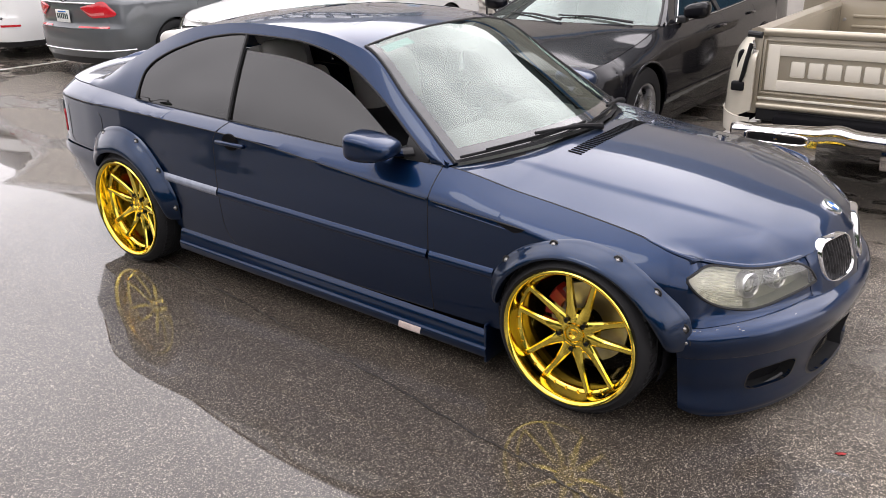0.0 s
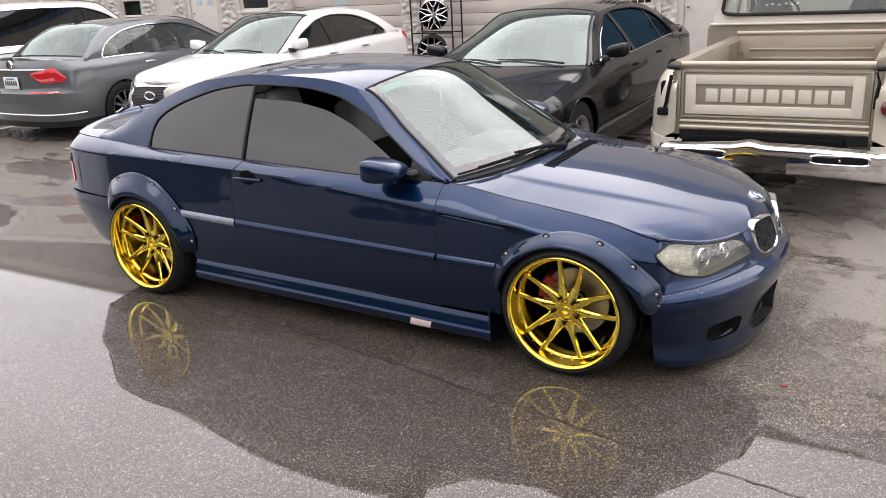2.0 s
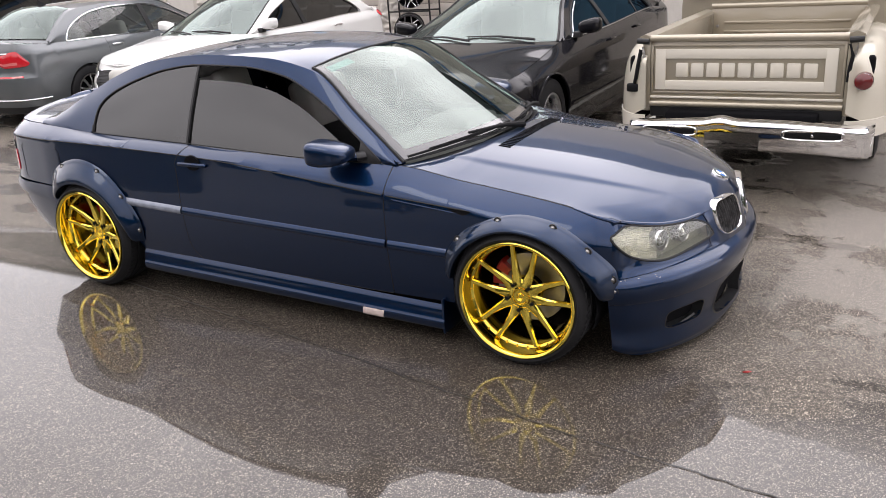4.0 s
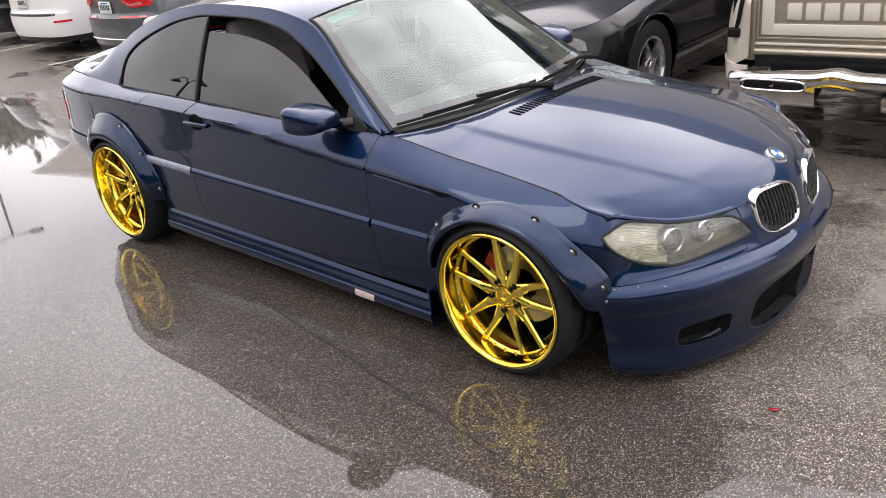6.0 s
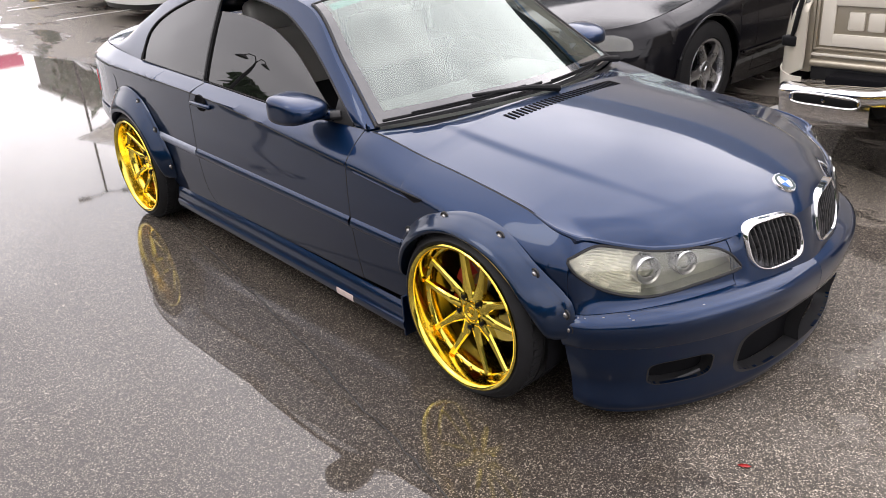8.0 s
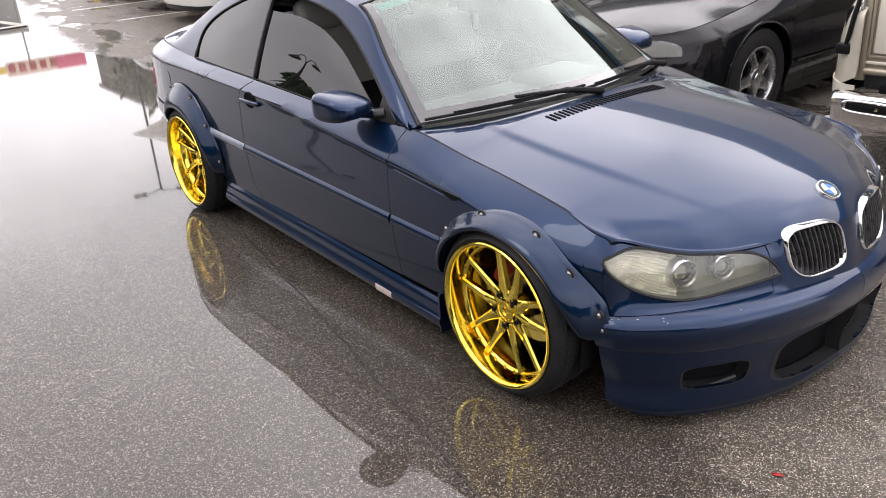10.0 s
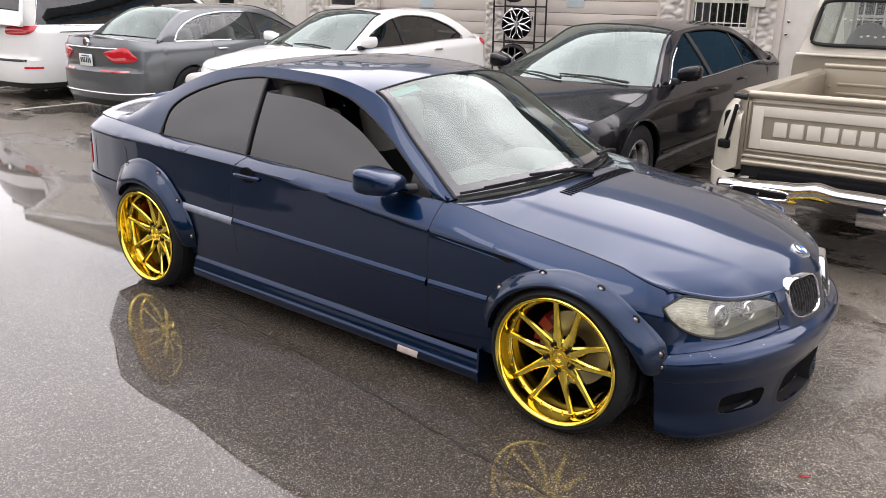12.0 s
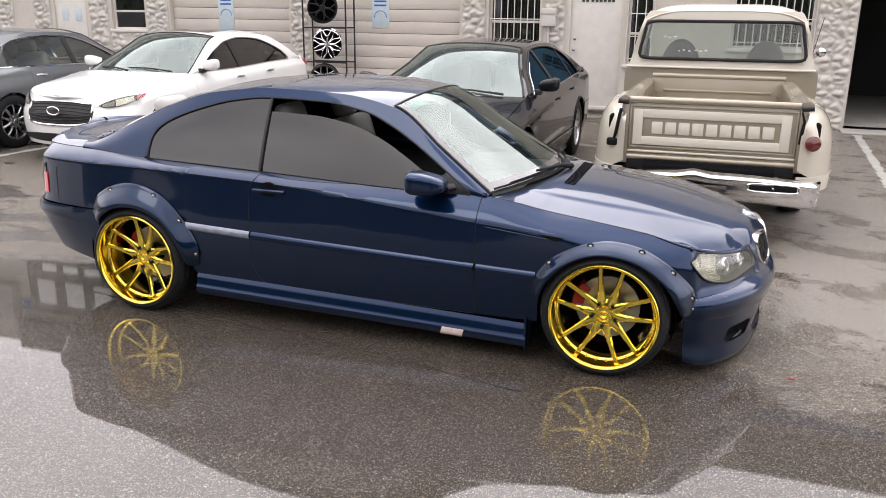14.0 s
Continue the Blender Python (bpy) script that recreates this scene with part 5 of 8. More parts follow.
# cabin
bm = bmesh.new()
add_box(bm, (1.60, -0.66, 0.55), (2.16, 0.66, 0.80), 0.05, 3)
add_box(bm, (1.64, 0.16, 0.74), (1.98, 0.56, 0.845), 0.04, 3)
part("dashboard", bm, MAT["dash"], coupe)
bm = bmesh.new()
wheel_ring = [Vector((0, 0.185 * math.cos(k * math.tau / 32), 0.185 * math.sin(k * math.tau / 32))) for k in range(32)]
tube_bm(wheel_ring, 0.015, 8, bm, closed=True)
add_box(bm, (-0.02, -0.06, -0.05), (0.03, 0.06, 0.05), 0.02)
add_box(bm, (0.0, -0.17, -0.02), (0.015, 0.17, 0.02), 0.008)
bmesh.ops.transform(bm, matrix=pose(1.52, 0.37, 0.80, 0, -22, 0), verts=bm.verts[:])
part("steering_wheel", bm, MAT["plastic"], coupe)
for y, xs_ in ((-0.36, 0.95), (0.36, 0.95), (-0.34, 0.10), (0.34, 0.10)):
    bm = bmesh.new()
    add_box(bm, (xs_, y - 0.26, 0.36), (xs_ + 0.52, y + 0.26, 0.56), 0.06, 3)
    add_box(bm, (-0.07, -0.25, 0.0), (0.07, 0.25, 0.60), 0.06, 3, pose(xs_, y, 0.48, 0, -16, 0))
    add_box(bm, (-0.05, -0.13, 0.60), (0.05, 0.13, 0.76), 0.045, 3, pose(xs_, y, 0.48, 0, -16, 0))
    part("seat", bm, MAT["leather"], coupe, "grey leather seat")
bm = box_bm((-0.1, -0.74, 0.30), (2.0, 0.74, 0.34), 0.01)
part("cabin_floor", bm, MAT["dash"], coupe)


# ---------------------------------------------------------------- wheels
def gold_wheel(parent, ax, hub_y, lip_y, turn, sd=-1):
    """Deep-dish ten-spoke wheel on a stretched tyre; its outside faces -y for sd -1."""
    wheel = new("wheel")
    wheel.parent = parent
    wheel.matrix_basis = Matrix.Translation((ax, 0, HUB_Z)) @ (Matrix.Identity(4) if sd < 0 else Matrix.Rotation(math.pi, 4, "Z"))
    L, H = -lip_y, -hub_y
    back = L + 0.255
    # tyre
    bm = lathe_bm([(0.262, L + 0.012), (0.272, L + 0.003), (0.281, L + 0.000), (0.294, L + 0.010), (0.305, L + 0.028), (0.3115, L + 0.040), (0.3145, L + 0.060), (0.3148, L + 0.075), (0.309, L + 0.077), (0.309, L + 0.085), (0.315, L + 0.087), (0.315, L + 0.120), (0.309, L + 0.122), (0.309, L + 0.131), (0.315, L + 0.133), (0.315, back - 0.095), (0.309, back - 0.093), (0.309, back - 0.085), (0.315, back - 0.083), (0.315, back - 0.06), (0.312, back - 0.04), (0.300, back - 0.012), (0.27, back), (0.25, back - 0.01)], 72)
    tyre = part("tyre", bm, MAT["tyre"], wheel, angle=50)
    # shoulder blocks
    bm = bmesh.new()
    for k in range(64):
        a = k * math.tau / 64
        add_box(bm, (-0.0105, L + 0.036, 0.303), (0.0095, L + 0.074, 0.3155), 0.0, 1, Matrix.Rotation(a, 4, "Y"))
    part("tread", bm, MAT["tyre"], tyre, smooth=False)
    tagged(bpy.data.objects[tyre.name].children[0], kind="stuff")
    # rim barrel and stepped lip
    bm = lathe_bm([(0.258, L + 0.020), (0.267, L + 0.008), (0.2695, L - 0.002), (0.266, L - 0.006), (0.259, L - 0.004), (0.2535, L + 0.002), (0.2500, L + 0.012), (0.2480, L + 0.046), (0.2440, L + 0.062),
                   (0.2350, L + 0.066), (0.2310, L + 0.072), (0.226, L + 0.12), (0.222, back - 0.02), (0.24, back)], 96)
    part("rim", bm, MAT["gold"], wheel, "polished gold deep-dish rim")
    # spokes in five pairs
    for k in range(10):
        pair, twin = divmod(k, 2)
        a = turn + pair * math.tau / 5 + (0.232 if twin else -0.232)
        lean = -0.13 if twin else 0.13
        bm = bmesh.new()
        rows = []
        for f in spread(0, 1, 10):
            r = 0.052 + (0.236 - 0.052) * f
            aa = a - lean * (1 - f) ** 1.5
            y = H + (L + 0.052 - H) * (f ** 2.1)
            w = 0.0108 + 0.0150 * (1 - f) ** 2.2 + 0.0015 * f ** 4
            th = 0.030 - 0.010 * f
            ca, sa = math.cos(aa), math.sin(aa)
            sec = [(-w, 0.004), (-w * 0.62, -0.002), (w * 0.62, -0.002), (w, 0.004), (w * 0.75, th), (-w * 0.75, th)]
            rows.append([bm.verts.new((r * ca - q * sa, y + d, r * sa + q * ca)) for q, d in sec])
        for i in range(len(rows) - 1):
            for j in range(6):
                bm.faces.new((rows[i][j], rows[i + 1][j], rows[i + 1][(j + 1) % 6], rows[i][(j + 1) % 6]))
        bm.faces.new(rows[0])
        bm.faces.new(list(reversed(rows[-1])))
        bmesh.ops.recalc_face_normals(bm, faces=bm.faces[:])
        part("spoke", bm, MAT["gold"], wheel, angle=40)
    # hub, lug wells and cap
    bm = lathe_bm([(0.0005, H - 0.004), (0.030, H - 0.004), (0.033, H - 0.001), (0.036, H - 0.008), (0.041, H - 0.008), (0.044, H - 0.001), (0.070, H + 0.001), (0.079, H + 0.008), (0.084, H + 0.05)], 48)
    hub = part("hub", bm, MAT["gold"], wheel)
    bm = bmesh.new()
    for j in range(3):
        pts = [Vector((0.018 * math.cos(q) * (1 - 0.25 * j), H - 0.006, 0.018 * math.sin(q) * (1 - 0.25 * j))) for q in spread(0.3 + j, 4.9 + j, 14)]
        tube_bm(pts, 0.0012, 5, bm)
    part("cap_mark", bm, MAT["gold"], hub)
    for k in range(5):
        a = turn + (k + 0.5) * math.tau / 5
        c = Vector((0.060 * math.cos(a), H - 0.001, 0.060 * math.sin(a)))
        bm = lathe_bm([(0.0005, 0.002), (0.0140, 0.002), (0.0155, -0.0035)], 20)
        bmesh.ops.transform(bm, matrix=Matrix.Translation(c), verts=bm.verts[:])
        well = part("lug_well", bm, MAT["dark"], hub)
        bm = lathe_bm([(0.0085, 0.006), (0.0085, -0.010), (0.0065, -0.012), (0.0045, -0.010), (0.004, -0.004), (0.0005, -0.004)], 8)
        bmesh.ops.transform(bm, matrix=Matrix.Translation(c), verts=bm.verts[:])
        part("lug_bolt", bm, MAT["weathered_black"], hub)
    # rim rivets
    bm = bmesh.new()
    for k in range(30):
        a = k * math.tau / 30
        lathe_bm([(0.0042, 0.0), (0.0042, -0.003), (0.0005, -0.004)], 6, centre=(0.2395 * math.cos(a), L + 0.064, 0.2395 * math.sin(a)), bm=bm)
    tagged(part("rim_rivet_ring", bm, MAT["gold"], wheel), kind="stuff")
    # brake disc and caliper
    bm = lathe_bm([(0.06, H + 0.120), (0.160, H + 0.120), (0.160, H + 0.145), (0.06, H + 0.145)], 48)
    part("brake_disc", bm, MAT["steel"], wheel)
    bm = bmesh.new()
    rows = []
    for a in spread(math.pi - 0.75, math.pi - 0.05, 8):
        rows.append([bm.verts.new((r * math.cos(a), y, r * math.sin(a))) for r, y in ((0.118, H + 0.092), (0.172, H + 0.088), (0.180, H + 0.105), (0.180, H + 0.16), (0.118, H + 0.16))])
    for i in range(len(rows) - 1):
        for j in range(5):
            bm.faces.new((rows[i][j], rows[i + 1][j], rows[i + 1][(j + 1) % 5], rows[i][(j + 1) % 5]))
    bm.faces.new(rows[0])
    bm.faces.new(list(reversed(rows[-1])))
    bmesh.ops.recalc_face_normals(bm, faces=bm.faces[:])
    part("brake_caliper", bm, MAT["red_caliper"], wheel, "red brake caliper")
    return wheel


gold_wheel(coupe, 2.725, 0.862, 0.922, 0.21)
gold_wheel(coupe, 0.0, 0.845, 0.928, 0.15)
gold_wheel(coupe, 2.725, 0.862, 0.922, 0.8, 1)
gold_wheel(coupe, 0.0, 0.845, 0.928, 0.2, 1)


# ---------------------------------------------------------------- the other parked cars
def drawn_shell(wb, fo, ro, hw, belt_f, belt_r, nose, deck, roof, x_wsb, x_wst, x_rgt, x_rgb, y_top, low=0.2, cowl=None, round_f=0.22):
    """Lines of an ordinary car from its main sizes."""
    xr, xf = -ro, wb + fo
    cowl = cowl or belt_f + 0.01
    top_mid = (x_wst + x_rgt) / 2
    return Shell(
        ring=[(xr, 0), (xr + 0.015, 0.35 * hw), (xr + 0.07, 0.68 * hw), (xr + 0.18, 0.86 * hw), (xr + 0.42, 0.955 * hw), (0, 0.995 * hw), (wb * 0.5, hw), (wb, 0.99 * hw),
              (xf - 0.50, 0.945 * hw), (xf - round_f, 0.82 * hw), (xf - round_f * 0.5, 0.64 * hw), (xf - 0.03, 0.35 * hw), (xf, 0)],
        side=[(0.1, 0.07), (low, 0.055), (0.3, 0.025), (0.42, 0.008), (0.55, 0.0), (0.7, 0.004), (0.85, 0.012), (1.2, 0.03)],
        front=[(0.1, 0.07), (low, 0.04), (0.3, 0.012), (0.45, 0.0), (0.55, 0.008), (0.62, 0.045), (nose, 0.12)],
        rear=[(0.1, 0.09), (low, 0.06), (0.35, 0.015), (0.5, 0.0), (0.62, 0.006), (0.66, 0.03), (deck - 0.12, 0.05), (deck, 0.10)],
        crease=[(xr, deck - 0.12), (0, belt_r - 0.12), (wb * 0.5, belt_f - 0.12), (wb, belt_f - 0.20), (xf, nose - 0.10)],
        edge_z=[(xr, deck - 0.02), (x_rgb, belt_r), (x_rgt, belt_r - 0.005), (x_wst, belt_f + 0.01), (x_wsb, belt_f), (wb, (belt_f * 0.55 + nose * 0.45)), (xf - 0.25, nose + 0.015), (xf, nose - 0.02)],
        edge_in=[(xr, 0.10), (x_rgb, 0.10), (x_rgt, 0.085), (x_wst, 0.085), (x_wsb, 0.12), (wb, 0.13), (xf - 0.3, 0.10), (xf, 0.10)],
        rail_y=[(x_rgb, hw - 0.10), (x_rgt, y_top + 0.03), (top_mid, y_top), (x_wst, y_top + 0.01), (x_wsb, hw - 0.12)],
        rail_z=[(x_rgb, belt_r), (x_rgt * 0.55 + x_rgb * 0.45, belt_r + (roof - 0.08 - belt_r) * 0.66), (x_rgt, roof - 0.085), (top_mid, roof - 0.045), (x_wst, roof - 0.08), (x_wst * 0.5 + x_wsb * 0.5, (roof - 0.07 + belt_f) / 2), (x_wsb, belt_f)],
        bow=[(x_rgb, -0.14), (x_rgt, -0.06), (top_mid, 0.0), (x_wst, 0.08), (x_wsb, 0.26)],
        centre=[(x_rgb - 0.14, belt_r + 0.03), (x_rgt - 0.06, roof - 0.025), (top_mid, roof), (x_wst + 0.08, roof - 0.03), (x_wsb + 0.26, cowl)],
    )


def multi_spoke(parent, ax, z, radius, rim, y_out, spokes, material, sd, twist=0.0, wide=0.02, tyre_w=0.21):
    """An ordinary alloy wheel; y_out is the outer face."""
    wheel = new("wheel")
    wheel.parent = parent
    wheel.matrix_basis = Matrix.Translation((ax, 0, z)) @ (Matrix.Identity(4) if sd < 0 else Matrix.Rotation(math.pi, 4, "Z"))
    L = -y_out
    b = L + tyre_w
    bm = lathe_bm([(rim, L + 0.014), (rim + 0.012, L), (radius * 0.5 + rim * 0.5, L - 0.004), (radius - 0.012, L + 0.012), (radius, L + 0.04), (radius, b - 0.04), (radius - 0.012, b - 0.01), (rim, b)], 48)
    part("tyre", bm, MAT["tyre"], wheel)
    bm = lathe_bm([(rim + 0.004, L + 0.012), (rim, L + 0.004), (rim - 0.012, L + 0.008), (rim - 0.02, L + 0.03), (rim - 0.03, L + 0.11), (rim - 0.02, b)], 48)
    part("rim", bm, material, wheel)
    for k in range(spokes):
        a = twist + k * math.tau / spokes
        bm = bmesh.new()
        rows = []
        for f in spread(0, 1, 5):
            r = 0.05 + (rim - 0.062) * f
            w = wide * (1.25 - 0.55 * math.sin(f * math.pi * 0.8))
            y = L + 0.022 - 0.010 * math.sin(f * math.pi)
            ca, sa = math.cos(a), math.sin(a)
            rows.append([bm.verts.new((r * ca - q * sa, y + d, r * sa + q * ca)) for q, d in ((-w, 0.006), (-w * 0.5, 0), (w * 0.5, 0), (w, 0.006), (w, 0.03), (-w, 0.03))])
        for i in range(5):
            for j in range(6):
                bm.faces.new((rows[i][j], rows[i + 1][j], rows[i + 1][(j + 1) % 6], rows[i][(j + 1) % 6]))
        bmesh.ops.recalc_face_normals(bm, faces=bm.faces[:])
        part("spoke", bm, material, wheel)
    bm = lathe_bm([(0.0005, L + 0.006), (0.03, L + 0.006), (0.034, L + 0.012), (0.065, L + 0.016), (0.07, L + 0.05)], 32)
    part("hub_cap", bm, material, wheel)
    # dark disc: the shade behind the spokes is put into its colour
    bm = lathe_bm([(0.0005, L + 0.12), (rim - 0.03, L + 0.12)], 32)
    part("brake_shadow", bm, MAT["dark"], wheel)
    return wheel


def parked_car(name, label, at, sh, wb, fo, ro, colour, dlo, door_split, wheels, glass_side="dark_glass", chrome_line=True, screen_mat="green_glass", arch_r=0.36, low=0.2, bump_f=0.60, bump_r=0.62, group="cars parked in the row", mirror="", mirror_back=0.0):
    car = thing(name, label, "car", group, at)
    mat = MAT[colour]
    wr = wheels["radius"]
    arches = [(0, wr, arch_r), (wb, wr, arch_r)]
    EZ = sh.edge_z
    x_fw = wb - 0.62
    x_q = door_split[0]
    # sides
    def low_f(x):
        return bump_f if x > wb + 0.42 else arch_z(x, arches, low + 0.02)

    def low_r(x):
        return bump_r if x < -0.42 else arch_z(x, arches, low + 0.02)

    xf, xr = wb + fo, -ro
    both("front_wing", side_panel(sh, x_fw + 0.004, xf - 0.16, low_f, EZ, 16, 0.04, marks=(wb - arch_r, wb + arch_r)), mat, car)
    both("front_door", side_panel(sh, door_split[1] + 0.004, x_fw, lambda x: low + 0.03, lambda x: EZ(x) - 0.004, 16, 0.05), mat, car)
    both("rear_door", side_panel(sh, x_q + 0.004, door_split[1], lambda x: max(low + 0.03, arch_z(x, arches, low + 0.03)), lambda x: EZ(x) - 0.004, 16, 0.05), mat, car)
    both("rear_quarter", side_panel(sh, xr + 0.14, x_q, low_r, EZ, 16, 0.04, marks=(-arch_r, arch_r)), mat, car)
    # near-black boxes: their colour is the shade behind gaps and arches
    bm = bmesh.new()
    add_box(bm, (xr + 0.3, -0.55, 0.2), (xf - 0.3, 0.55, 0.62), 0.05)
    add_box(bm, (arch_r + 0.05, -(wheels["half"] - 0.08), 0.18), (wb - arch_r - 0.05, wheels["half"] - 0.08, 0.66), 0.05)
    add_box(bm, (xr + 0.3, -0.62, 0.60), (xf - 0.35, 0.62, 0.72), 0.05)
    part("inner_body", bm, MAT["dark"], car)
    both("sill", side_panel(sh, arch_r + 0.02, wb - arch_r - 0.02, lambda x: low - 0.04, lambda x: low + 0.025, 4, 0.1), mat, car)
    # cabin sides
    d0, d1 = dlo[0][0], dlo[-1][0]
    D = curve1(dlo)
    ends = (float(sh.rail_x0), float(sh.rail_x1))
    bm = grid_bm(lambda u, v: sh.window_z(u, D(u) + (sh.rail_z(u) - D(u)) * v), spread(d0, d1, 50), spread(0, 1, 5))
    grid_bm(lambda u, v: sh.window(u, v), spread(ends[0], d0, 12), spread(0, 1, 8), bm)
    grid_bm(lambda u, v: sh.window(u, v), spread(d1, ends[1], 8), spread(0, 1, 5), bm)
    both("cabin_side", bm, mat, car, t=0.03)
    for a, b in ((d0 + 0.02, door_split[1] - 0.035), (door_split[1] + 0.035, d1 - 0.02)):
        bm = grid_bm(lambda u, v: sh.window_z(u, EZ(u) + 0.004 + (D(u) - 0.008 - EZ(u)) * v, out=-0.012), spread(a, b, 24), spread(0, 1, 8))
        for ob in both("side_glass", bm, MAT[glass_side], car, t=0):
            ob.visible_shadow = False
    bm = grid_bm(lambda u, v: sh.window_z(u, EZ(u) + (D(u) - EZ(u)) * v, out=0.001), spread(door_split[1] - 0.04, door_split[1] + 0.04, 3), spread(0, 1, 6))
    both("centre_pillar", bm, MAT["plastic"], car, t=0.01)
    line = [sh.window_z(u, D(u), out=0.003) for u in spread(d0, d1, 40)] + [sh.window(u, 0.01, out=0.003) for u in spread(d1, d0, 30)]
    both("window_trim", tube_bm(line, 0.009, 6, closed=True), MAT["chrome"] if chrome_line else MAT["rubber"], car, t=0)
    # top
    thick(part("roof", grid_bm(lambda u, v: sh.top(u, v), spread(sh.x_rgt, sh.x_wst, 24), spread(-1, 1, 24)), mat, car), 0.02)
    ob = part("windscreen", grid_bm(lambda u, v: sh.top(u, v) + Vector((0, 0, 0.002)), spread(sh.x_wst + 0.01, ends[1], 16), spread(-0.94, 0.94, 24)), MAT[screen_mat], car)
    ob.visible_shadow = False
    bm = tube_bm([sh.top(sh.x_wst + 0.006, t) + Vector((0, 0, 0.003)) for t in spread(-0.96, 0.96, 16)], 0.008, 6)
    for q in (-1, 1):
        tube_bm([sh.top(x, q * 0.955) + Vector((0, 0, 0.004)) for x in spread(sh.x_wst, ends[1], 10)], 0.009, 6, bm)
    part("windscreen_seal", bm, MAT["rubber"], car)
    ob = part("rear_window", grid_bm(lambda u, v: sh.top(u, v) + Vector((0, 0, 0.002)), spread(ends[0] + 0.05, sh.x_rgt - 0.01, 16), spread(-0.92, 0.92, 20)), MAT[screen_mat], car)
    ob.visible_shadow = False
    for a, b, c in ((sh.x_wst - 0.01, ends[1], 0.935), (ends[0], sh.x_rgt + 0.01, 0.915)):
        both("glass_pillar", grid_bm(lambda u, v: sh.top(u, v), spread(a, b, 14), spread(c, 1.0, 3)), mat, car)
    thick(part("rear_shelf", grid_bm(lambda u, v: sh.top(u, v) - Vector((0, 0, 0.012)), [ends[0], ends[0] + 0.05], spread(-1, 1, 16)), mat, car), 0.01)
    hb = curve1([(ends[1], 0.28), (wb + 0.1, 0.24), (xf - 0.2, 0.10), (xf, 0.0)])
    hm = curve1([(ends[1] + 0.26, EZ(ends[1]) + 0.03), (wb + 0.2, EZ(wb) + 0.055), (xf - 0.15, EZ(xf) + 0.045), (xf, EZ(xf))])
    sh.hood_bow, sh.hood_mid = hb, hm
    s0, s1 = sh.s_at(ends[1] + 0.02), sh.length - 0.02
    thick(part("bonnet", grid_bm(lambda s, t: sh.lid(s, t, hb, hm), spread(s0, s1, 36), spread(-0.99, 0.99, 30)), mat, car), 0.02)
    db = curve1([(xr, 0.0), (ends[0], -0.13)])
    dm = curve1([(xr, EZ(xr) + 0.03), (xr + 0.1, EZ(xr) + 0.045), (ends[0] - 0.13, EZ(ends[0]) + 0.03)])
    thick(part("boot_lid", grid_bm(lambda s, t: sh.lid(s, t, db, dm), spread(0.02, sh.s_at(ends[0]), 24), spread(-0.99, 0.99, 24)), mat, car), 0.02)
    whole("tail_panel", grid_bm(lambda s, z: sh.at(s, z), spread(0, sh.s_at(xr + 0.15), 20), spread(bump_r + 0.004, EZ(xr), 10)), mat, car)
    whole("nose_panel", grid_bm(lambda s, z: sh.at(s, z, -0.003), spread(sh.s_at(xf - 0.17), sh.length, 24), spread(bump_f + 0.004, EZ(xf) + 0.015, 8)), mat, car)
    whole("rear_bumper", grid_bm(lambda s, z: sh.at(s, z, 0.006), spread(0, sh.s_at(-arch_r - 0.02), 36), spread(low + 0.02, bump_r, 14)), mat, car)
    whole("front_bumper", grid_bm(lambda s, z: sh.at(s, z, 0.006), spread(sh.s_at(wb + arch_r + 0.02), sh.length, 36), spread(low, bump_f, 14)), mat, car)
    bm = grid_bm(lambda s, z: sh.at(s, z, -0.004), spread(0, sh.s_at(-arch_r - 0.05), 24), spread(low - 0.06, low + 0.03, 3))
    whole("rear_apron", bm, MAT["plastic"], car, t=0.02)
    # wheels
    for ax in (0, wb):
        for q in (-1, 1):
            multi_spoke(car, ax, wr, wr, wheels["rim"], wheels["half"], wheels["spokes"], MAT[wheels.get("material", "alloy")], q, 0.3 + ax, wheels.get("wide", 0.02))
    # mirrors and handles
    mx = ends[1] - 0.22 - mirror_back
    e = sh.edge(sh.s_at(mx))
    bm = bmesh.new()
    bmesh.ops.create_cube(bm, size=2)
    bmesh.ops.subdivide_edges(bm, edges=bm.edges[:], cuts=7, use_grid_fill=True)
    for v in bm.verts:
        q = v.co.copy()
        v.co = q / (abs(q.x) ** 3.2 + abs(q.y) ** 3.2 + abs(q.z) ** 3.2) ** (1 / 3.2)
        v.co = Vector((mx - 0.02 + 0.085 * v.co.x, e.y - 0.125 + 0.105 * v.co.y, e.z + 0.095 + (0.065 - 0.010 * v.co.y) * v.co.z - 0.012 * v.co.y))
    both("door_mirror", bm, MAT[mirror] if mirror else mat, car, t=0)
    bm = box_bm((mx - 0.03, e.y - 0.06, e.z - 0.005), (mx + 0.06, e.y + 0.03, e.z + 0.05), 0.015, 3)
    both("mirror_foot", bm, MAT["plastic"], car, t=0)
    bm = box_bm((mx - 0.109, e.y - 0.185, e.z + 0.06), (mx - 0.098, e.y - 0.05, e.z + 0.135), 0.003)
    both("mirror_glass", bm, MAT["chrome"], car, t=0)
    for hx in (x_q + 0.14, door_split[1] + 0.14):
        z = sh.crease(hx) + 0.02
        p = sh.atx(hx, z)
        bm = box_bm((hx - 0.09, p.y - 0.028, z - 0.013), (hx + 0.09, p.y - 0.008, z + 0.013), 0.009, 3)
        add_box(bm, (hx - 0.085, p.y - 0.02, z - 0.008), (hx - 0.065, p.y + 0.01, z + 0.008), 0.003)
        add_box(bm, (hx + 0.065, p.y - 0.02, z - 0.008), (hx + 0.085, p.y + 0.01, z + 0.008), 0.003)
        both("door_handle", bm, MAT["chrome"] if chrome_line else mat, car, t=0)
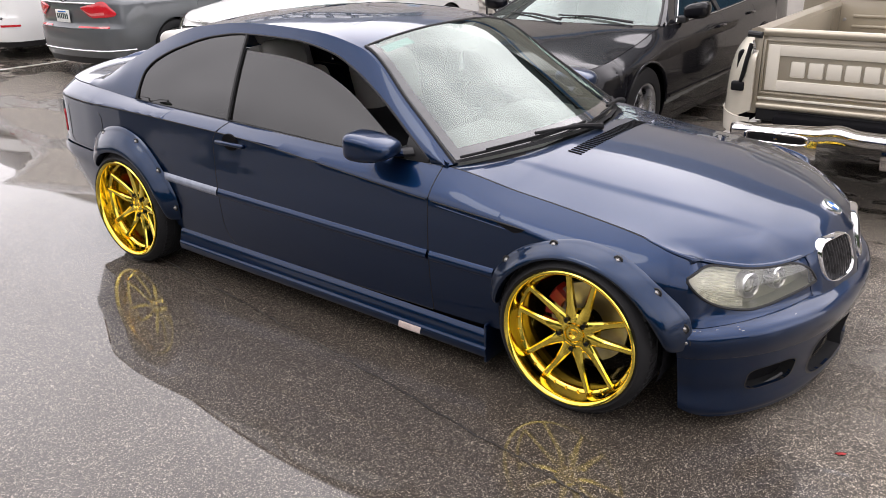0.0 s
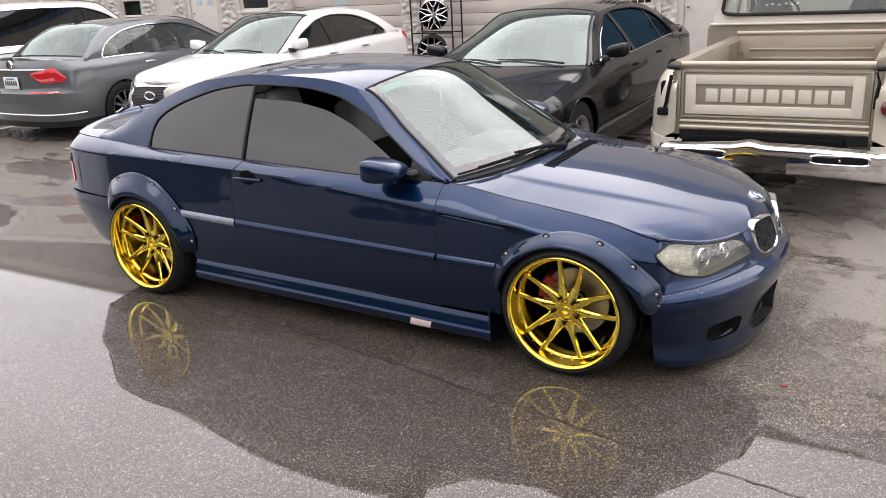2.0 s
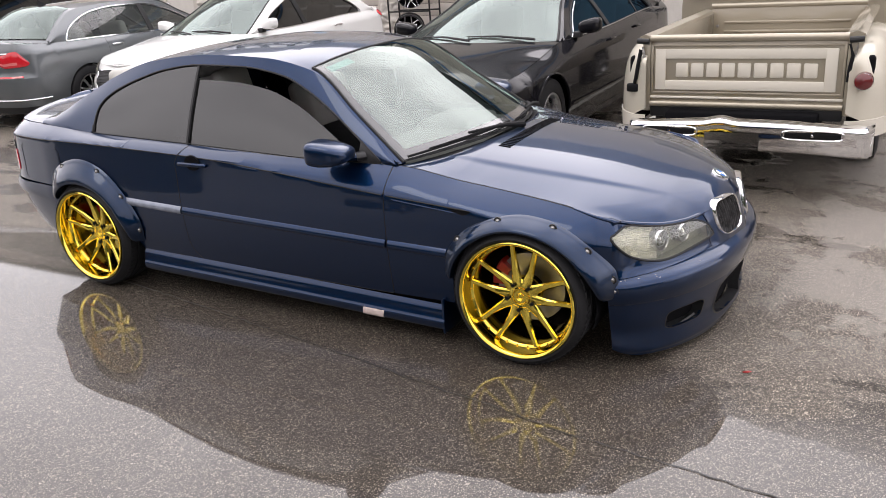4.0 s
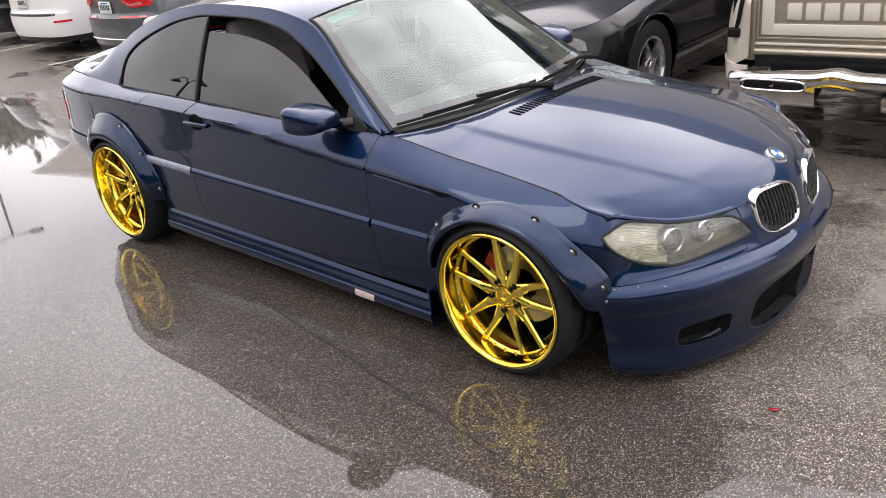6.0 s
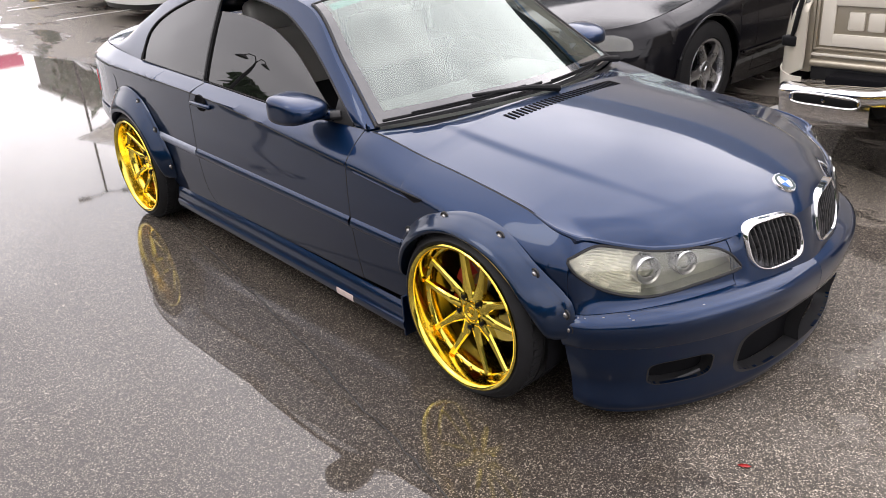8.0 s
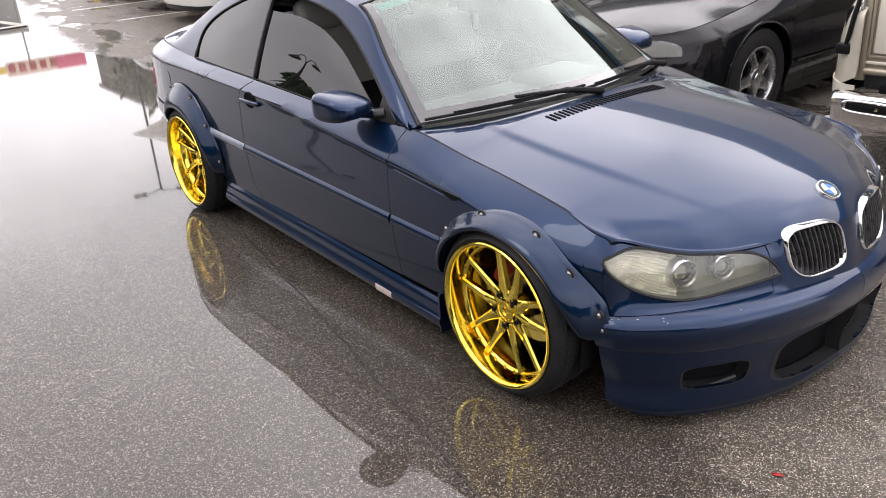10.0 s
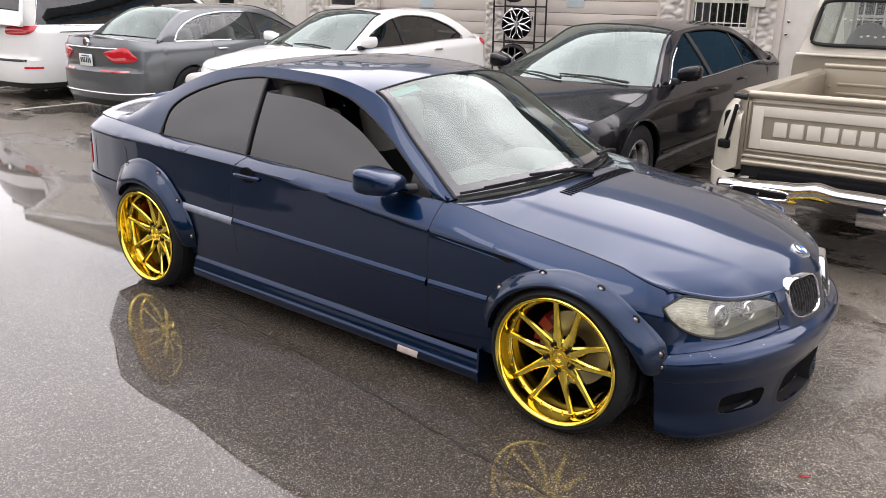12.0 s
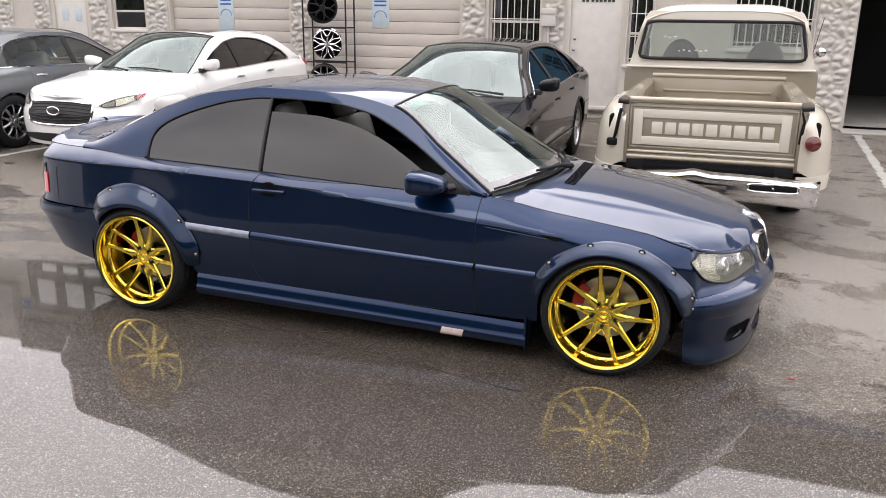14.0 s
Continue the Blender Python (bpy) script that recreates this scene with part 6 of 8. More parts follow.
    # seats, dash and wiper arms behind the glass
    for sx in (x_fw - 1.15, x_q - 0.05):
        for y in (-0.38, 0.38):
            bm = bmesh.new()
            add_box(bm, (sx, y - 0.24, 0.45), (sx + 0.5, y + 0.24, 0.62), 0.05)
            add_box(bm, (-0.06, -0.24, 0), (0.06, 0.24, 0.62), 0.05, 3, pose(sx, y, 0.55, 0, -14, 0))
            add_box(bm, (-0.045, -0.12, 0.62), (0.045, 0.12, 0.78), 0.04, 3, pose(sx, y, 0.55, 0, -14, 0))
            part("seat", bm, MAT["dash"], car)
    bm = box_bm((ends[1] - 0.42, -0.66, 0.6), (ends[1] + 0.12, 0.66, EZ(ends[1]) - 0.03), 0.05, 3)
    part("dashboard", bm, MAT["plastic"], car)
    for y0, y1 in ((-0.60, 0.02), (-0.05, 0.55)):
        a = sh.top(ends[1] - 0.01, -y0 / 0.8) + Vector((0.03, 0, 0.02))
        b = sh.top(ends[1] - 0.07, -y1 / 0.8) + Vector((0, 0, 0.016))
        part("wiper", tube_bm([a, a.lerp(b, 0.5) + Vector((0, 0, 0.014)), b], [0.012, 0.010, 0.006], 6), MAT["plastic"], car)
    return car


ROUND_LAMP = ([(0.0, 0.78), (0.12, 0.97), (0.5, 1.0), (0.80, 0.98), (0.93, 0.80), (1.0, 0.52)], [(0.0, 0.30), (0.10, 0.10), (0.45, 0.0), (0.75, 0.04), (0.92, 0.22), (1.0, 0.46)])
WEDGE_LAMP = ([(0.0, 0.66), (0.06, 0.72), (0.40, 0.88), (0.66, 1.0), (0.74, 0.97), (0.88, 0.62), (1.0, 0.24)], [(0.0, 0.60), (0.12, 0.38), (0.30, 0.06), (0.38, 0.0), (0.70, 0.0), (0.92, 0.02), (1.0, 0.14)])
SLAB_LAMP = ([(0.0, 0.74), (0.06, 0.82), (0.50, 0.92), (0.92, 1.0), (1.0, 0.86)], [(0.0, 0.34), (0.06, 0.10), (0.60, 0.0), (0.76, 0.06), (0.90, 0.36), (1.0, 0.70)])


def tail_lamp(car, sh, s0, s1, z0, z1, skew=0.0, material="red_lens", label="red tail lamp", outline=ROUND_LAMP):
    """A lamp that wraps the corner inside a drawn outline, with a paler lower strip."""
    top, foot = curve1(outline[0]), curve1(outline[1])

    def fn(u, v):
        f = foot(u) + (top(u) - foot(u)) * v
        return sh.at(s0 + (s1 - s0) * u, z0 + (z1 - z0) * f + skew * (u - 0.5), 0.010 + 0.010 * (math.sin(math.pi * v) * math.sin(math.pi * u)) ** 0.5)

    lamps = both("tail_lamp", grid_bm(fn, spread(0, 1, 24), spread(0, 1, 10)), MAT[material], car, label, 0.02)
    for ob, q in zip(lamps, (1, -1)):
        def strip(u, v, q=q):
            p = fn(0.10 + 0.62 * u, 0.16 + 0.17 * v)
            return Vector((p.x, p.y * q, p.z)) + (p - Vector((0.5, 0, p.z))).normalized() * 0.002 * Vector((1, q, 1))
        part("lamp_strip", grid_bm(strip, spread(0, 1, 10), [0, 1]), MAT["pink_lens"], ob)
    return lamps


def number_plate(car, m, w=0.30, h=0.15):
    """A plate with plain bars for its characters."""
    bm = box_bm((-0.006, -w / 2, -h / 2), (0.004, w / 2, h / 2), 0.004)
    bmesh.ops.transform(bm, matrix=m, verts=bm.verts[:])
    plate = part("number_plate", bm, MAT["plate"], car, "white number plate")
    for k in range(6):
        bm = box_bm((-0.009, -w * 0.40 + k * w * 0.14, -h * 0.22), (-0.005, -w * 0.40 + k * w * 0.14 + w * 0.09, h * 0.22), 0.001)
        bmesh.ops.transform(bm, matrix=m, verts=bm.verts[:])
        part("plate_bar", bm, MAT["ink"], plate)
    bm = box_bm((-0.009, -w * 0.3, h * 0.30), (-0.005, w * 0.3, h * 0.40), 0.001)
    bmesh.ops.transform(bm, matrix=m, verts=bm.verts[:])
    part("plate_bar", bm, MAT["badge_blue"], plate)


def shell_ends(sh, a, b, c, d):
    """Keep the cabin's main stations with the shell: rear glass foot and head, windscreen head and foot."""
    sh.rail_x0, sh.x_rgt, sh.x_wst, sh.rail_x1 = a, b, c, d
    return sh


# grey saloon, nose to the building
S_GREY = shell_ends(drawn_shell(2.80, 0.94, 1.03, 0.915, 0.96, 1.00, 0.74, 1.06, 1.455, 2.38, 1.53, 0.13, -0.46, 0.60), -0.46, 0.13, 1.53, 2.38)
grey = parked_car("saloon", "grey four-door saloon with chrome window trim, seen from its rear corner", pose(-6.17, 3.41, 0, 0, 0, 90), S_GREY, 2.80, 0.94, 1.03, "grey",
                  [(-0.20, 1.01), (-0.12, 1.12), (0.08, 1.24), (0.38, 1.325), (0.78, 1.36), (1.28, 1.345), (1.63, 1.255), (1.98, 1.09), (2.18, 0.975)], (0.36, 1.20),
                  dict(radius=0.335, rim=0.225, half=0.90, spokes=10, wide=0.017), glass_side="clear_green", screen_mat="pale_screen", low=0.25)
both("lower_side", side_panel(S_GREY, 0.40, 2.38, lambda x: 0.24, lambda x: 0.30, 3, 0.1, out=0.012), MAT["grey"], grey)
s_c = S_GREY.s_at(-1.03 + 0.235)
tail_lamp(grey, S_GREY, S_GREY.s_at(-1.03 + 0.020), s_c, 0.755, 0.945, 0.02, outline=WEDGE_LAMP)
bm = tube_bm([S_GREY.at(s, 0.36, 0.012) for s in spread(0, S_GREY.s_at(-0.62), 24)], 0.010, 6)
whole("chrome_strip", bm, MAT["chrome"], grey, t=0)
bm = tube_bm([S_GREY.at(s, 0.925, 0.006) for s in spread(0, S_GREY.s_at(-0.96), 12)], 0.012, 6)
whole("boot_trim", bm, MAT["chrome"], grey, t=0)
number_plate(grey, Matrix.Translation((-1.015, 0, 0.765)))
bm = lathe_bm([(0.0005, -1.004), (0.05, -1.004), (0.055, -0.995), (0.055, -0.95)], 28, "x", (0, 0, 0.99))
part("round_emblem", bm, MAT["chrome"], grey)
bm = extrude_outline([(0.0, 0.0), (0.13, 0.0), (0.02, 0.07), (0.0, 0.072)], 0.02, m=Matrix.Translation((0.08, -0.01, 1.43)))
part("roof_aerial", bm, MAT["plastic"], grey)
bm = grid_bm(lambda s, z: S_GREY.at(s, z, 0.010), spread(0.30, S_GREY.s_at(-0.88), 8), [0.635, 0.655])
both("reflector_strip", bm, MAT["red_lens"], grey, t=0.01)

# white saloon, nose to the lane
S_WHITE = shell_ends(drawn_shell(2.85, 0.86, 1.08, 0.912, 0.94, 1.00, 0.755, 1.04, 1.44, 2.20, 1.30, 0.05, -0.62, 0.575, round_f=0.30), -0.62, 0.05, 1.30, 2.20)
white = parked_car("saloon", "white four-door saloon with a dark mesh grille facing the lane", pose(-4.01, 6.46, 0, 0, 0, -90), S_WHITE, 2.85, 0.86, 1.08, "white",
                   [(-0.25, 1.03), (-0.15, 1.12), (0.05, 1.22), (0.4, 1.32), (0.8, 1.345), (1.2, 1.30), (1.5, 1.20), (1.8, 1.07), (2.02, 0.955)], (0.32, 1.10),
                   dict(radius=0.34, rim=0.24, half=0.895, spokes=10, wide=0.017), glass_side="tint", screen_mat="pale_screen", bump_f=0.645)
xf_w = 2.85 + 0.86


def white_face(u, v, out=0.0, z0=0.44, z1=0.70, half=0.46):
    """The front grille: wide at the top, pinched at the sides."""
    w = half * (0.80 + 0.20 * math.sin(math.pi * (0.25 + 0.5 * v)))
    y = -w + 2 * w * u
    s = S_WHITE.length - abs(y) * 1.02
    z = z0 + (z1 - z0) * v - 0.03 * abs(2 * u - 1) ** 3 * (1 if v > 0.5 else -1)
    p = S_WHITE.at(s, z, out)
    return Vector((p.x, y, z))


part("grille", grid_bm(lambda u, v: white_face(u, v, 0.010), spread(0, 1, 24), spread(0, 1, 10)), MAT["plastic"], white, "black mesh grille")
bm = tube_bm([white_face(u, 0, 0.012) for u in spread(0, 1, 20)] + [white_face(u, 1, 0.012) for u in spread(1, 0, 20)], 0.014, 6, closed=True)
part("grille_frame", bm, MAT["chrome"], white)
ring = [Vector((xf_w + 0.02, 0.085 * math.cos(a), 0.60 + 0.045 * math.sin(a))) for a in spread(0.0, math.tau, 24)]
part("oval_emblem", tube_bm(ring[:-1], 0.010, 6, closed=True), MAT["chrome"], white)
for k in range(7):
    v = 0.1 + 0.8 * k / 6
    part("grille_bar", tube_bm([white_face(u, v, 0.014) for u in spread(0.04, 0.96, 16)], 0.005, 5), MAT["plastic"], white)
# headlamps: a slim blade that rises to a point on the wing
W_LOW = curve1([(0.0, 0.775), (0.25, 0.715), (0.55, 0.655), (0.85, 0.632), (1.0, 0.652)])
W_TOP = curve1([(0.0, 0.782), (0.25, 0.768), (0.6, 0.738), (0.85, 0.700), (1.0, 0.664)])
s_a, s_b = S_WHITE.s_at(xf_w - 0.56), S_WHITE.length - 0.53


def blade(out, u0=0.0, u1=1.0, inset=0.0):
    def fn(u, v):
        lo, hi = W_LOW(u), W_TOP(u)
        f = inset + (1 - 2 * inset) * v
        return S_WHITE.at(s_a + (s_b - s_a) * u, lo + (hi - lo) * f, out)
    return grid_bm(fn, spread(u0, u1, 22), spread(0, 1, 7))


both("headlamp", blade(0.008), MAT["plastic"], white, "slim slanted headlamp", 0.02)
both("lamp_bowl", blade(0.014, 0.30, 0.66, 0.14), MAT["reflector"], white, t=0)
both("lamp_bowl", blade(0.013, 0.70, 0.92, 0.25), MAT["bowl"], white, t=0)
both("side_marker", blade(0.015, 0.03, 0.25, 0.10), MAT["red_lens"], white, "amber-red side marker", 0)
both("headlamp_glass", blade(0.022), MAT["clear_lens"], white, t=0)
bm = grid_bm(lambda u, v: white_face(u, v, 0.012, 0.24, 0.34, 0.62), spread(0, 1, 20), spread(0, 1, 5))
part("lower_intake", bm, MAT["plastic"], white)
tail_lamp(white, S_WHITE, S_WHITE.s_at(-1.0), S_WHITE.s_at(-0.70), 0.87, 0.98, 0.04)
bm = grid_bm(lambda u, v: S_WHITE.top(0.62 + 0.5 * u, -0.62 + 1.24 * v) + Vector((0, 0, 0.004)), spread(0, 1, 10), spread(0, 1, 10))
part("sunroof_glass", bm, MAT["dark_glass"], white)

# black saloon, nose to the lane
S_BLACK = shell_ends(drawn_shell(2.94, 1.02, 1.35, 0.965, 0.935, 1.0, 0.72, 1.06, 1.43, 2.42, 1.42, -0.05, -0.75, 0.545, round_f=0.26, cowl=0.955), -0.75, -0.05, 1.42, 2.42)
black = parked_car("saloon", "black four-door saloon with five-spoke alloy wheels and a dusty bonnet", pose(0.54, 5.60, 0, 0, 0, -90), S_BLACK, 2.94, 1.02, 1.35, "black_paint",
                   [(-0.30, 1.03), (-0.18, 1.19), (0.1, 1.30), (0.5, 1.345), (0.9, 1.35), (1.3, 1.33), (1.6, 1.235), (1.95, 1.08), (2.22, 0.955)], (0.36, 1.22),
                   dict(radius=0.345, rim=0.22, half=0.945, spokes=5, wide=0.047), glass_side="blue_film", arch_r=0.385, screen_mat="pale_screen", chrome_line=False, mirror_back=0.10)
s_a, s_b = S_BLACK.s_at(2.94 + 0.72), S_BLACK.length - 0.50
for nm, out, mt in (("headlamp", 0.010, "grille_bar"), ("headlamp_glass", 0.022, "clear_lens")):
    bm = grid_bm(lambda u, v: S_BLACK.at(s_a + (s_b - s_a) * u, 0.60 + (0.055 + 0.040 * math.sin(math.pi * min(1.0, u * 1.2)) ** 0.6) * v, out), spread(0, 1, 20), spread(0, 1, 6))
    both(nm, bm, MAT[mt], black, t=0)
bm = lathe_bm([(0.030, -0.012), (0.036, 0.004), (0.034, 0.008), (0.020, 0.0), (0.0005, -0.006)], 20, "x", S_BLACK.at(S_BLACK.length - 0.62, 0.645, 0.012))
both("lamp_ring", bm, MAT["reflector"], black, t=0)
bm = tube_bm([S_BLACK.atx(x, 0.40, 0.012) for x in spread(0.42, 2.50, 20)], [0.009] * 21, 6)
both("rubbing_strip", bm, MAT["black_paint"], black, t=0)
bm = bmesh.new()
add_box(bm, (-0.10, -0.16, 0), (0.10, 0.16, 0.004), 0.0015, 1, pose(2.42, 0.30, 0.945, 0, -10, 6))
part("dash_paper", bm, MAT["sticker_white"], black, "white card on the dash")
for k in range(18):
    y = -0.45 + 0.9 * k / 17
    bm = box_bm((3.955, y - 0.012, 0.62), (3.965, y + 0.012, 0.70), 0.003)
    part("grille_bar", bm, MAT["plastic"], black)
# bright moulding up the screen pillar and along the belt, and the bar before the third pane
BLACK_TOP = curve1([(1.6, 1.235), (1.95, 1.08), (2.22, 0.955)])
bm = tube_bm([S_BLACK.window_z(u, BLACK_TOP(u) - 0.012, out=0.010) for u in spread(1.62, 2.21, 16)] + [S_BLACK.window(u, 0.012, out=0.010) for u in spread(2.20, -0.28, 30)], 0.005, 6)
both("window_moulding", bm, MAT["chrome"], black, t=0)
bm = grid_bm(lambda u, v: S_BLACK.window(u + 0.10 * (1 - v), 0.02 + 0.90 * v, out=-0.004), [0.10, 0.135], spread(0, 1, 6))
both("pane_bar", bm, MAT["plastic"], black, t=0.01)
# wheel arch lips
for ax in (0, 2.94):
    bm = tube_bm([S_BLACK.atx(ax + 0.385 * math.cos(a), 0.345 + 0.385 * math.sin(a), 0.006) for a in spread(0.05, math.pi - 0.05, 28)], 0.009, 6)
    both("arch_lip", bm, MAT["black_paint"], black, t=0)

# white people carrier, nose to the building
S_VAN = shell_ends(drawn_shell(3.06, 0.95, 1.10, 0.985, 1.08, 1.12, 0.90, 1.16, 1.74, 2.75, 1.85, -0.85, -1.02, 0.74), -1.02, -0.85, 1.85, 2.75)
van = parked_car("people_carrier", "white people carrier with dark windows, parked nose to the building", pose(-8.93, 3.58, 0, 0, 0, 90), S_VAN, 3.06, 0.95, 1.10, "white",
                 [(-0.80, 1.16), (-0.72, 1.50), (-0.3, 1.60), (0.6, 1.64), (1.4, 1.62), (1.8, 1.55), (2.2, 1.36), (2.5, 1.13)], (0.55, 1.60),
                 dict(radius=0.345, rim=0.225, half=0.965, spokes=10, wide=0.018), glass_side="tint", screen_mat="tint", low=0.27)
tail_lamp(van, S_VAN, S_VAN.s_at(-1.08), S_VAN.s_at(-0.80), 0.985, 1.14, 0.03, outline=SLAB_LAMP)
number_plate(van, Matrix.Translation((-1.08, 0, 0.80)))
bm = lathe_bm([(0.0005, -1.09), (0.045, -1.09), (0.05, -1.08), (0.05, -1.0)], 24, "x", (0, 0, 1.06))
part("round_emblem", bm, MAT["chrome"], van)
bm = grid_bm(lambda s, z: S_VAN.at(s, z, 0.010), spread(0.0, S_VAN.s_at(-0.98), 10), [0.60, 0.635])
both("bumper_trim", bm, MAT["plastic"], van, t=0.01)
both("reflector_strip", grid_bm(lambda s, z: S_VAN.at(s, z, 0.012), spread(S_VAN.s_at(-1.0), S_VAN.s_at(-0.80), 6), [0.50, 0.53]), MAT["red_lens"], van, t=0.01)
both("side_groove", tube_bm([S_VAN.atx(x, 1.02, 0.002) for x in spread(-0.5, 1.0, 16)], 0.008, 5), MAT["plastic"], van, t=0)

# two more beyond it
S_SUV = shell_ends(drawn_shell(2.70, 0.90, 1.00, 0.93, 1.05, 1.10, 0.90, 1.14, 1.66, 2.35, 1.5, -0.72, -0.95, 0.68), -0.95, -0.72, 1.5, 2.35)
suv = parked_car("estate_car", "dark grey tall estate car, parked nose to the building", pose(-11.62, 3.95, 0, 0, 0, 90), S_SUV, 2.70, 0.90, 1.00, "black_paint",
                 [(-0.75, 1.14), (-0.66, 1.40), (-0.2, 1.52), (0.6, 1.56), (1.2, 1.53), (1.7, 1.38), (2.15, 1.10)], (0.40, 1.25),
                 dict(radius=0.345, rim=0.225, half=0.91, spokes=10, wide=0.018), glass_side="tint", screen_mat="tint", low=0.27)
tail_lamp(suv, S_SUV, S_SUV.s_at(-0.97), S_SUV.s_at(-0.70), 0.98, 1.12, 0.03)
number_plate(suv, Matrix.Translation((-0.975, 0, 0.86)))
S_HATCH = shell_ends(drawn_shell(2.65, 0.90, 1.00, 0.91, 1.00, 1.04, 0.86, 1.08, 1.58, 2.25, 1.4, -0.60, -0.92, 0.64), -0.92, -0.60, 1.4, 2.25)
hatch = parked_car("hatchback", "white hatchback with red tail lamps, parked nose to the building", pose(-14.25, 4.25, 0, 0, 0, 90), S_HATCH, 2.65, 0.90, 1.00, "white",
                   [(-0.65, 1.08), (-0.55, 1.32), (-0.1, 1.45), (0.6, 1.48), (1.1, 1.45), (1.6, 1.30), (2.05, 1.05)], (0.36, 1.20),
                   dict(radius=0.335, rim=0.225, half=0.89, spokes=10, wide=0.018), glass_side="tint", screen_mat="tint", low=0.27)
tail_lamp(hatch, S_HATCH, S_HATCH.s_at(-0.985), S_HATCH.s_at(-0.62), 0.90, 1.05, 0.06)
number_plate(hatch, Matrix.Translation((-0.975, 0, 0.80)))


# ---------------------------------------------------------------- the old pick-up (x across, y forwards from the tailgate)
truck = thing("pickup_truck", "old champagne and cream step-side pick-up with a chrome rear bumper", "truck", at=pose(3.11, 2.08, 0))
CH, CR = MAT["champagne"], MAT["cream"]
HW = 0.635
# tailgate
bm = bmesh.new()
add_box(bm, (-HW, 0.0, 0.60), (HW, 0.035, 1.06), 0.008)
gate = part("tailgate", bm, CH, truck, "champagne tailgate with a cream embossed panel")
part("gate_rail", tube_bm([(-HW, 0.0, 1.072), (HW, 0.0, 1.072)], 0.026, 14), CH, gate)
part("gate_rail", tube_bm([(-HW, -0.002, 0.615), (HW, -0.002, 0.615)], 0.022, 14), CH, gate)
bm = box_bm((-HW, -0.016, 0.655), (HW, 0.0, 0.672), 0.006)
part("gate_bead", bm, CR, gate)


def frame_bm(x0, x1, z0, z1, wx, wz, y0, y1, bevel=0.006):
    """A raised flat frame."""
    bm = bmesh.new()
    add_box(bm, (x0, y0, z0), (x0 + wx, y1, z1), bevel)
    add_box(bm, (x1 - wx, y0, z0), (x1, y1, z1), bevel)
    add_box(bm, (x0 + wx - bevel, y0, z1 - wz), (x1 - wx + bevel, y1, z1), bevel)
    add_box(bm, (x0 + wx - bevel, y0, z0), (x1 - wx + bevel, y1, z0 + wz), bevel)
    return bm


part("gate_border", frame_bm(-0.60, 0.585, 0.715, 1.0, 0.075, 0.068, -0.014, 0.002), CR, gate, "cream raised border")
part("gate_edge", frame_bm(-0.632, 0.632, 0.69, 1.03, 0.018, 0.014, -0.012, 0.002, 0.004), CH, gate)
# nine plain raised blocks where the maker's name stands
for k in range(9):
    x = -0.455 + k * 0.1045
    w = 0.088
    part("name_block", box_bm((x, -0.010, 0.806), (x + w, 0.002, 0.904), 0.010, 2), CR, gate)
# bed
for q in (-1, 1):
    bm = bmesh.new()
    add_box(bm, (q * HW - 0.02, 0.03, 0.58), (q * HW + 0.02, 2.06, 1.06), 0.006)
    side = part("bed_side", bm, CH, truck)
    bm = bmesh.new()
    rows = [[bm.verts.new((q * (HW + dx), y, z)) for dx, z in ((-0.02, 1.06), (-0.01, 1.085), (0.05, 1.10), (0.085, 1.085), (0.085, 1.065), (0.02, 1.05))] for y in (0.0, 0.3, 1.2, 2.06)]
    for i in range(3):
        for j in range(5):
            bm.faces.new((rows[i][j], rows[i + 1][j], rows[i + 1][j + 1], rows[i][j + 1]))
    bm.faces.new(rows[0])
    thick(part("bed_rail", bm, CH, side), 0.01)
    bm = box_bm((q * HW - 0.028 + 0.028 * q, -0.012, 0.56), (q * HW + 0.028 + 0.028 * q, 0.04, 1.07), 0.006)
    part("corner_post", bm, CH, truck)
    # latch with its chain
    bm = tube_bm([(q * (HW + 0.005), -0.03, 1.055), (q * (HW + 0.09), -0.03, 1.06)], 0.020, 10)
    part("gate_latch", bm, MAT["plastic"], truck)
    pts = [Vector((q * (HW + 0.055 - 0.02 * math.sin(f * 2.6)), -0.03, 1.02 - 0.24 * f)) for f in spread(0, 1, 12)]
    chain = part("gate_chain", tube_bm([pts[0], pts[1]], 0.006, 6), MAT["steel"], truck, "hanging steel gate chain")
    for a, b in zip(pts[1:], pts[2:]):
        mid, d = (a + b) / 2, (b - a)
        ring = [mid + d * 0.75 * math.cos(k * math.tau / 10) + Vector((0.007 * math.sin(k * math.tau / 10), 0.004 * math.sin(k * math.tau / 10), 0)) for k in range(10)]
        part("chain_link", tube_bm(ring, 0.0035, 5, closed=True), MAT["steel"], chain)
bm = box_bm((-HW, 0.03, 0.60), (HW, 2.06, 0.63), 0.004)
part("bed_floor", bm, MAT["champagne"], truck)
for k in range(7):
    x = -0.54 + k * 0.18
    part("bed_strip", box_bm((x, 0.04, 0.63), (x + 0.03, 2.05, 0.64), 0.004), MAT["steel"], truck)
bm = box_bm((-HW, 2.03, 0.62), (HW, 2.07, 1.13), 0.008)
front = part("bed_front", bm, CH, truck)
part("bed_front_rail", tube_bm([(-HW, 2.04, 1.125), (HW, 2.04, 1.125)], 0.024, 12), CH, front)
for z in (0.98, 0.90, 0.80):
    part("pressed_rib", box_bm((-0.52, 2.015, z - 0.012), (0.52, 2.035, z + 0.012), 0.008), CH, front)
for x in (-0.58, 0.58):
    part("bolt", lathe_bm([(0.014, 2.03), (0.014, 2.018), (0.001, 2.016)], 10, "y", (x, 0, 0.95)), MAT["steel"], front)


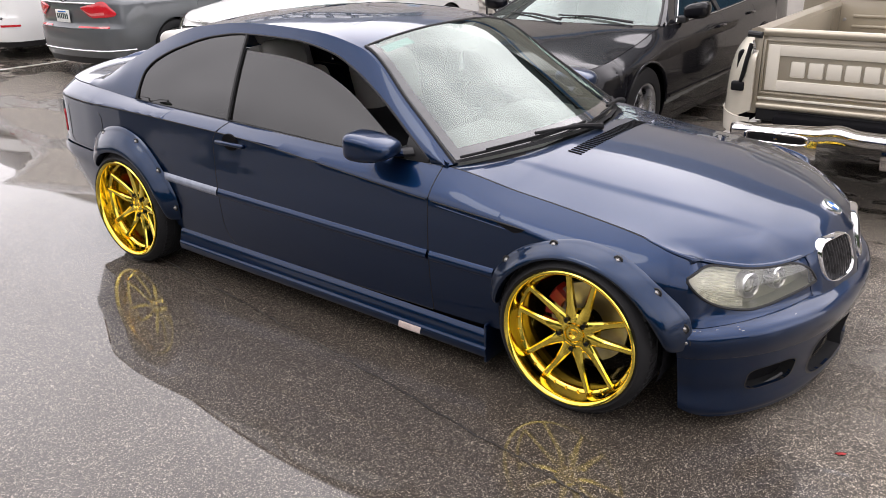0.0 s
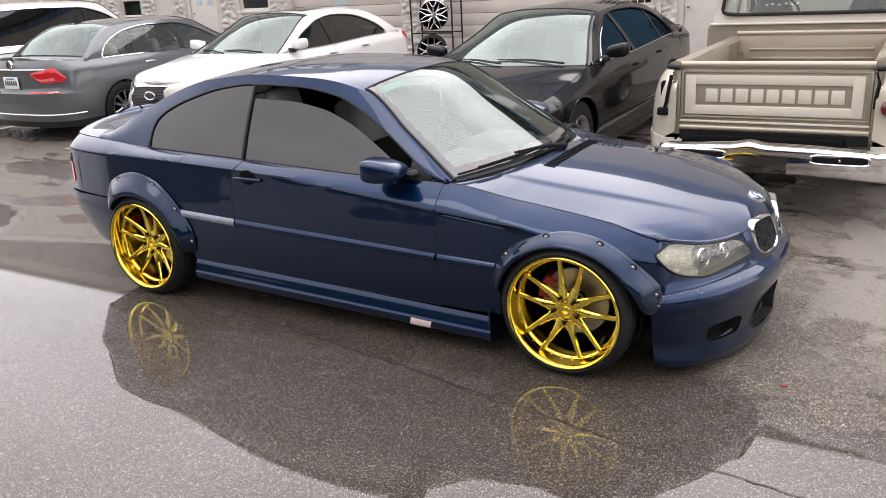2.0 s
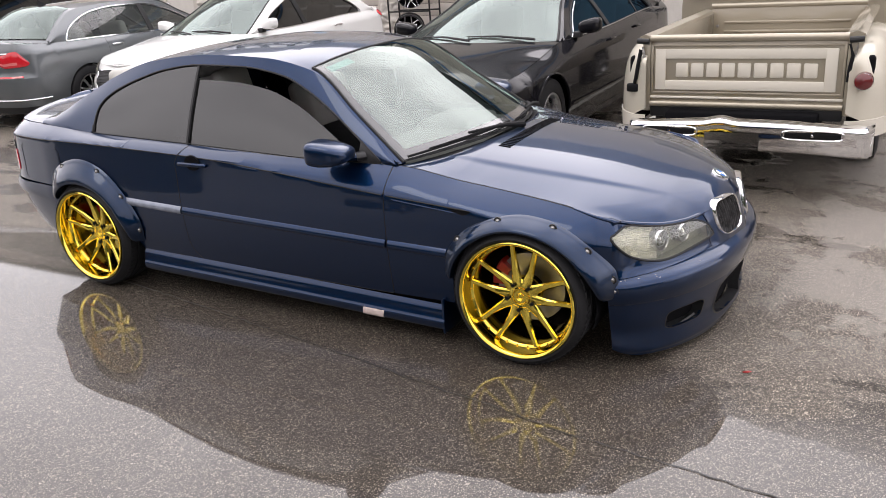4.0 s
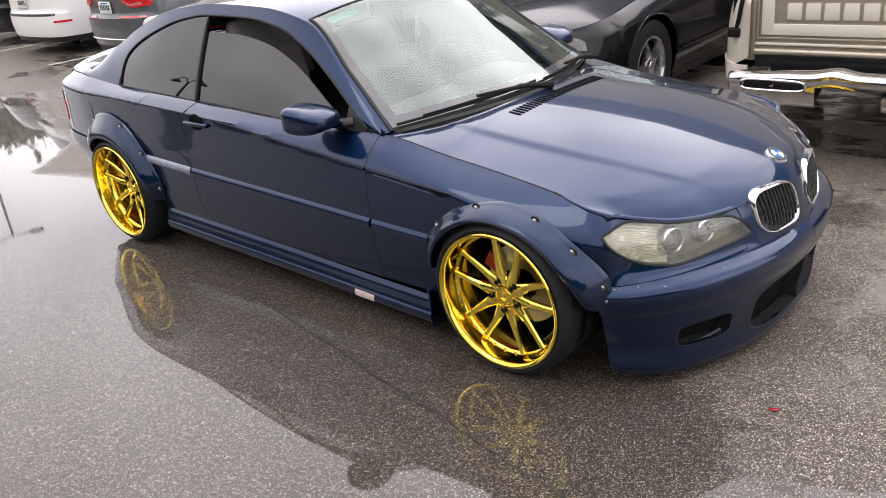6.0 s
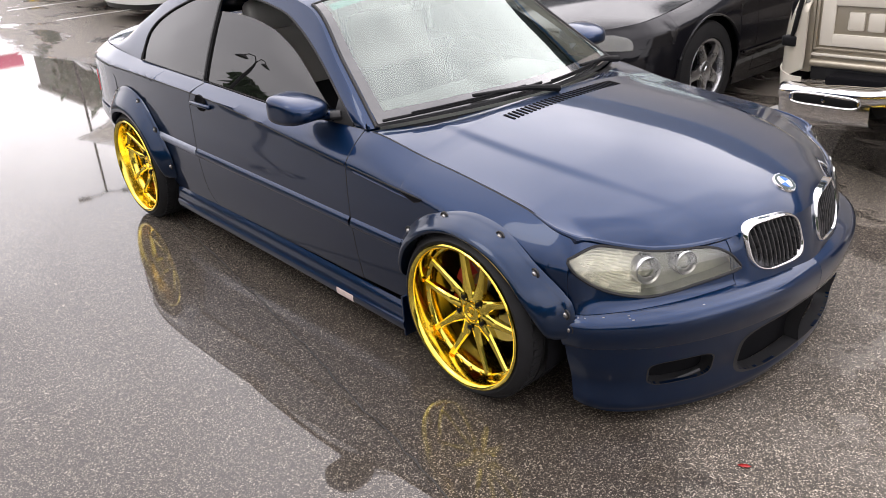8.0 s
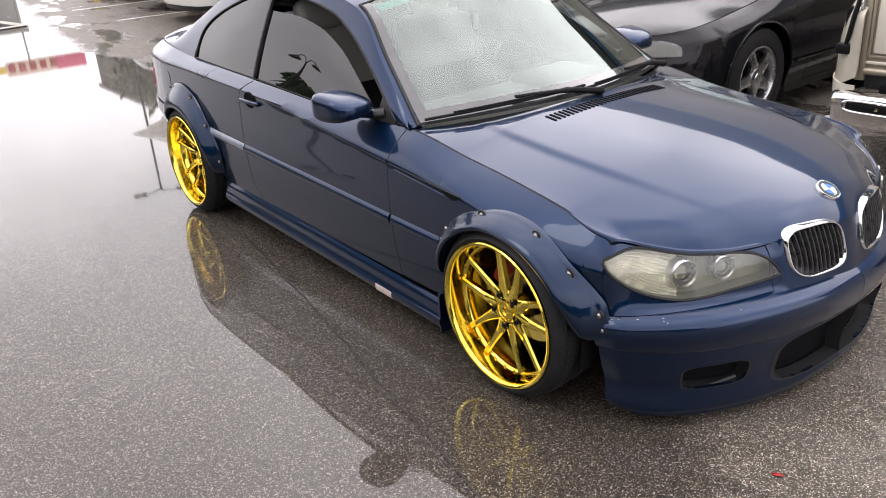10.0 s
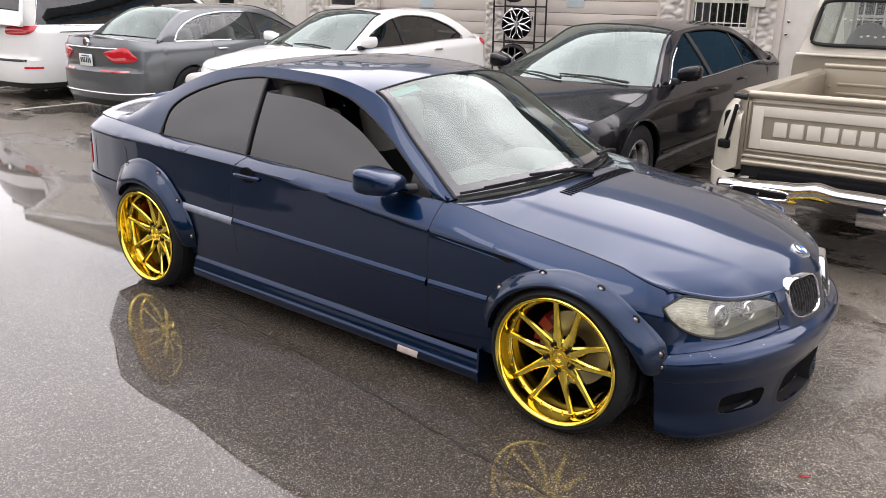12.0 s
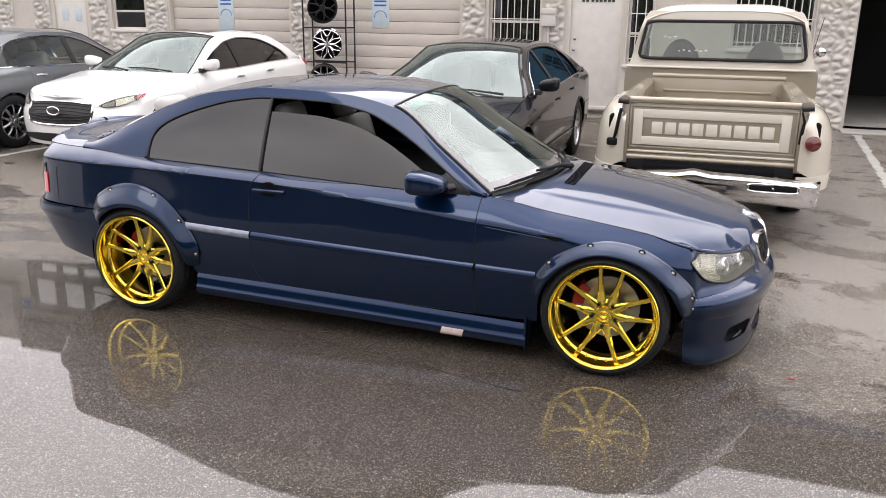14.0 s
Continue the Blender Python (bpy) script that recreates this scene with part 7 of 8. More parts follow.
# rear wings: bulbous closed pontoons with a wheel opening
def wing(q, foot=0.46, head=None, proud=0.0):
    y0, run = -0.045, 1.72

    def fn(u, v):
        y = y0 - proud + run * u
        k = min(1.0, (y - y0 + proud) / 0.46)
        cap = (1 - (1 - k) ** 2.1) ** (1 / 2.1)
        k2 = min(1.0, (y0 + run - y) / 0.5)
        lee = max(0.05, 1 - (1 - max(0.0, k2)) ** 2.4)
        top = head if head else (0.60 + 0.42 * lee + 0.015 * math.sin(math.pi * u))
        wide = 0.225 + 0.055 * math.sin(math.pi * min(1, u * 1.3)) + proud
        z0 = foot
        d = abs(y - 1.12)
        if d < 0.42 and not head:
            z0 = max(z0, 0.36 + math.sqrt(0.42 ** 2 - d * d))
        a = v * math.pi * 0.5
        x = wide * max(0.0, math.cos(a)) ** 0.52
        if head:
            x = wide * (1 - 0.03 * (1 - v))
        z = z0 + (top - z0) * (v if head else max(0.0, math.sin(a)) ** 0.62)
        zc = 0.74
        return Vector((q * (HW + 0.02 + x * cap), y, z if head else zc + (z - zc) * (0.55 + 0.45 * cap)))

    us = [0, 0.004, 0.010, 0.018, 0.028, 0.042, 0.06, 0.08] + (spread(0.1, 1, 44) if not head else spread(0.1, 0.27, 8))
    return grid_bm(fn, us, spread(0, 1, 22 if not head else 6), flip=q > 0)


for q in (-1, 1):
    thick(part("rear_wing", wing(q), MAT["pearl"], truck, "bulbous pale champagne rear wing"), 0.012)
    thick(part("wing_valance", wing(q, 0.42, 0.54, 0.012), CR, truck), 0.008)
    part("wing_backing", box_bm((min(q * 0.66, q * 0.80), 0.02, 0.50), (max(q * 0.66, q * 0.80), 0.40, 0.95), 0.03, 3), MAT["dark"], truck)
# lamps
bm = lathe_bm([(0.0005, -0.055), (0.03, -0.052), (0.052, -0.04), (0.058, -0.022), (0.058, 0.02)], 28, "y", (0.745, -0.04, 0.798))
part("tail_lamp", bm, MAT["maroon_lens"], truck, "round red tail lamp")
bm = bmesh.new()
add_box(bm, (-0.80, -0.05, 0.70), (-0.71, 0.0, 0.76), 0.014, 3)
tube_bm([(-0.70, -0.03, 1.0), (-0.715, -0.045, 0.90), (-0.73, -0.045, 0.80), (-0.75, -0.03, 0.74)], 0.014, 8, bm)
part("tail_lamp", bm, MAT["weathered_black"], truck, "black lamp on a bent bracket")
part("gate_chain", tube_bm([(0.645, -0.03, 1.03), (0.668, -0.045, 0.96), (0.660, -0.045, 0.88), (0.652, -0.035, 0.79)], [0.008, 0.011, 0.015, 0.012], 8), MAT["weathered_black"], truck)
# chrome bumper
# its middle is cut out under the top roll
def bump(u, v):
    x = -0.77 + 1.61 * u
    bend = -0.24 + 0.10 * abs(2 * u - 1) ** 4 + 0.13 * max(0.0, (abs(2 * u - 1) - 0.93) / 0.07) ** 2.2
    prof = curve1([(0.0, 0.09), (0.05, 0.035), (0.15, 0.012), (0.45, -0.002), (0.70, -0.006), (0.74, -0.014), (0.84, -0.018), (0.93, -0.008), (0.98, 0.02), (1.0, 0.07)])
    rise = 0.022 * math.exp(-((u - 0.42) / 0.05) ** 2)
    droop = abs(2 * u - 1) ** 2.5
    low, high = 0.335 - 0.045 * droop, 0.556 - 0.046 * droop
    return Vector((x, bend + prof(v), low + (high - low + rise) * v))


bm = grid_bm(bump, spread(0, 1, 64), spread(0, 1, 36), keep=lambda u, v: not (0.352 < u < 0.580 and v < 0.62))
bumper = part("rear_bumper", bm, MAT["chrome"], truck, "wrap-round chrome rear bumper")
thick(bumper, 0.006)
for q in (-1, 1):
    bm = bmesh.new()
    add_box(bm, (q * 0.46 + 0.03 - 0.17, -0.252, 0.452), (q * 0.46 + 0.03 + 0.17, -0.236, 0.498), 0.012, 3)
    part("step_plate", bm, MAT["weathered_black"], bumper)
    loop = [Vector((q * 0.46 + 0.03 + 0.185 * math.copysign(abs(math.cos(a)) ** 0.4, math.cos(a)), -0.252, 0.475 + 0.031 * math.copysign(abs(math.sin(a)) ** 0.6, math.sin(a)))) for a in spread(0, math.tau, 40)[:-1]]
    part("step_frame", tube_bm(loop, 0.007, 6, closed=True), MAT["chrome"], bumper)
    part("bumper_bolt", lathe_bm([(0.012, -0.262), (0.010, -0.268), (0.0005, -0.27)], 12, "y", (q * 0.46 + 0.03, 0.005, 0.475)), MAT["chrome"], bumper)
part("chassis", box_bm((-0.5, -0.12, 0.44), (0.5, 4.2, 0.58), 0.02), MAT["dark"], truck)
part("gate_sill", box_bm((-HW, 0.0, 0.52), (HW, 0.06, 0.60), 0.006), MAT["plastic"], truck)
# cab
def cab_x(z):
    return curve1([(0.55, 0.90), (1.0, 0.935), (1.17, 0.93), (1.22, 0.895), (1.35, 0.865), (1.65, 0.785), (1.78, 0.70), (1.83, 0.50)])(z)


for q in (-1, 1):
    lower = grid_bm(lambda y, z: Vector((q * cab_x(z), y, z)), spread(2.16, 3.55, 10), [0.50, 0.7, 0.9, 1.05, 1.13, 1.18, 1.20], flip=q < 0)
    thick(part("cab_door", lower, CH, truck), 0.02)
    upper = grid_bm(lambda y, z: Vector((q * cab_x(z), y + (z - 1.2) * (0.0 if y < 3 else -0.75), z)), [2.16, 2.26, 2.34], [1.20, 1.28, 1.4, 1.55, 1.68], flip=q < 0)
    thick(part("cab_pillar", upper, CR, truck), 0.03)
    ob = part("door_glass", grid_bm(lambda y, z: Vector((q * (cab_x(z) - 0.015), y, z)), [2.34, 2.8, 3.2], [1.20, 1.4, 1.66]), MAT["clear_green"], truck)
    ob.visible_shadow = False
    bm = tube_bm([(q * cab_x(1.2), 3.38, 1.22), (q * cab_x(1.68), 3.05, 1.68)], 0.03, 8)
    part("screen_pillar", bm, CR, truck)
# back of the cab with its wide window
WX, WZ0, WZ1 = 0.74, 1.295, 1.655


def back(u, v):
    z = 0.60 + (1.76 - 0.60) * v
    x = cab_x(z) * (2 * u - 1)
    return Vector((x, 2.12 + 0.03 * (abs(2 * u - 1) ** 6) + max(0, z - 1.2) * 0.10, z))


bm = grid_bm(back, spread(0, 1, 56), spread(0, 1, 58), keep=lambda u, v: not (abs(cab_x(0.6 + 1.16 * v) * (2 * u - 1)) < WX + 0.03 * (1.655 - (0.6 + 1.16 * v)) / 0.36 and WZ0 < 0.6 + 1.16 * v < WZ1))
for f in bm.faces:
    f.material_index = 1 if f.calc_center_median().z > 1.20 else 0
backwall = part("cab_back", clean(bm), CH, truck)
backwall.data.materials.append(CR)
thick(backwall, 0.02)
part("cab_bead", tube_bm([(x, 2.105, 1.205) for x in (-0.90, 0.90)], 0.012, 8), CR, truck)


def win_loop(g):
    pts = []
    for k in range(96):
        a = k * math.tau / 96
        c, s = math.cos(a), math.sin(a)
        r = (abs(c) ** 13 + abs(s) ** 13) ** (-1 / 13)
        z = (WZ0 + WZ1) / 2 + (WZ1 - WZ0) / 2 * r * s * g
        pts.append(Vector((WX * r * c * (g * 0.5 + 0.5) * (1.03 - 0.055 * s), 2.105 + (z - 1.2) * 0.10, z)))
    return pts


part("window_rubber", tube_bm(win_loop(1.03), 0.016, 8, closed=True), MAT["rubber"], truck)
bm = bmesh.new()
bm.faces.new([bm.verts.new(p + Vector((0, 0.006, 0))) for p in win_loop(1.0)])
ob = part("back_window", bm, MAT["clear_green"], truck, "green-tinted rear window with faint chalk marks")
ob.visible_shadow = False
# chalk marks on the glass, kept as plain strokes
rng = random.Random(4)
for k in range(9):
    x, z = -0.56 + 0.05 * k + rng.uniform(-0.01, 0.01), 1.37 + (0.13 if k < 3 else 0.0) - 0.008 * (k % 2)
    part("chalk_stroke", box_bm((x, 2.118, z), (x + 0.022, 2.121, z + 0.014), 0.001), MAT["chalk"], ob)
# roof
def cab_roof(u, v):
    x = -1 + 2 * u
    y = 2.17 + 1.02 * v
    edge = (abs(x) ** 5) * 0.11 + (abs(2 * v - 1) ** 6) * 0.06
    return Vector((x * 0.765, y, 1.835 - edge - 0.012 * abs(2 * v - 1) ** 2))


thick(part("cab_roof", grid_bm(cab_roof, spread(0, 1, 36), spread(0, 1, 22)), CR, truck, "cream cab roof"), 0.02)
# front end, mostly hidden by the cab
bm = bmesh.new()
add_box(bm, (-0.70, 3.4, 0.95), (0.70, 4.75, 1.12), 0.06, 3)
part("bonnet", bm, CH, truck)
for q in (-1, 1):
    bm = bmesh.new()
    add_box(bm, (min(q * 0.62, q * 0.92), 3.56, 0.62), (max(q * 0.62, q * 0.92), 4.78, 1.02), 0.08, 3)
    part("front_wing", bm, CH, truck)
ob = part("windscreen", grid_bm(lambda u, v: Vector((-0.78 + 1.56 * u, 3.40 - 0.34 * v, 1.16 + 0.52 * v)), spread(0, 1, 4), spread(0, 1, 4)), MAT["clear_green"], truck)
ob.visible_shadow = False
part("cab_floor", box_bm((-0.8, 2.15, 0.55), (0.8, 3.5, 0.62), 0.01), MAT["plastic"], truck)
part("dashboard", box_bm((-0.8, 3.2, 0.85), (0.8, 3.45, 1.14), 0.03), MAT["plastic"], truck)
for x in (-0.40, 0.44):
    bm = bmesh.new()
    bmesh.ops.create_uvsphere(bm, u_segments=20, v_segments=12, radius=1)
    for v in bm.verts:
        c = v.co
        v.co = Vector((x + 0.20 * c.x, 2.42 + 0.08 * c.y, 1.12 + 0.36 * (abs(c.z) ** 0.8) * (1 if c.z > 0 else -1)))
    part("seat", bm, MAT["dash"], truck, "grey bucket seat")
bm = tube_bm([Vector((-0.42 + 0.19 * math.cos(k * math.tau / 24), 2.98 + 0.06 * math.sin(k * math.tau / 24), 1.22 + 0.17 * math.sin(k * math.tau / 24))) for k in range(24)], 0.012, 6, closed=True)
part("steering_wheel", bm, MAT["plastic"], truck)
bm = lathe_bm([(0.0005, -0.006), (0.042, -0.004), (0.048, 0.0), (0.045, 0.03), (0.025, 0.05), (0.0005, 0.055)], 24, "y", (0.985, 2.70, 1.36))
mir = part("round_mirror", bm, MAT["chrome"], truck)
part("mirror_stay", tube_bm([(0.89, 2.75, 1.27), (0.98, 2.73, 1.35)], 0.008, 6), MAT["chrome"], mir)
part("aerial", tube_bm([(0.93, 3.5, 1.05), (1.03, 3.3, 1.70)], 0.004, 6), MAT["plastic"], truck)
for y in (1.22, 4.05):
    for q in (-1, 1):
        w = multi_spoke(truck, 0, 0.36, 0.34, 0.20, 0.84, 5, MAT["alloy"], q, 0.2, 0.035)
        w.matrix_basis = Matrix.Translation((0, y, 0.34)) @ Matrix.Rotation(math.pi / 2 if q < 0 else -math.pi / 2, 4, "Z")


# ---------------------------------------------------------------- ground
bm = grid_bm(lambda u, v: Vector((u, v, 0)), [-900, -60, -20, 0, 20, 60, 900], [-900, -60, -20, 0, 20, 60, 900])
tagged(finish("ground", bm, MAT["asphalt"]), "wet dark tarmac car park with a broad still puddle", "ground", kind="structure")


def ribbon(name, pts, width, material, z=0.004, jag=0.0, seed=1):
    """A flat strip on the ground along points."""
    rnd = random.Random(seed)
    dense = []
    for a, b in zip(pts, pts[1:]):
        n = max(2, int((Vector(b) - Vector(a)).length / 0.05))
        dense += [Vector(a).lerp(Vector(b), k / n) for k in range(n)]
    dense.append(Vector(pts[-1]))
    bm = bmesh.new()
    rows = []
    for i, p in enumerate(dense):
        d = (dense[min(i + 1, len(dense) - 1)] - dense[max(i - 1, 0)]).normalized()
        nrm = Vector((-d.y, d.x))
        j = rnd.uniform(-jag, jag)
        w = width * (1 + rnd.uniform(-0.45, 0.45) * (jag > 0))
        rows.append([bm.verts.new((p.x + nrm.x * (j + q * w / 2), p.y + nrm.y * (j + q * w / 2), z)) for q in (-1, 1)])
    for a, b in zip(rows, rows[1:]):
        bm.faces.new((a[0], b[0], b[1], a[1]))
    bm.normal_update()
    for f in bm.faces:
        if f.normal.z < 0:
            f.normal_flip()
    return tagged(finish(name, bm, material, smooth=False), kind="structure")


MAT["seam"] = simple("wet_seam", (0.012, 0.011, 0.010), 0.5, 0, 0.3, 30, 0.4)
ob = ribbon("tarmac_seam", [(-0.5, -0.74), (0.39, -0.86), (1.25, -1.00), (1.93, -1.11), (2.37, -1.20), (2.76, -1.26), (3.1, -1.33), (3.7, -1.40), (4.6, -1.52)], 0.0065, MAT["seam"], 0.003, 0.008, 3)
tagged(ob, "dark open seam across the wet tarmac", "crack")
for x, y0, y1 in ((-2.0, 2.2, 7.6), (-5.0, 2.2, 7.6), (-7.62, 2.1, 7.6), (-10.4, 2.0, 7.6), (-13.2, 2.0, 7.6), (1.78, 2.4, 7.6), (4.85, 3.2, 8.9)):
    ob = ribbon("parking_line", [(x + 0.05 * (y0 - 3), y0), (x + 0.05 * (y1 - 3), y1)], 0.10, MAT["line"], 0.004, 0.004, int(x * 10))
    tagged(ob, "worn white parking bay line on tarmac", "road marking")
# drain grate let into the ground
grate = thing("drain_grate", "rusty slotted drain grate in a concrete surround", "drain", at=pose(-12.2, 0.35, 0, 0, 0, 8))
part("surround", frame_bm(-0.75, 0.75, -0.35, 0.35, 0.22, 0.16, 0, 0.012, 0.004), MAT["concrete"], grate).matrix_basis = pose(0, 0, 0.012, 90, 0, 0)
for k in range(13):
    part("slot_bar", box_bm((-0.5 + k * 0.08, -0.18, 0.004), (-0.46 + k * 0.08, 0.18, 0.016), 0.003), MAT["interior_dark"], grate)
part("pit", box_bm((-0.53, -0.19, 0.002), (0.53, 0.19, 0.006), 0.001), MAT["dark"], grate)
leaf = finish("fallen_leaf", extrude_outline([(0, 0), (0.012, 0.007), (0.028, 0.006), (0.04, 0), (0.028, -0.008), (0.012, -0.007)], 0.002, m=pose(3.62, -0.62, 0.005, 90, 0, 30)), MAT["red_caliper"])
tagged(leaf, "small red fallen leaf on wet tarmac", "leaf")

# ---------------------------------------------------------------- the workshop building
WALL_Y, ROOF_Z = 9.5, 5.9
X0, X1 = -23.6, 16.0
# wall, with its openings left out: (x0, x1, z0, z1)
OPEN = [(-12.5, -11.8, 1.25, 2.3), (-10.27, -9.36, 0.12, 2.2), (-8.75, -7.95, 1.30, 2.3), (-7.35, -4.70, 0.05, 2.6), (-4.22, -1.33, 0.05, 2.6), (-0.80, 0.13, 1.15, 2.3), (0.58, 1.52, 0.14, 2.2), (1.58, 2.0, 0.9, 2.3), (3.2, 4.42, 1.2, 2.3), (5.02, 8.2, 0.03, 3.0)]
bm = bmesh.new()
xs = sorted({X0, X1} | {v for o in OPEN for v in o[:2]})
for a, b in zip(xs, xs[1:]):
    mid = (a + b) / 2
    cuts = sorted((o[2], o[3]) for o in OPEN if o[0] < mid < o[1])
    z = 0.0
    for c0, c1 in cuts:
        add_box(bm, (a, WALL_Y, z), (b, WALL_Y + 0.25, c0))
        z = c1
    add_box(bm, (a, WALL_Y, z), (b, WALL_Y + 0.25, ROOF_Z))
tagged(finish("wall_front", bm, MAT["stucco"], smooth=False), "cream painted workshop wall with openings", "wall", kind="structure")
bm = bmesh.new()
add_box(bm, (X0, WALL_Y + 0.25, 0), (X0 + 0.25, WALL_Y + 12, ROOF_Z))
tagged(finish("wall_side", bm, MAT["stucco"], smooth=False), "cream side wall of the workshop", "wall", kind="structure")
bm = box_bm((X0, WALL_Y, ROOF_Z), (X1, WALL_Y + 12, ROOF_Z + 0.2), 0.02)
tagged(finish("roof", bm, MAT["concrete"]), "flat workshop roof slab", "roof", kind="structure")
MAT["banner_orange"] = simple("sign_orange", (0.75, 0.22, 0.05), 0.5, 0, 0.2, 2)
MAT["band_blue"] = simple("blue_band", (0.05, 0.17, 0.36), 0.5, 0, 0.1, 3)
MAT["fascia_dark"] = simple("dark_fascia", (0.050, 0.068, 0.070), 0.6, 0, 0.35, 1.5)
MAT["sign_green"] = simple("dark_sign", (0.035, 0.05, 0.04), 0.4, 0, 0.2, 3)
bm = box_bm((X0 - 0.03, WALL_Y - 0.04, 4.95), (X1, WALL_Y - 0.004, 5.25), 0.01)
tagged(finish("trim", bm, MAT["band_blue"]), "blue painted band under the roof edge", "trim", kind="structure")
sign = thing("shop_sign", "dark shop sign board with pale letters", "sign", at=pose(0, WALL_Y - 0.10, 0))
part("board", box_bm((-11.8, -0.03, 3.75), (-5.5, 0.05, 5.2), 0.02), MAT["sign_green"], sign)
for k in range(7):
    part("letter_bar", box_bm((-11.5 + k * 0.80, -0.06, 4.35), (-11.5 + k * 0.80 + 0.5, -0.03, 4.95), 0.02), MAT["sticker_white"], sign)
for k in range(9):
    part("letter_bar", box_bm((-11.3 + k * 0.6, -0.06, 3.95), (-11.3 + k * 0.6 + 0.4, -0.03, 4.12), 0.01), MAT["sticker_white"], sign)


# far end of the building: grey roof edge and a red panel under it
bm = box_bm((X0 - 0.10, WALL_Y - 0.30, 4.55), (-12.2, WALL_Y - 0.045, 5.45), 0.03)
tagged(finish("fascia", bm, MAT["concrete"]), "weathered grey roof edge of the workshop", "trim", kind="structure")
bm = box_bm((-12.15, WALL_Y - 0.28, 5.40), (X1, WALL_Y - 0.045, 6.12), 0.03)
tagged(finish("fascia", bm, MAT["fascia_dark"]), "dark blue-green roof edge along the workshop", "trim", kind="structure")
red_sign = thing("red_sign", "plain red sign panel under the roof edge", "sign", at=pose(-21.4, WALL_Y - 0.06, 4.02))
part("panel", box_bm((-1.6, -0.05, -0.22), (1.6, 0.04, 0.22), 0.02), MAT["kerb_red"], red_sign)


# rough stone facings between the openings
def stone_face(x0, x1, z0, z1, seed):
    off = Vector((seed * 3.1, 0, seed * 1.7))
    nx, nz = max(4, int((x1 - x0) / 0.022)), int((z1 - z0) / 0.022)

    def fn(u, v):
        x, z = x0 + (x1 - x0) * u, z0 + (z1 - z0) * v
        p = Vector((x * 6.0, 0, z * 9.0)) + off
        d = noise.voronoi(p)[0]
        lump = min(0.060, 0.085 * (d[1] - d[0]) ** 0.6) + 0.020 * noise.fractal(p * 1.7, 1.0, 2.0, 3)
        edge = min(1.0, u * nx / 1.5, (1 - u) * nx / 1.5)
        return Vector((x, WALL_Y - 0.008 - max(0.0, lump) * max(0, edge), z))
    return grid_bm(fn, spread(0, 1, nx), spread(0, 1, nz))


for k, (a, b) in enumerate(((-16.0, -12.55), (-11.75, -11.3), (-10.75, -10.32), (-9.31, -8.85), (-7.90, -7.40), (-4.66, -4.26), (-1.29, -0.86), (0.18, 0.53), (4.44, 5.0))):
    bm = stone_face(a, b, 0.0, 3.0 if k else 2.6, k + 1)
    tagged(finish("trim", bm, MAT["stone"]), "rough painted stone facing on the wall", "wall", kind="structure")
for k, (a, b, z0, z1) in enumerate(((-12.5, -11.8, 0.0, 1.22), (-8.80, -7.92, 0.0, 1.25), (-0.84, 0.16, 0.0, 1.12))):
    tagged(finish("trim", stone_face(a, b, z0, z1, 20 + k), MAT["stone"]), "rough painted stone facing under a window", "wall", kind="structure")

# sectional doors
for k, (a, b) in enumerate(((-7.35, -4.70), (-4.22, -1.33))):
    gd = tagged(thing("garage_door", "cream sectional garage door, closed, with a pale notice", "garage door", "workshop doors", pose(0, WALL_Y + 0.10, 0)), kind="structure")
    for j in range(12):
        z = 0.05 + j * 0.212
        bm = box_bm((a, 0.0, z + 0.004), (b, 0.045, z + 0.208), 0.003)
        part("panel", bm, MAT["door_panel"], gd)
    # dark sheet: its colour gives the panel joints their shade
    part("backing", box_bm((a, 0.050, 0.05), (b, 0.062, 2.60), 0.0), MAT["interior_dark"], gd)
    cx = (a + b) / 2 - 0.10
    nt = part("notice", box_bm((cx - 0.17, -0.010, 1.35 if k == 0 else 1.42), (cx + 0.17, -0.003, 2.2), 0.002), MAT["notice"], gd, "pale blue printed notice")
    part("notice_arch", tube_bm([(cx + 0.12 * math.cos(t), -0.012, 1.60 + 0.12 * math.sin(t)) for t in spread(0, math.pi, 14)], 0.006, 5), MAT["badge_blue"], nt)
    for j in range(3):
        part("notice_bar", box_bm((cx - 0.12, -0.013, 1.80 + 0.07 * j), (cx + 0.12, -0.010, 1.83 + 0.07 * j), 0.001), MAT["badge_blue"], nt)

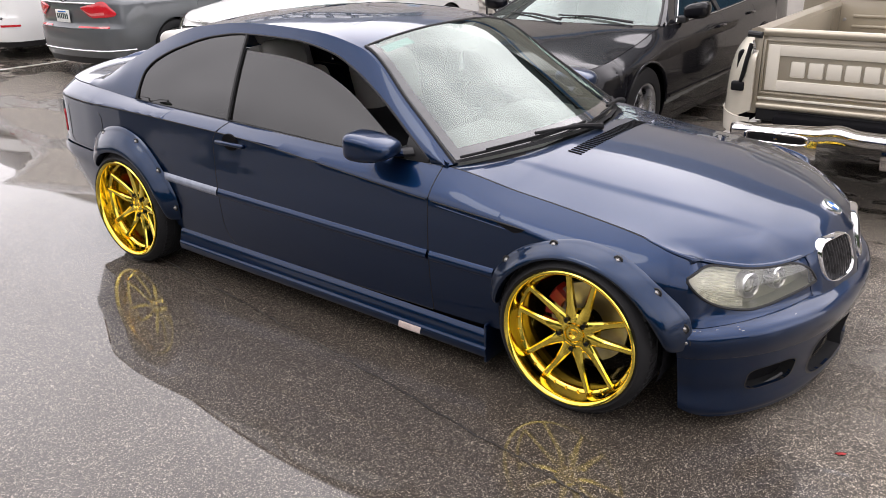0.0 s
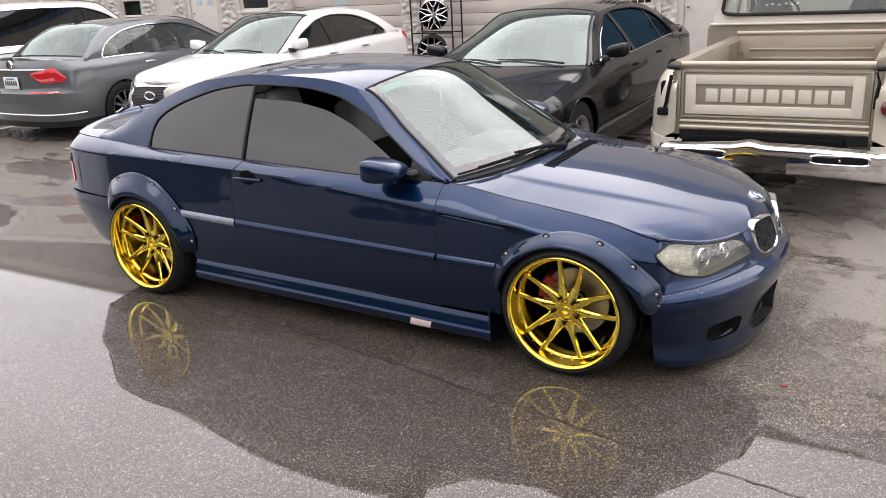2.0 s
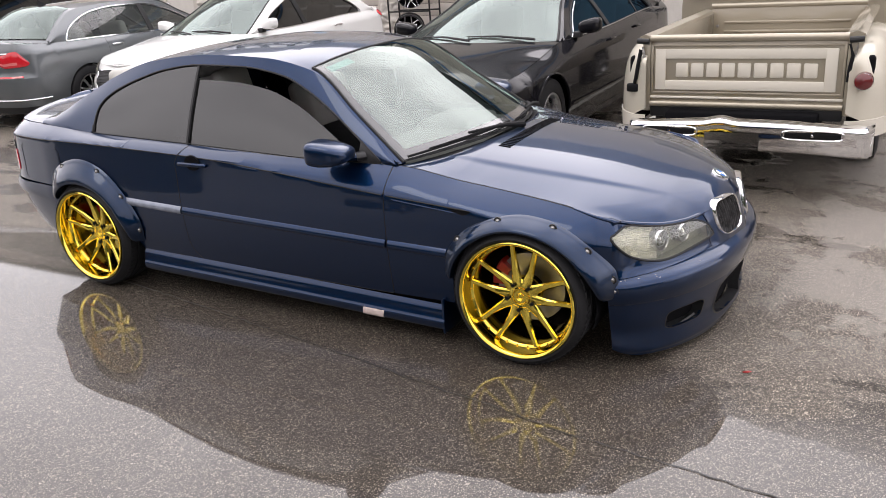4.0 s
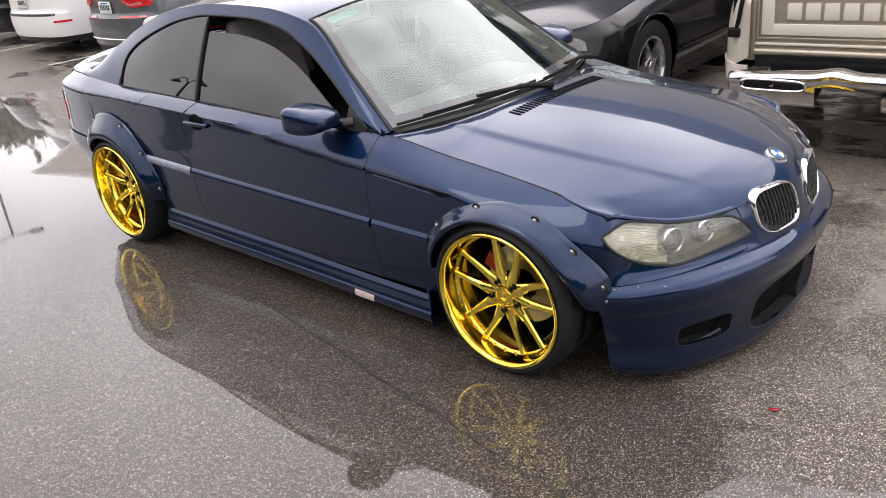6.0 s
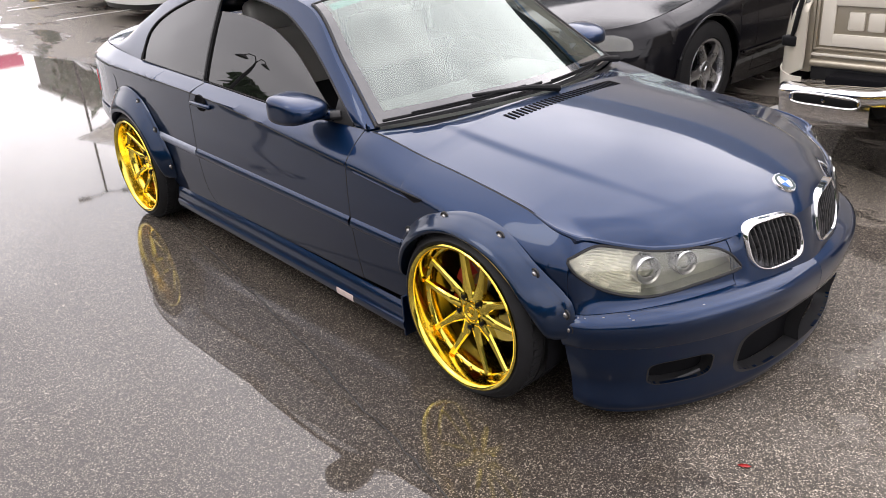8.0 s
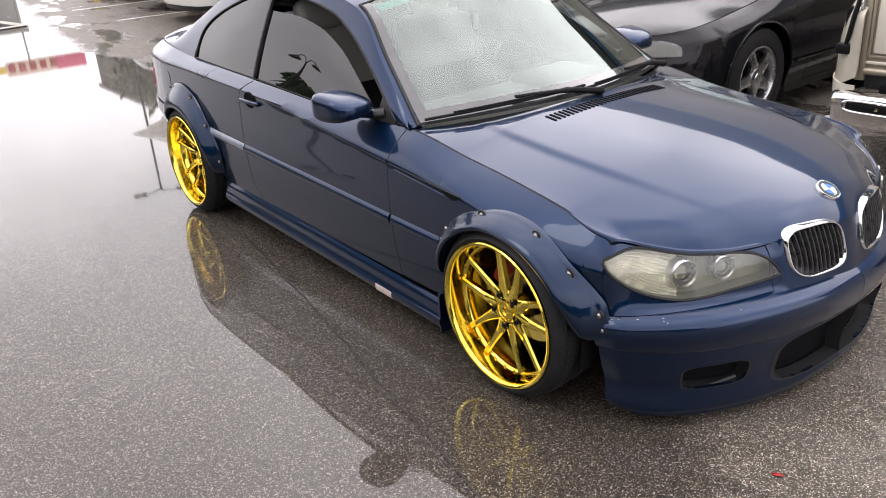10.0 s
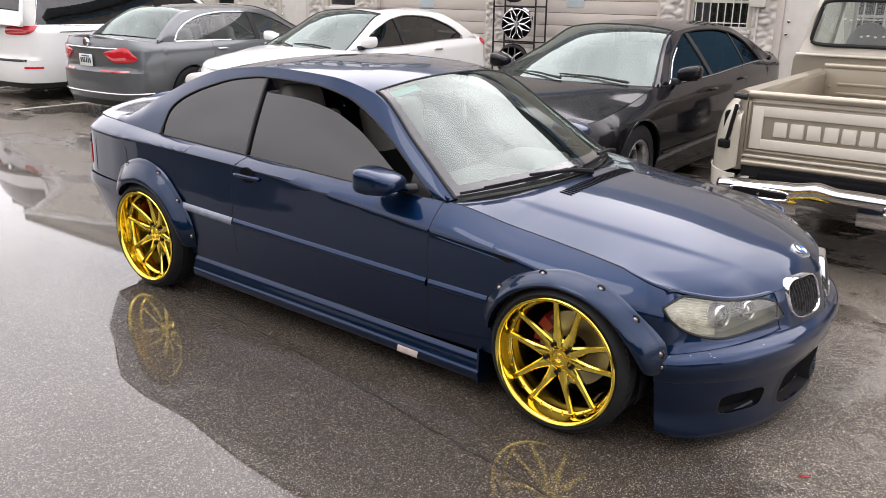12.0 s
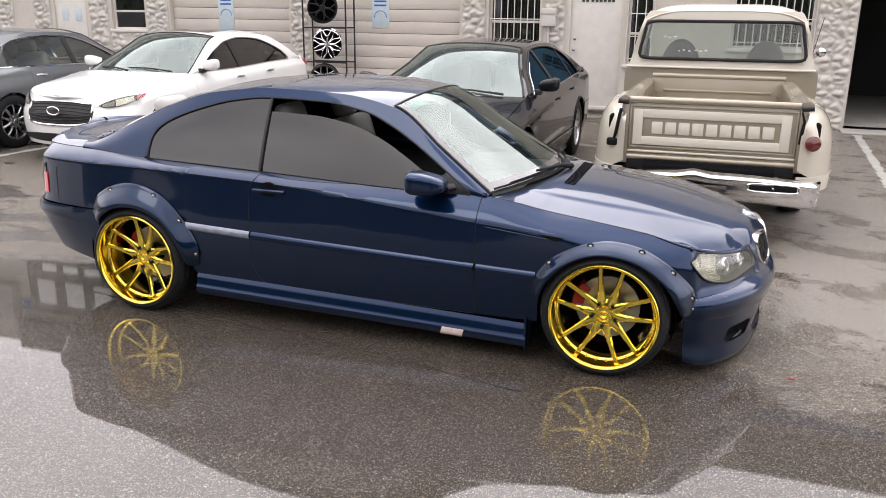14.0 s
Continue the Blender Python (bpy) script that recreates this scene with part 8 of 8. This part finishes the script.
# windows and barred windows
def window(name, label, x0, x1, z0, z1, bars, mull=True):
    wdw = tagged(thing(name, label, "window", at=pose(0, WALL_Y, 0)), kind="structure")
    part("window_frame", frame_bm(x0, x1, z0, z1, 0.045, 0.045, 0.06, 0.12), MAT["white_metal"], wdw)
    if mull:
        zm = z0 + (z1 - z0) * 0.36
        part("mullion", box_bm((x0 + 0.04, 0.065, zm - 0.02), (x1 - 0.04, 0.115, zm + 0.02), 0.004), MAT["white_metal"], wdw)
    ob = part("pane", box_bm((x0 + 0.04, 0.085, z0 + 0.04), (x1 - 0.04, 0.092, z1 - 0.04)), MAT["room_glass"], wdw, smooth=False)
    ob.visible_shadow = False
    # single near-black sheet; the unlit room is put into its colour
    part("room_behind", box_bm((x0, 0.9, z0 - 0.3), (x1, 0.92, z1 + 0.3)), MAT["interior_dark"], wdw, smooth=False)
    part("window_sill", box_bm((x0 - 0.05, -0.05, z0 - 0.05), (x1 + 0.05, 0.10, z0 + 0.004), 0.008), MAT["white_metal"], wdw)
    if bars:
        n = max(3, int((x1 - x0) / 0.11))
        for k in range(n + 1):
            x = x0 + (x1 - x0) * k / n
            part("bar", tube_bm([(x, -0.05, z0 - 0.02), (x, -0.05, z1)], 0.009, 6), MAT["white_metal"], wdw)
        for j in range(int((z1 - z0) / 0.36) + 1):
            z = z0 + 0.10 + 0.36 * j
            part("bar", tube_bm([(x0, -0.05, z), (x1, -0.05, z)], 0.009, 6), MAT["white_metal"], wdw)
    return wdw


window("window_1", "small dark window in a cream wall", -12.5, -11.8, 1.25, 2.3, False)
window("window_2", "small two-pane window set in stone facing", -8.75, -7.95, 1.30, 2.3, False)
window("window_3", "dark window behind white security bars", -0.80, 0.13, 1.15, 2.3, True)
window("window_4", "narrow window behind white security bars", 1.58, 2.0, 0.9, 2.3, True)
window("window_5", "wide window behind white security bars", 3.2, 4.42, 1.2, 2.3, True)

# doors
def shop_door(name, label, x0, x1, z0, z1):
    d = tagged(thing(name, label, "door", at=pose(0, WALL_Y, 0)), kind="structure")
    part("leaf", box_bm((x0 + 0.05, 0.04, z0 + 0.01), (x1 - 0.05, 0.09, z1 - 0.05), 0.004), MAT["white_metal"], d)
    part("door_frame", frame_bm(x0, x1, z0, z1, 0.05, 0.05, 0.0, 0.14, 0.004), MAT["stucco"], d)
    part("threshold", box_bm((x0, -0.06, z0 - 0.05), (x1, 0.12, z0 + 0.008), 0.006), MAT["steel"], d)
    part("knob", lathe_bm([(0.012, 0.04), (0.012, 0.0), (0.028, -0.012), (0.03, -0.03), (0.02, -0.045), (0.0005, -0.048)], 20, "y", (x0 + 0.13, 0, z0 + 0.98)), MAT["chrome"], d)
    part("lock", lathe_bm([(0.022, 0.04), (0.022, 0.025), (0.0005, 0.022)], 16, "y", (x0 + 0.13, 0, z0 + 1.16)), MAT["chrome"], d)
    return d


d1 = shop_door("door_1", "cream steel door with a round knob, closed", 0.58, 1.52, 0.14, 2.2)
for k in range(8):
    x = 0.80 + k * 0.068 + (0.02 if k > 1 else 0)
    part("address_bar", box_bm((x, 0.030, 1.90), (x + 0.045, 0.042, 1.97), 0.001), MAT["ink"], d1)
d2 = shop_door("door_2", "cream steel door with small notices, closed", -10.27, -9.36, 0.12, 2.2)
for x in (-10.05, -9.72):
    part("notice", box_bm((x, 0.032, 1.45), (x + 0.16, 0.042, 1.70), 0.001), MAT["notice"], d2)
meter = thing("meter_box", "small cream metal meter box on the wall", "box", at=pose(0.15, WALL_Y - 0.012, 1.50))
part("body", box_bm((0, -0.10, 0), (0.24, 0.0, 0.28), 0.008), MAT["white_metal"], meter)
part("lid", box_bm((-0.008, -0.115, 0.20), (0.248, -0.02, 0.292), 0.006), MAT["white_metal"], meter)
part("pipe", tube_bm([(0.12, -0.05, 0.0), (0.12, -0.05, -1.3)], 0.014, 8), MAT["white_metal"], meter)

# open bay at the right: dim room, its shade put into the wall colour
bay = tagged(thing("open_bay", "open workshop bay with a dim interior", "doorway", at=pose(0, 0, 0)), kind="structure")
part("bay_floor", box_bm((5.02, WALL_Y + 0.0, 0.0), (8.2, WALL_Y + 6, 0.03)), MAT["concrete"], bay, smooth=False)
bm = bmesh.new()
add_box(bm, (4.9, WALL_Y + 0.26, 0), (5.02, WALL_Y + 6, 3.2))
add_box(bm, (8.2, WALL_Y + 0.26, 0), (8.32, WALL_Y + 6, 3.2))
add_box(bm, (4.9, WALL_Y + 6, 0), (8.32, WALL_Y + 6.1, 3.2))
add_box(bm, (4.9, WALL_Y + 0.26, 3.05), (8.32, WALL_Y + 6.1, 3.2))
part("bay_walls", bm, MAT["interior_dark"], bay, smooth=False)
part("apron", box_bm((4.95, WALL_Y - 0.55, 0.0), (8.3, WALL_Y - 0.002, 0.025), 0.01), MAT["concrete"], bay)

# wheel rack in front of the second garage door
rack = thing("wheel_rack", "black steel rack for display wheels beside the garage door", "rack", at=pose(-3.66, WALL_Y - 0.62, 0))
for x in (-0.42, 0.42):
    for y in (0.0, 0.36):
        part("upright", box_bm((x - 0.012, y - 0.012, 0), (x + 0.012, y + 0.012, 2.5), 0.003), MAT["plastic"], rack)
for z in (0.16, 0.82, 1.42, 2.05):
    for y in (0.0, 0.36):
        part("shelf_bar", box_bm((-0.42, y - 0.010, z - 0.012), (0.42, y + 0.010, z + 0.012), 0.003), MAT["plastic"], rack)


def display_wheel(x, y, z, r, mat, spokes, label, tyre):
    w = thing("display_wheel", label, "wheel", "wheels on the rack", pose(x, y, z, 8, 0, 24))
    bm = lathe_bm([(r - 0.012, 0.0), (r, 0.006), (r, 0.02), (r - 0.015, 0.03), (r - 0.02, 0.20), (r, 0.22), (r - 0.01, 0.225), (r - 0.035, 0.2), (r - 0.032, 0.03), (r - 0.02, 0.004)], 48)
    part("rim", bm, MAT["plastic"] if tyre else MAT["chrome"], w)
    for k in range(spokes):
        a = k * math.tau / spokes
        for q in (-1, 1):
            c = [Vector((0.04 * math.cos(a), 0.03, 0.04 * math.sin(a))), Vector((r * 0.55 * math.cos(a + q * 0.10), 0.012, r * 0.55 * math.sin(a + q * 0.10))), Vector(((r - 0.02) * math.cos(a + q * 0.30), 0.02, (r - 0.02) * math.sin(a + q * 0.30)))]
            part("spoke", tube_bm(c, [0.016, 0.011, 0.011], 6), mat, w)
    part("hub", lathe_bm([(0.0005, 0.010), (0.045, 0.012), (0.06, 0.03), (0.06, 0.08)], 24), mat, w)
    # disc coloured as the shade inside the rim
    part("shadow_disc", lathe_bm([(0.0005, 0.20), (r - 0.02, 0.20)], 24), MAT["dark"], w)
    return w


RY = WALL_Y - 0.60
display_wheel(-3.62, RY, 1.13, 0.265, MAT["chrome"], 8, "chrome mesh display wheel on a black rack", False)
display_wheel(-3.70, RY, 0.50, 0.265, MAT["alloy"], 6, "dark display wheel on a black rack", True)
display_wheel(-3.70, RY, 1.75, 0.265, MAT["plastic"], 5, "black five-spoke display wheel on a rack", True)

# ---------------------------------------------------------------- far side of the lot
bm = box_bm((-23.8, -30, 0), (-23.55, 30, 0.15), 0.03)
tagged(finish("kerb", bm, MAT["kerb_red"]), "red painted kerb along the grass", "kerb", kind="structure")
bm = grid_bm(lambda u, v: Vector((u, v, 0.13 + 0.02 * noise.noise(Vector((u, v, 0))))), spread(-36, -23.8, 30), spread(-40, 40, 80))
tagged(finish("grass_verge", bm, MAT["grass"]), "strip of green grass behind the kerb", "grass", kind="stuff")
hyd = thing("fire_hydrant", "yellow fire hydrant standing on the grass", "hydrant", at=pose(-25.2, 5.9, 0.12))
part("barrel", lathe_bm([(0.17, 0), (0.17, 0.05), (0.11, 0.07), (0.105, 0.55), (0.14, 0.57), (0.14, 0.60), (0.115, 0.63), (0.08, 0.74), (0.03, 0.79), (0.0005, 0.80)], 28, "z"), MAT["yellow"], hyd)
part("nozzle", lathe_bm([(0.07, -0.17), (0.07, 0.17)], 16, "y", (0, 0, 0.45)), MAT["yellow"], hyd)
part("outlet", lathe_bm([(0.085, 0.0), (0.085, 0.18), (0.0005, 0.19)], 16, "x", (0, 0, 0.42)), MAT["yellow"], hyd)


def tree(x, y, h, spread_r, seed, name="tree", label="broad green street tree behind the car park", leaves=6000, size=(0.10, 0.22)):
    rnd = random.Random(seed)
    t = thing(name, label, "tree", "street trees", pose(x, y, 0))
    trunk = tube_bm([(0, 0, 0), (0.05, 0.02, h * 0.25), (0.0, 0.08, h * 0.5), (0.1, 0, h * 0.8)], [0.24, 0.18, 0.13, 0.04], 10)
    tips = []
    for k in range(12):
        a = k * 2.4
        z0 = h * (0.28 + 0.045 * k)
        tip = Vector((math.cos(a) * spread_r * rnd.uniform(0.55, 0.95), math.sin(a) * spread_r * rnd.uniform(0.55, 0.95), z0 + h * rnd.uniform(0.12, 0.28)))
        tube_bm([Vector((0, 0, z0)), Vector((0, 0, z0)).lerp(tip, 0.5) + Vector((0, 0, 0.3)), tip], [0.08, 0.05, 0.02], 6, trunk)
        tips += [tip, Vector((0, 0, z0)).lerp(tip, 0.6)]
    part("trunk", trunk, MAT["bark"], t)
    verts, faces = [], []
    for k in range(leaves):
        c = tips[rnd.randrange(len(tips))]
        d = Vector((rnd.gauss(0, 1), rnd.gauss(0, 1), rnd.gauss(0, 0.75))) * spread_r * 0.25
        p = c + d
        s = rnd.uniform(*size)
        u = Vector((rnd.gauss(0, 1), rnd.gauss(0, 1), rnd.gauss(0, 1))).normalized()
        v = u.cross(Vector((rnd.gauss(0, 1), rnd.gauss(0, 1), rnd.gauss(0, 1)))).normalized()
        i = len(verts)
        verts += [p - u * s, p + v * s * 0.5, p + u * s, p - v * s * 0.5]
        faces.append((i, i + 1, i + 2, i + 3))
    me = bpy.data.meshes.new("crown")
    me.from_pydata(verts, [], faces)
    me.materials.append(MAT["leaf"])
    ob = new("crown", me)
    ob.parent = t
    return t


tree(-44, 16.4, 8.6, 3.4, 1, leaves=14000, size=(0.2, 0.42))
tree(-46, 22.0, 8.0, 4.6, 2)
tree(-40, 30.0, 7.0, 4.0, 3)


# flat-roofed building across the street, behind the trees
far_house = thing("far_building", "dark flat-roofed building behind street trees", "building", at=pose(-54, 24, 0))
MAT["far_wall"] = simple("far_wall", (0.10, 0.105, 0.085), 0.8, 0, 0.25, 0.4)
part("wall", box_bm((-5, -9.5, 0), (5, 14, 9.6), 0.05), MAT["far_wall"], far_house)
part("roof", box_bm((-5.2, -9.7, 9.6), (5.2, 14.2, 9.9), 0.05), MAT["concrete"], far_house)
for y, z, w, h, mt in ((-7.4, 8.3, 1.0, 1.2, "red_caliper"), (-5.0, 8.8, 1.2, 1.5, "banner_orange"), (-3.4, 9.0, 0.5, 0.9, "banner_orange")):
    part("sign_panel", box_bm((5.03, y - w / 2, z - h / 2), (5.12, y + w / 2, z + h / 2), 0.02), MAT[mt], far_house)
for k in range(7):
    part("window", box_bm((5.01, -9 + k * 3.2, 3.0), (5.06, -7.2 + k * 3.2, 4.6), 0.01), MAT["dark_glass"], far_house)


def lamp_post(x, y, h, turn, label):
    lp = thing("lamp_post", label, "street lamp", "car park lamps", pose(x, y, 0, 0, 0, turn))
    part("base", lathe_bm([(0.28, 0), (0.28, 0.6), (0.24, 0.65), (0.0005, 0.66)], 24, "z"), MAT["concrete"], lp)
    part("pole", tube_bm([(0, 0, 0.6), (0, 0, h)], [0.09, 0.06], 12), MAT["plastic"], lp)
    for q in (-1, 1):
        part("arm", tube_bm([(0, 0, h - 0.1), (q * 0.5, 0, h + 0.05), (q * 0.9, 0, h + 0.05)], 0.035, 8), MAT["plastic"], lp)
        part("lamp_head", box_bm((q * 1.2 - 0.35, -0.18, h - 0.02), (q * 1.2 + 0.35, 0.18, h + 0.14), 0.05, 3), MAT["plastic"], lp)
    return lp


lamp_post(-41, 11.6, 13.0, 80, "tall dark lamp post with two heads at the kerb")
# lower post with two dome lamps on curved arms
lp = thing("lamp_post", "black lamp post with two dome lamps on curved arms", "street lamp", "car park lamps", pose(-14.3, -9.6, 0, 0, 0, -35))
part("base", lathe_bm([(0.16, 0), (0.16, 0.4), (0.10, 0.5), (0.0005, 0.51)], 20, "z"), MAT["plastic"], lp)
part("pole", tube_bm([(0, 0, 0.4), (0, 0, 4.3), (0.0, 0.05, 5.15)], [0.075, 0.06, 0.05], 12), MAT["plastic"], lp)
for q in (-1, 1):
    part("arm", tube_bm([(0, 0.05, 5.05), (q * 0.20, 0.05, 5.37), (q * 0.45, 0.05, 5.39), (q * 0.55, 0.05, 5.25)], 0.028, 8), MAT["plastic"], lp)
    dome = lathe_bm([(0.0005, 0.16), (0.07, 0.15), (0.16, 0.08), (0.22, 0.0), (0.20, -0.02), (0.0005, -0.03)], 24, "z", (q * 0.55, 0.05, 5.11))
    part("lamp_dome", dome, MAT["plastic"], lp)
banner = thing("roadside_banner", "pink and yellow roadside banner on two posts", "banner", at=pose(-42, -0.7, 0))
MAT["pink"] = simple("banner_pink", (0.75, 0.10, 0.22), 0.5, 0, 0.1, 2)
MAT["banner_cream"] = simple("banner_cream", (0.85, 0.65, 0.55), 0.5, 0, 0.1, 2)
MAT["banner_yellow"] = simple("banner_yellow", (0.85, 0.55, 0.06), 0.5, 0, 0.1, 2)
for y in (4.8, 7.4, 10.0):
    part("post", tube_bm([(0, y, 0), (0, y, 5.4)], 0.05, 8), MAT["steel"], banner)
part("sheet", box_bm((0.05, 6.2, 4.75), (0.09, 10.1, 5.5), 0.01), MAT["banner_cream"], banner)
part("sheet", box_bm((0.05, 4.4, 4.9), (0.09, 6.2, 5.3), 0.01), MAT["banner_yellow"], banner)
part("stripe", box_bm((0.10, 8.6, 4.78), (0.12, 10.1, 5.46), 0.004), MAT["pink"], banner)
for k in range(5):
    part("banner_bar", box_bm((0.10, 6.3 + 0.5 * k, 4.85), (0.12, 6.62 + 0.5 * k, 5.3), 0.004), MAT["kerb_red"], banner)
# long low shop across the street
shop = thing("low_shop", "long low pale grey shop across the street", "building", at=pose(-63, -7, 0))
MAT["shop_wall"] = simple("pale_shop_wall", (0.36, 0.355, 0.34), 0.8, 0, 0.15, 0.5)
part("wall", box_bm((-4, -22, 0), (0, 18, 5.4), 0.05), MAT["shop_wall"], shop)
part("roof", box_bm((-4.3, -22.3, 5.4), (0.4, 18.3, 5.7), 0.05), MAT["concrete"], shop)
# unseen woods across the street, behind the lane, added as a dark reflected horizon
rnd = random.Random(9)
verts, faces = [], []
for k in range(26000):
    a = rnd.uniform(-3.0, -0.25)
    r = rnd.uniform(42, 54)
    hmax = 7.6 + 1.4 * math.sin(a * 9) + 1.5 * math.sin(a * 23)
    hmax = hmax if a > -2.6 else min(hmax, 4.0)
    p = Vector((r * math.cos(a), r * math.sin(a), rnd.uniform(0, 1) ** 0.8 * hmax))
    s = rnd.uniform(0.5, 1.0)
    u = Vector((rnd.gauss(0, 1), rnd.gauss(0, 1), rnd.gauss(0, 1))).normalized()
    v = u.cross(Vector((rnd.gauss(0, 1), rnd.gauss(0, 1), rnd.gauss(0, 1)))).normalized()
    i = len(verts)
    verts += [p - u * s, p + v * s * 0.6, p + u * s, p - v * s * 0.6]
    faces.append((i, i + 1, i + 2, i + 3))
me = bpy.data.meshes.new("far_woods")
me.from_pydata(verts, [], faces)
me.materials.append(MAT["leaf"])
tagged(new("far_woods", me), "far line of green trees across the street, seen only in reflections", "woods", kind="stuff")
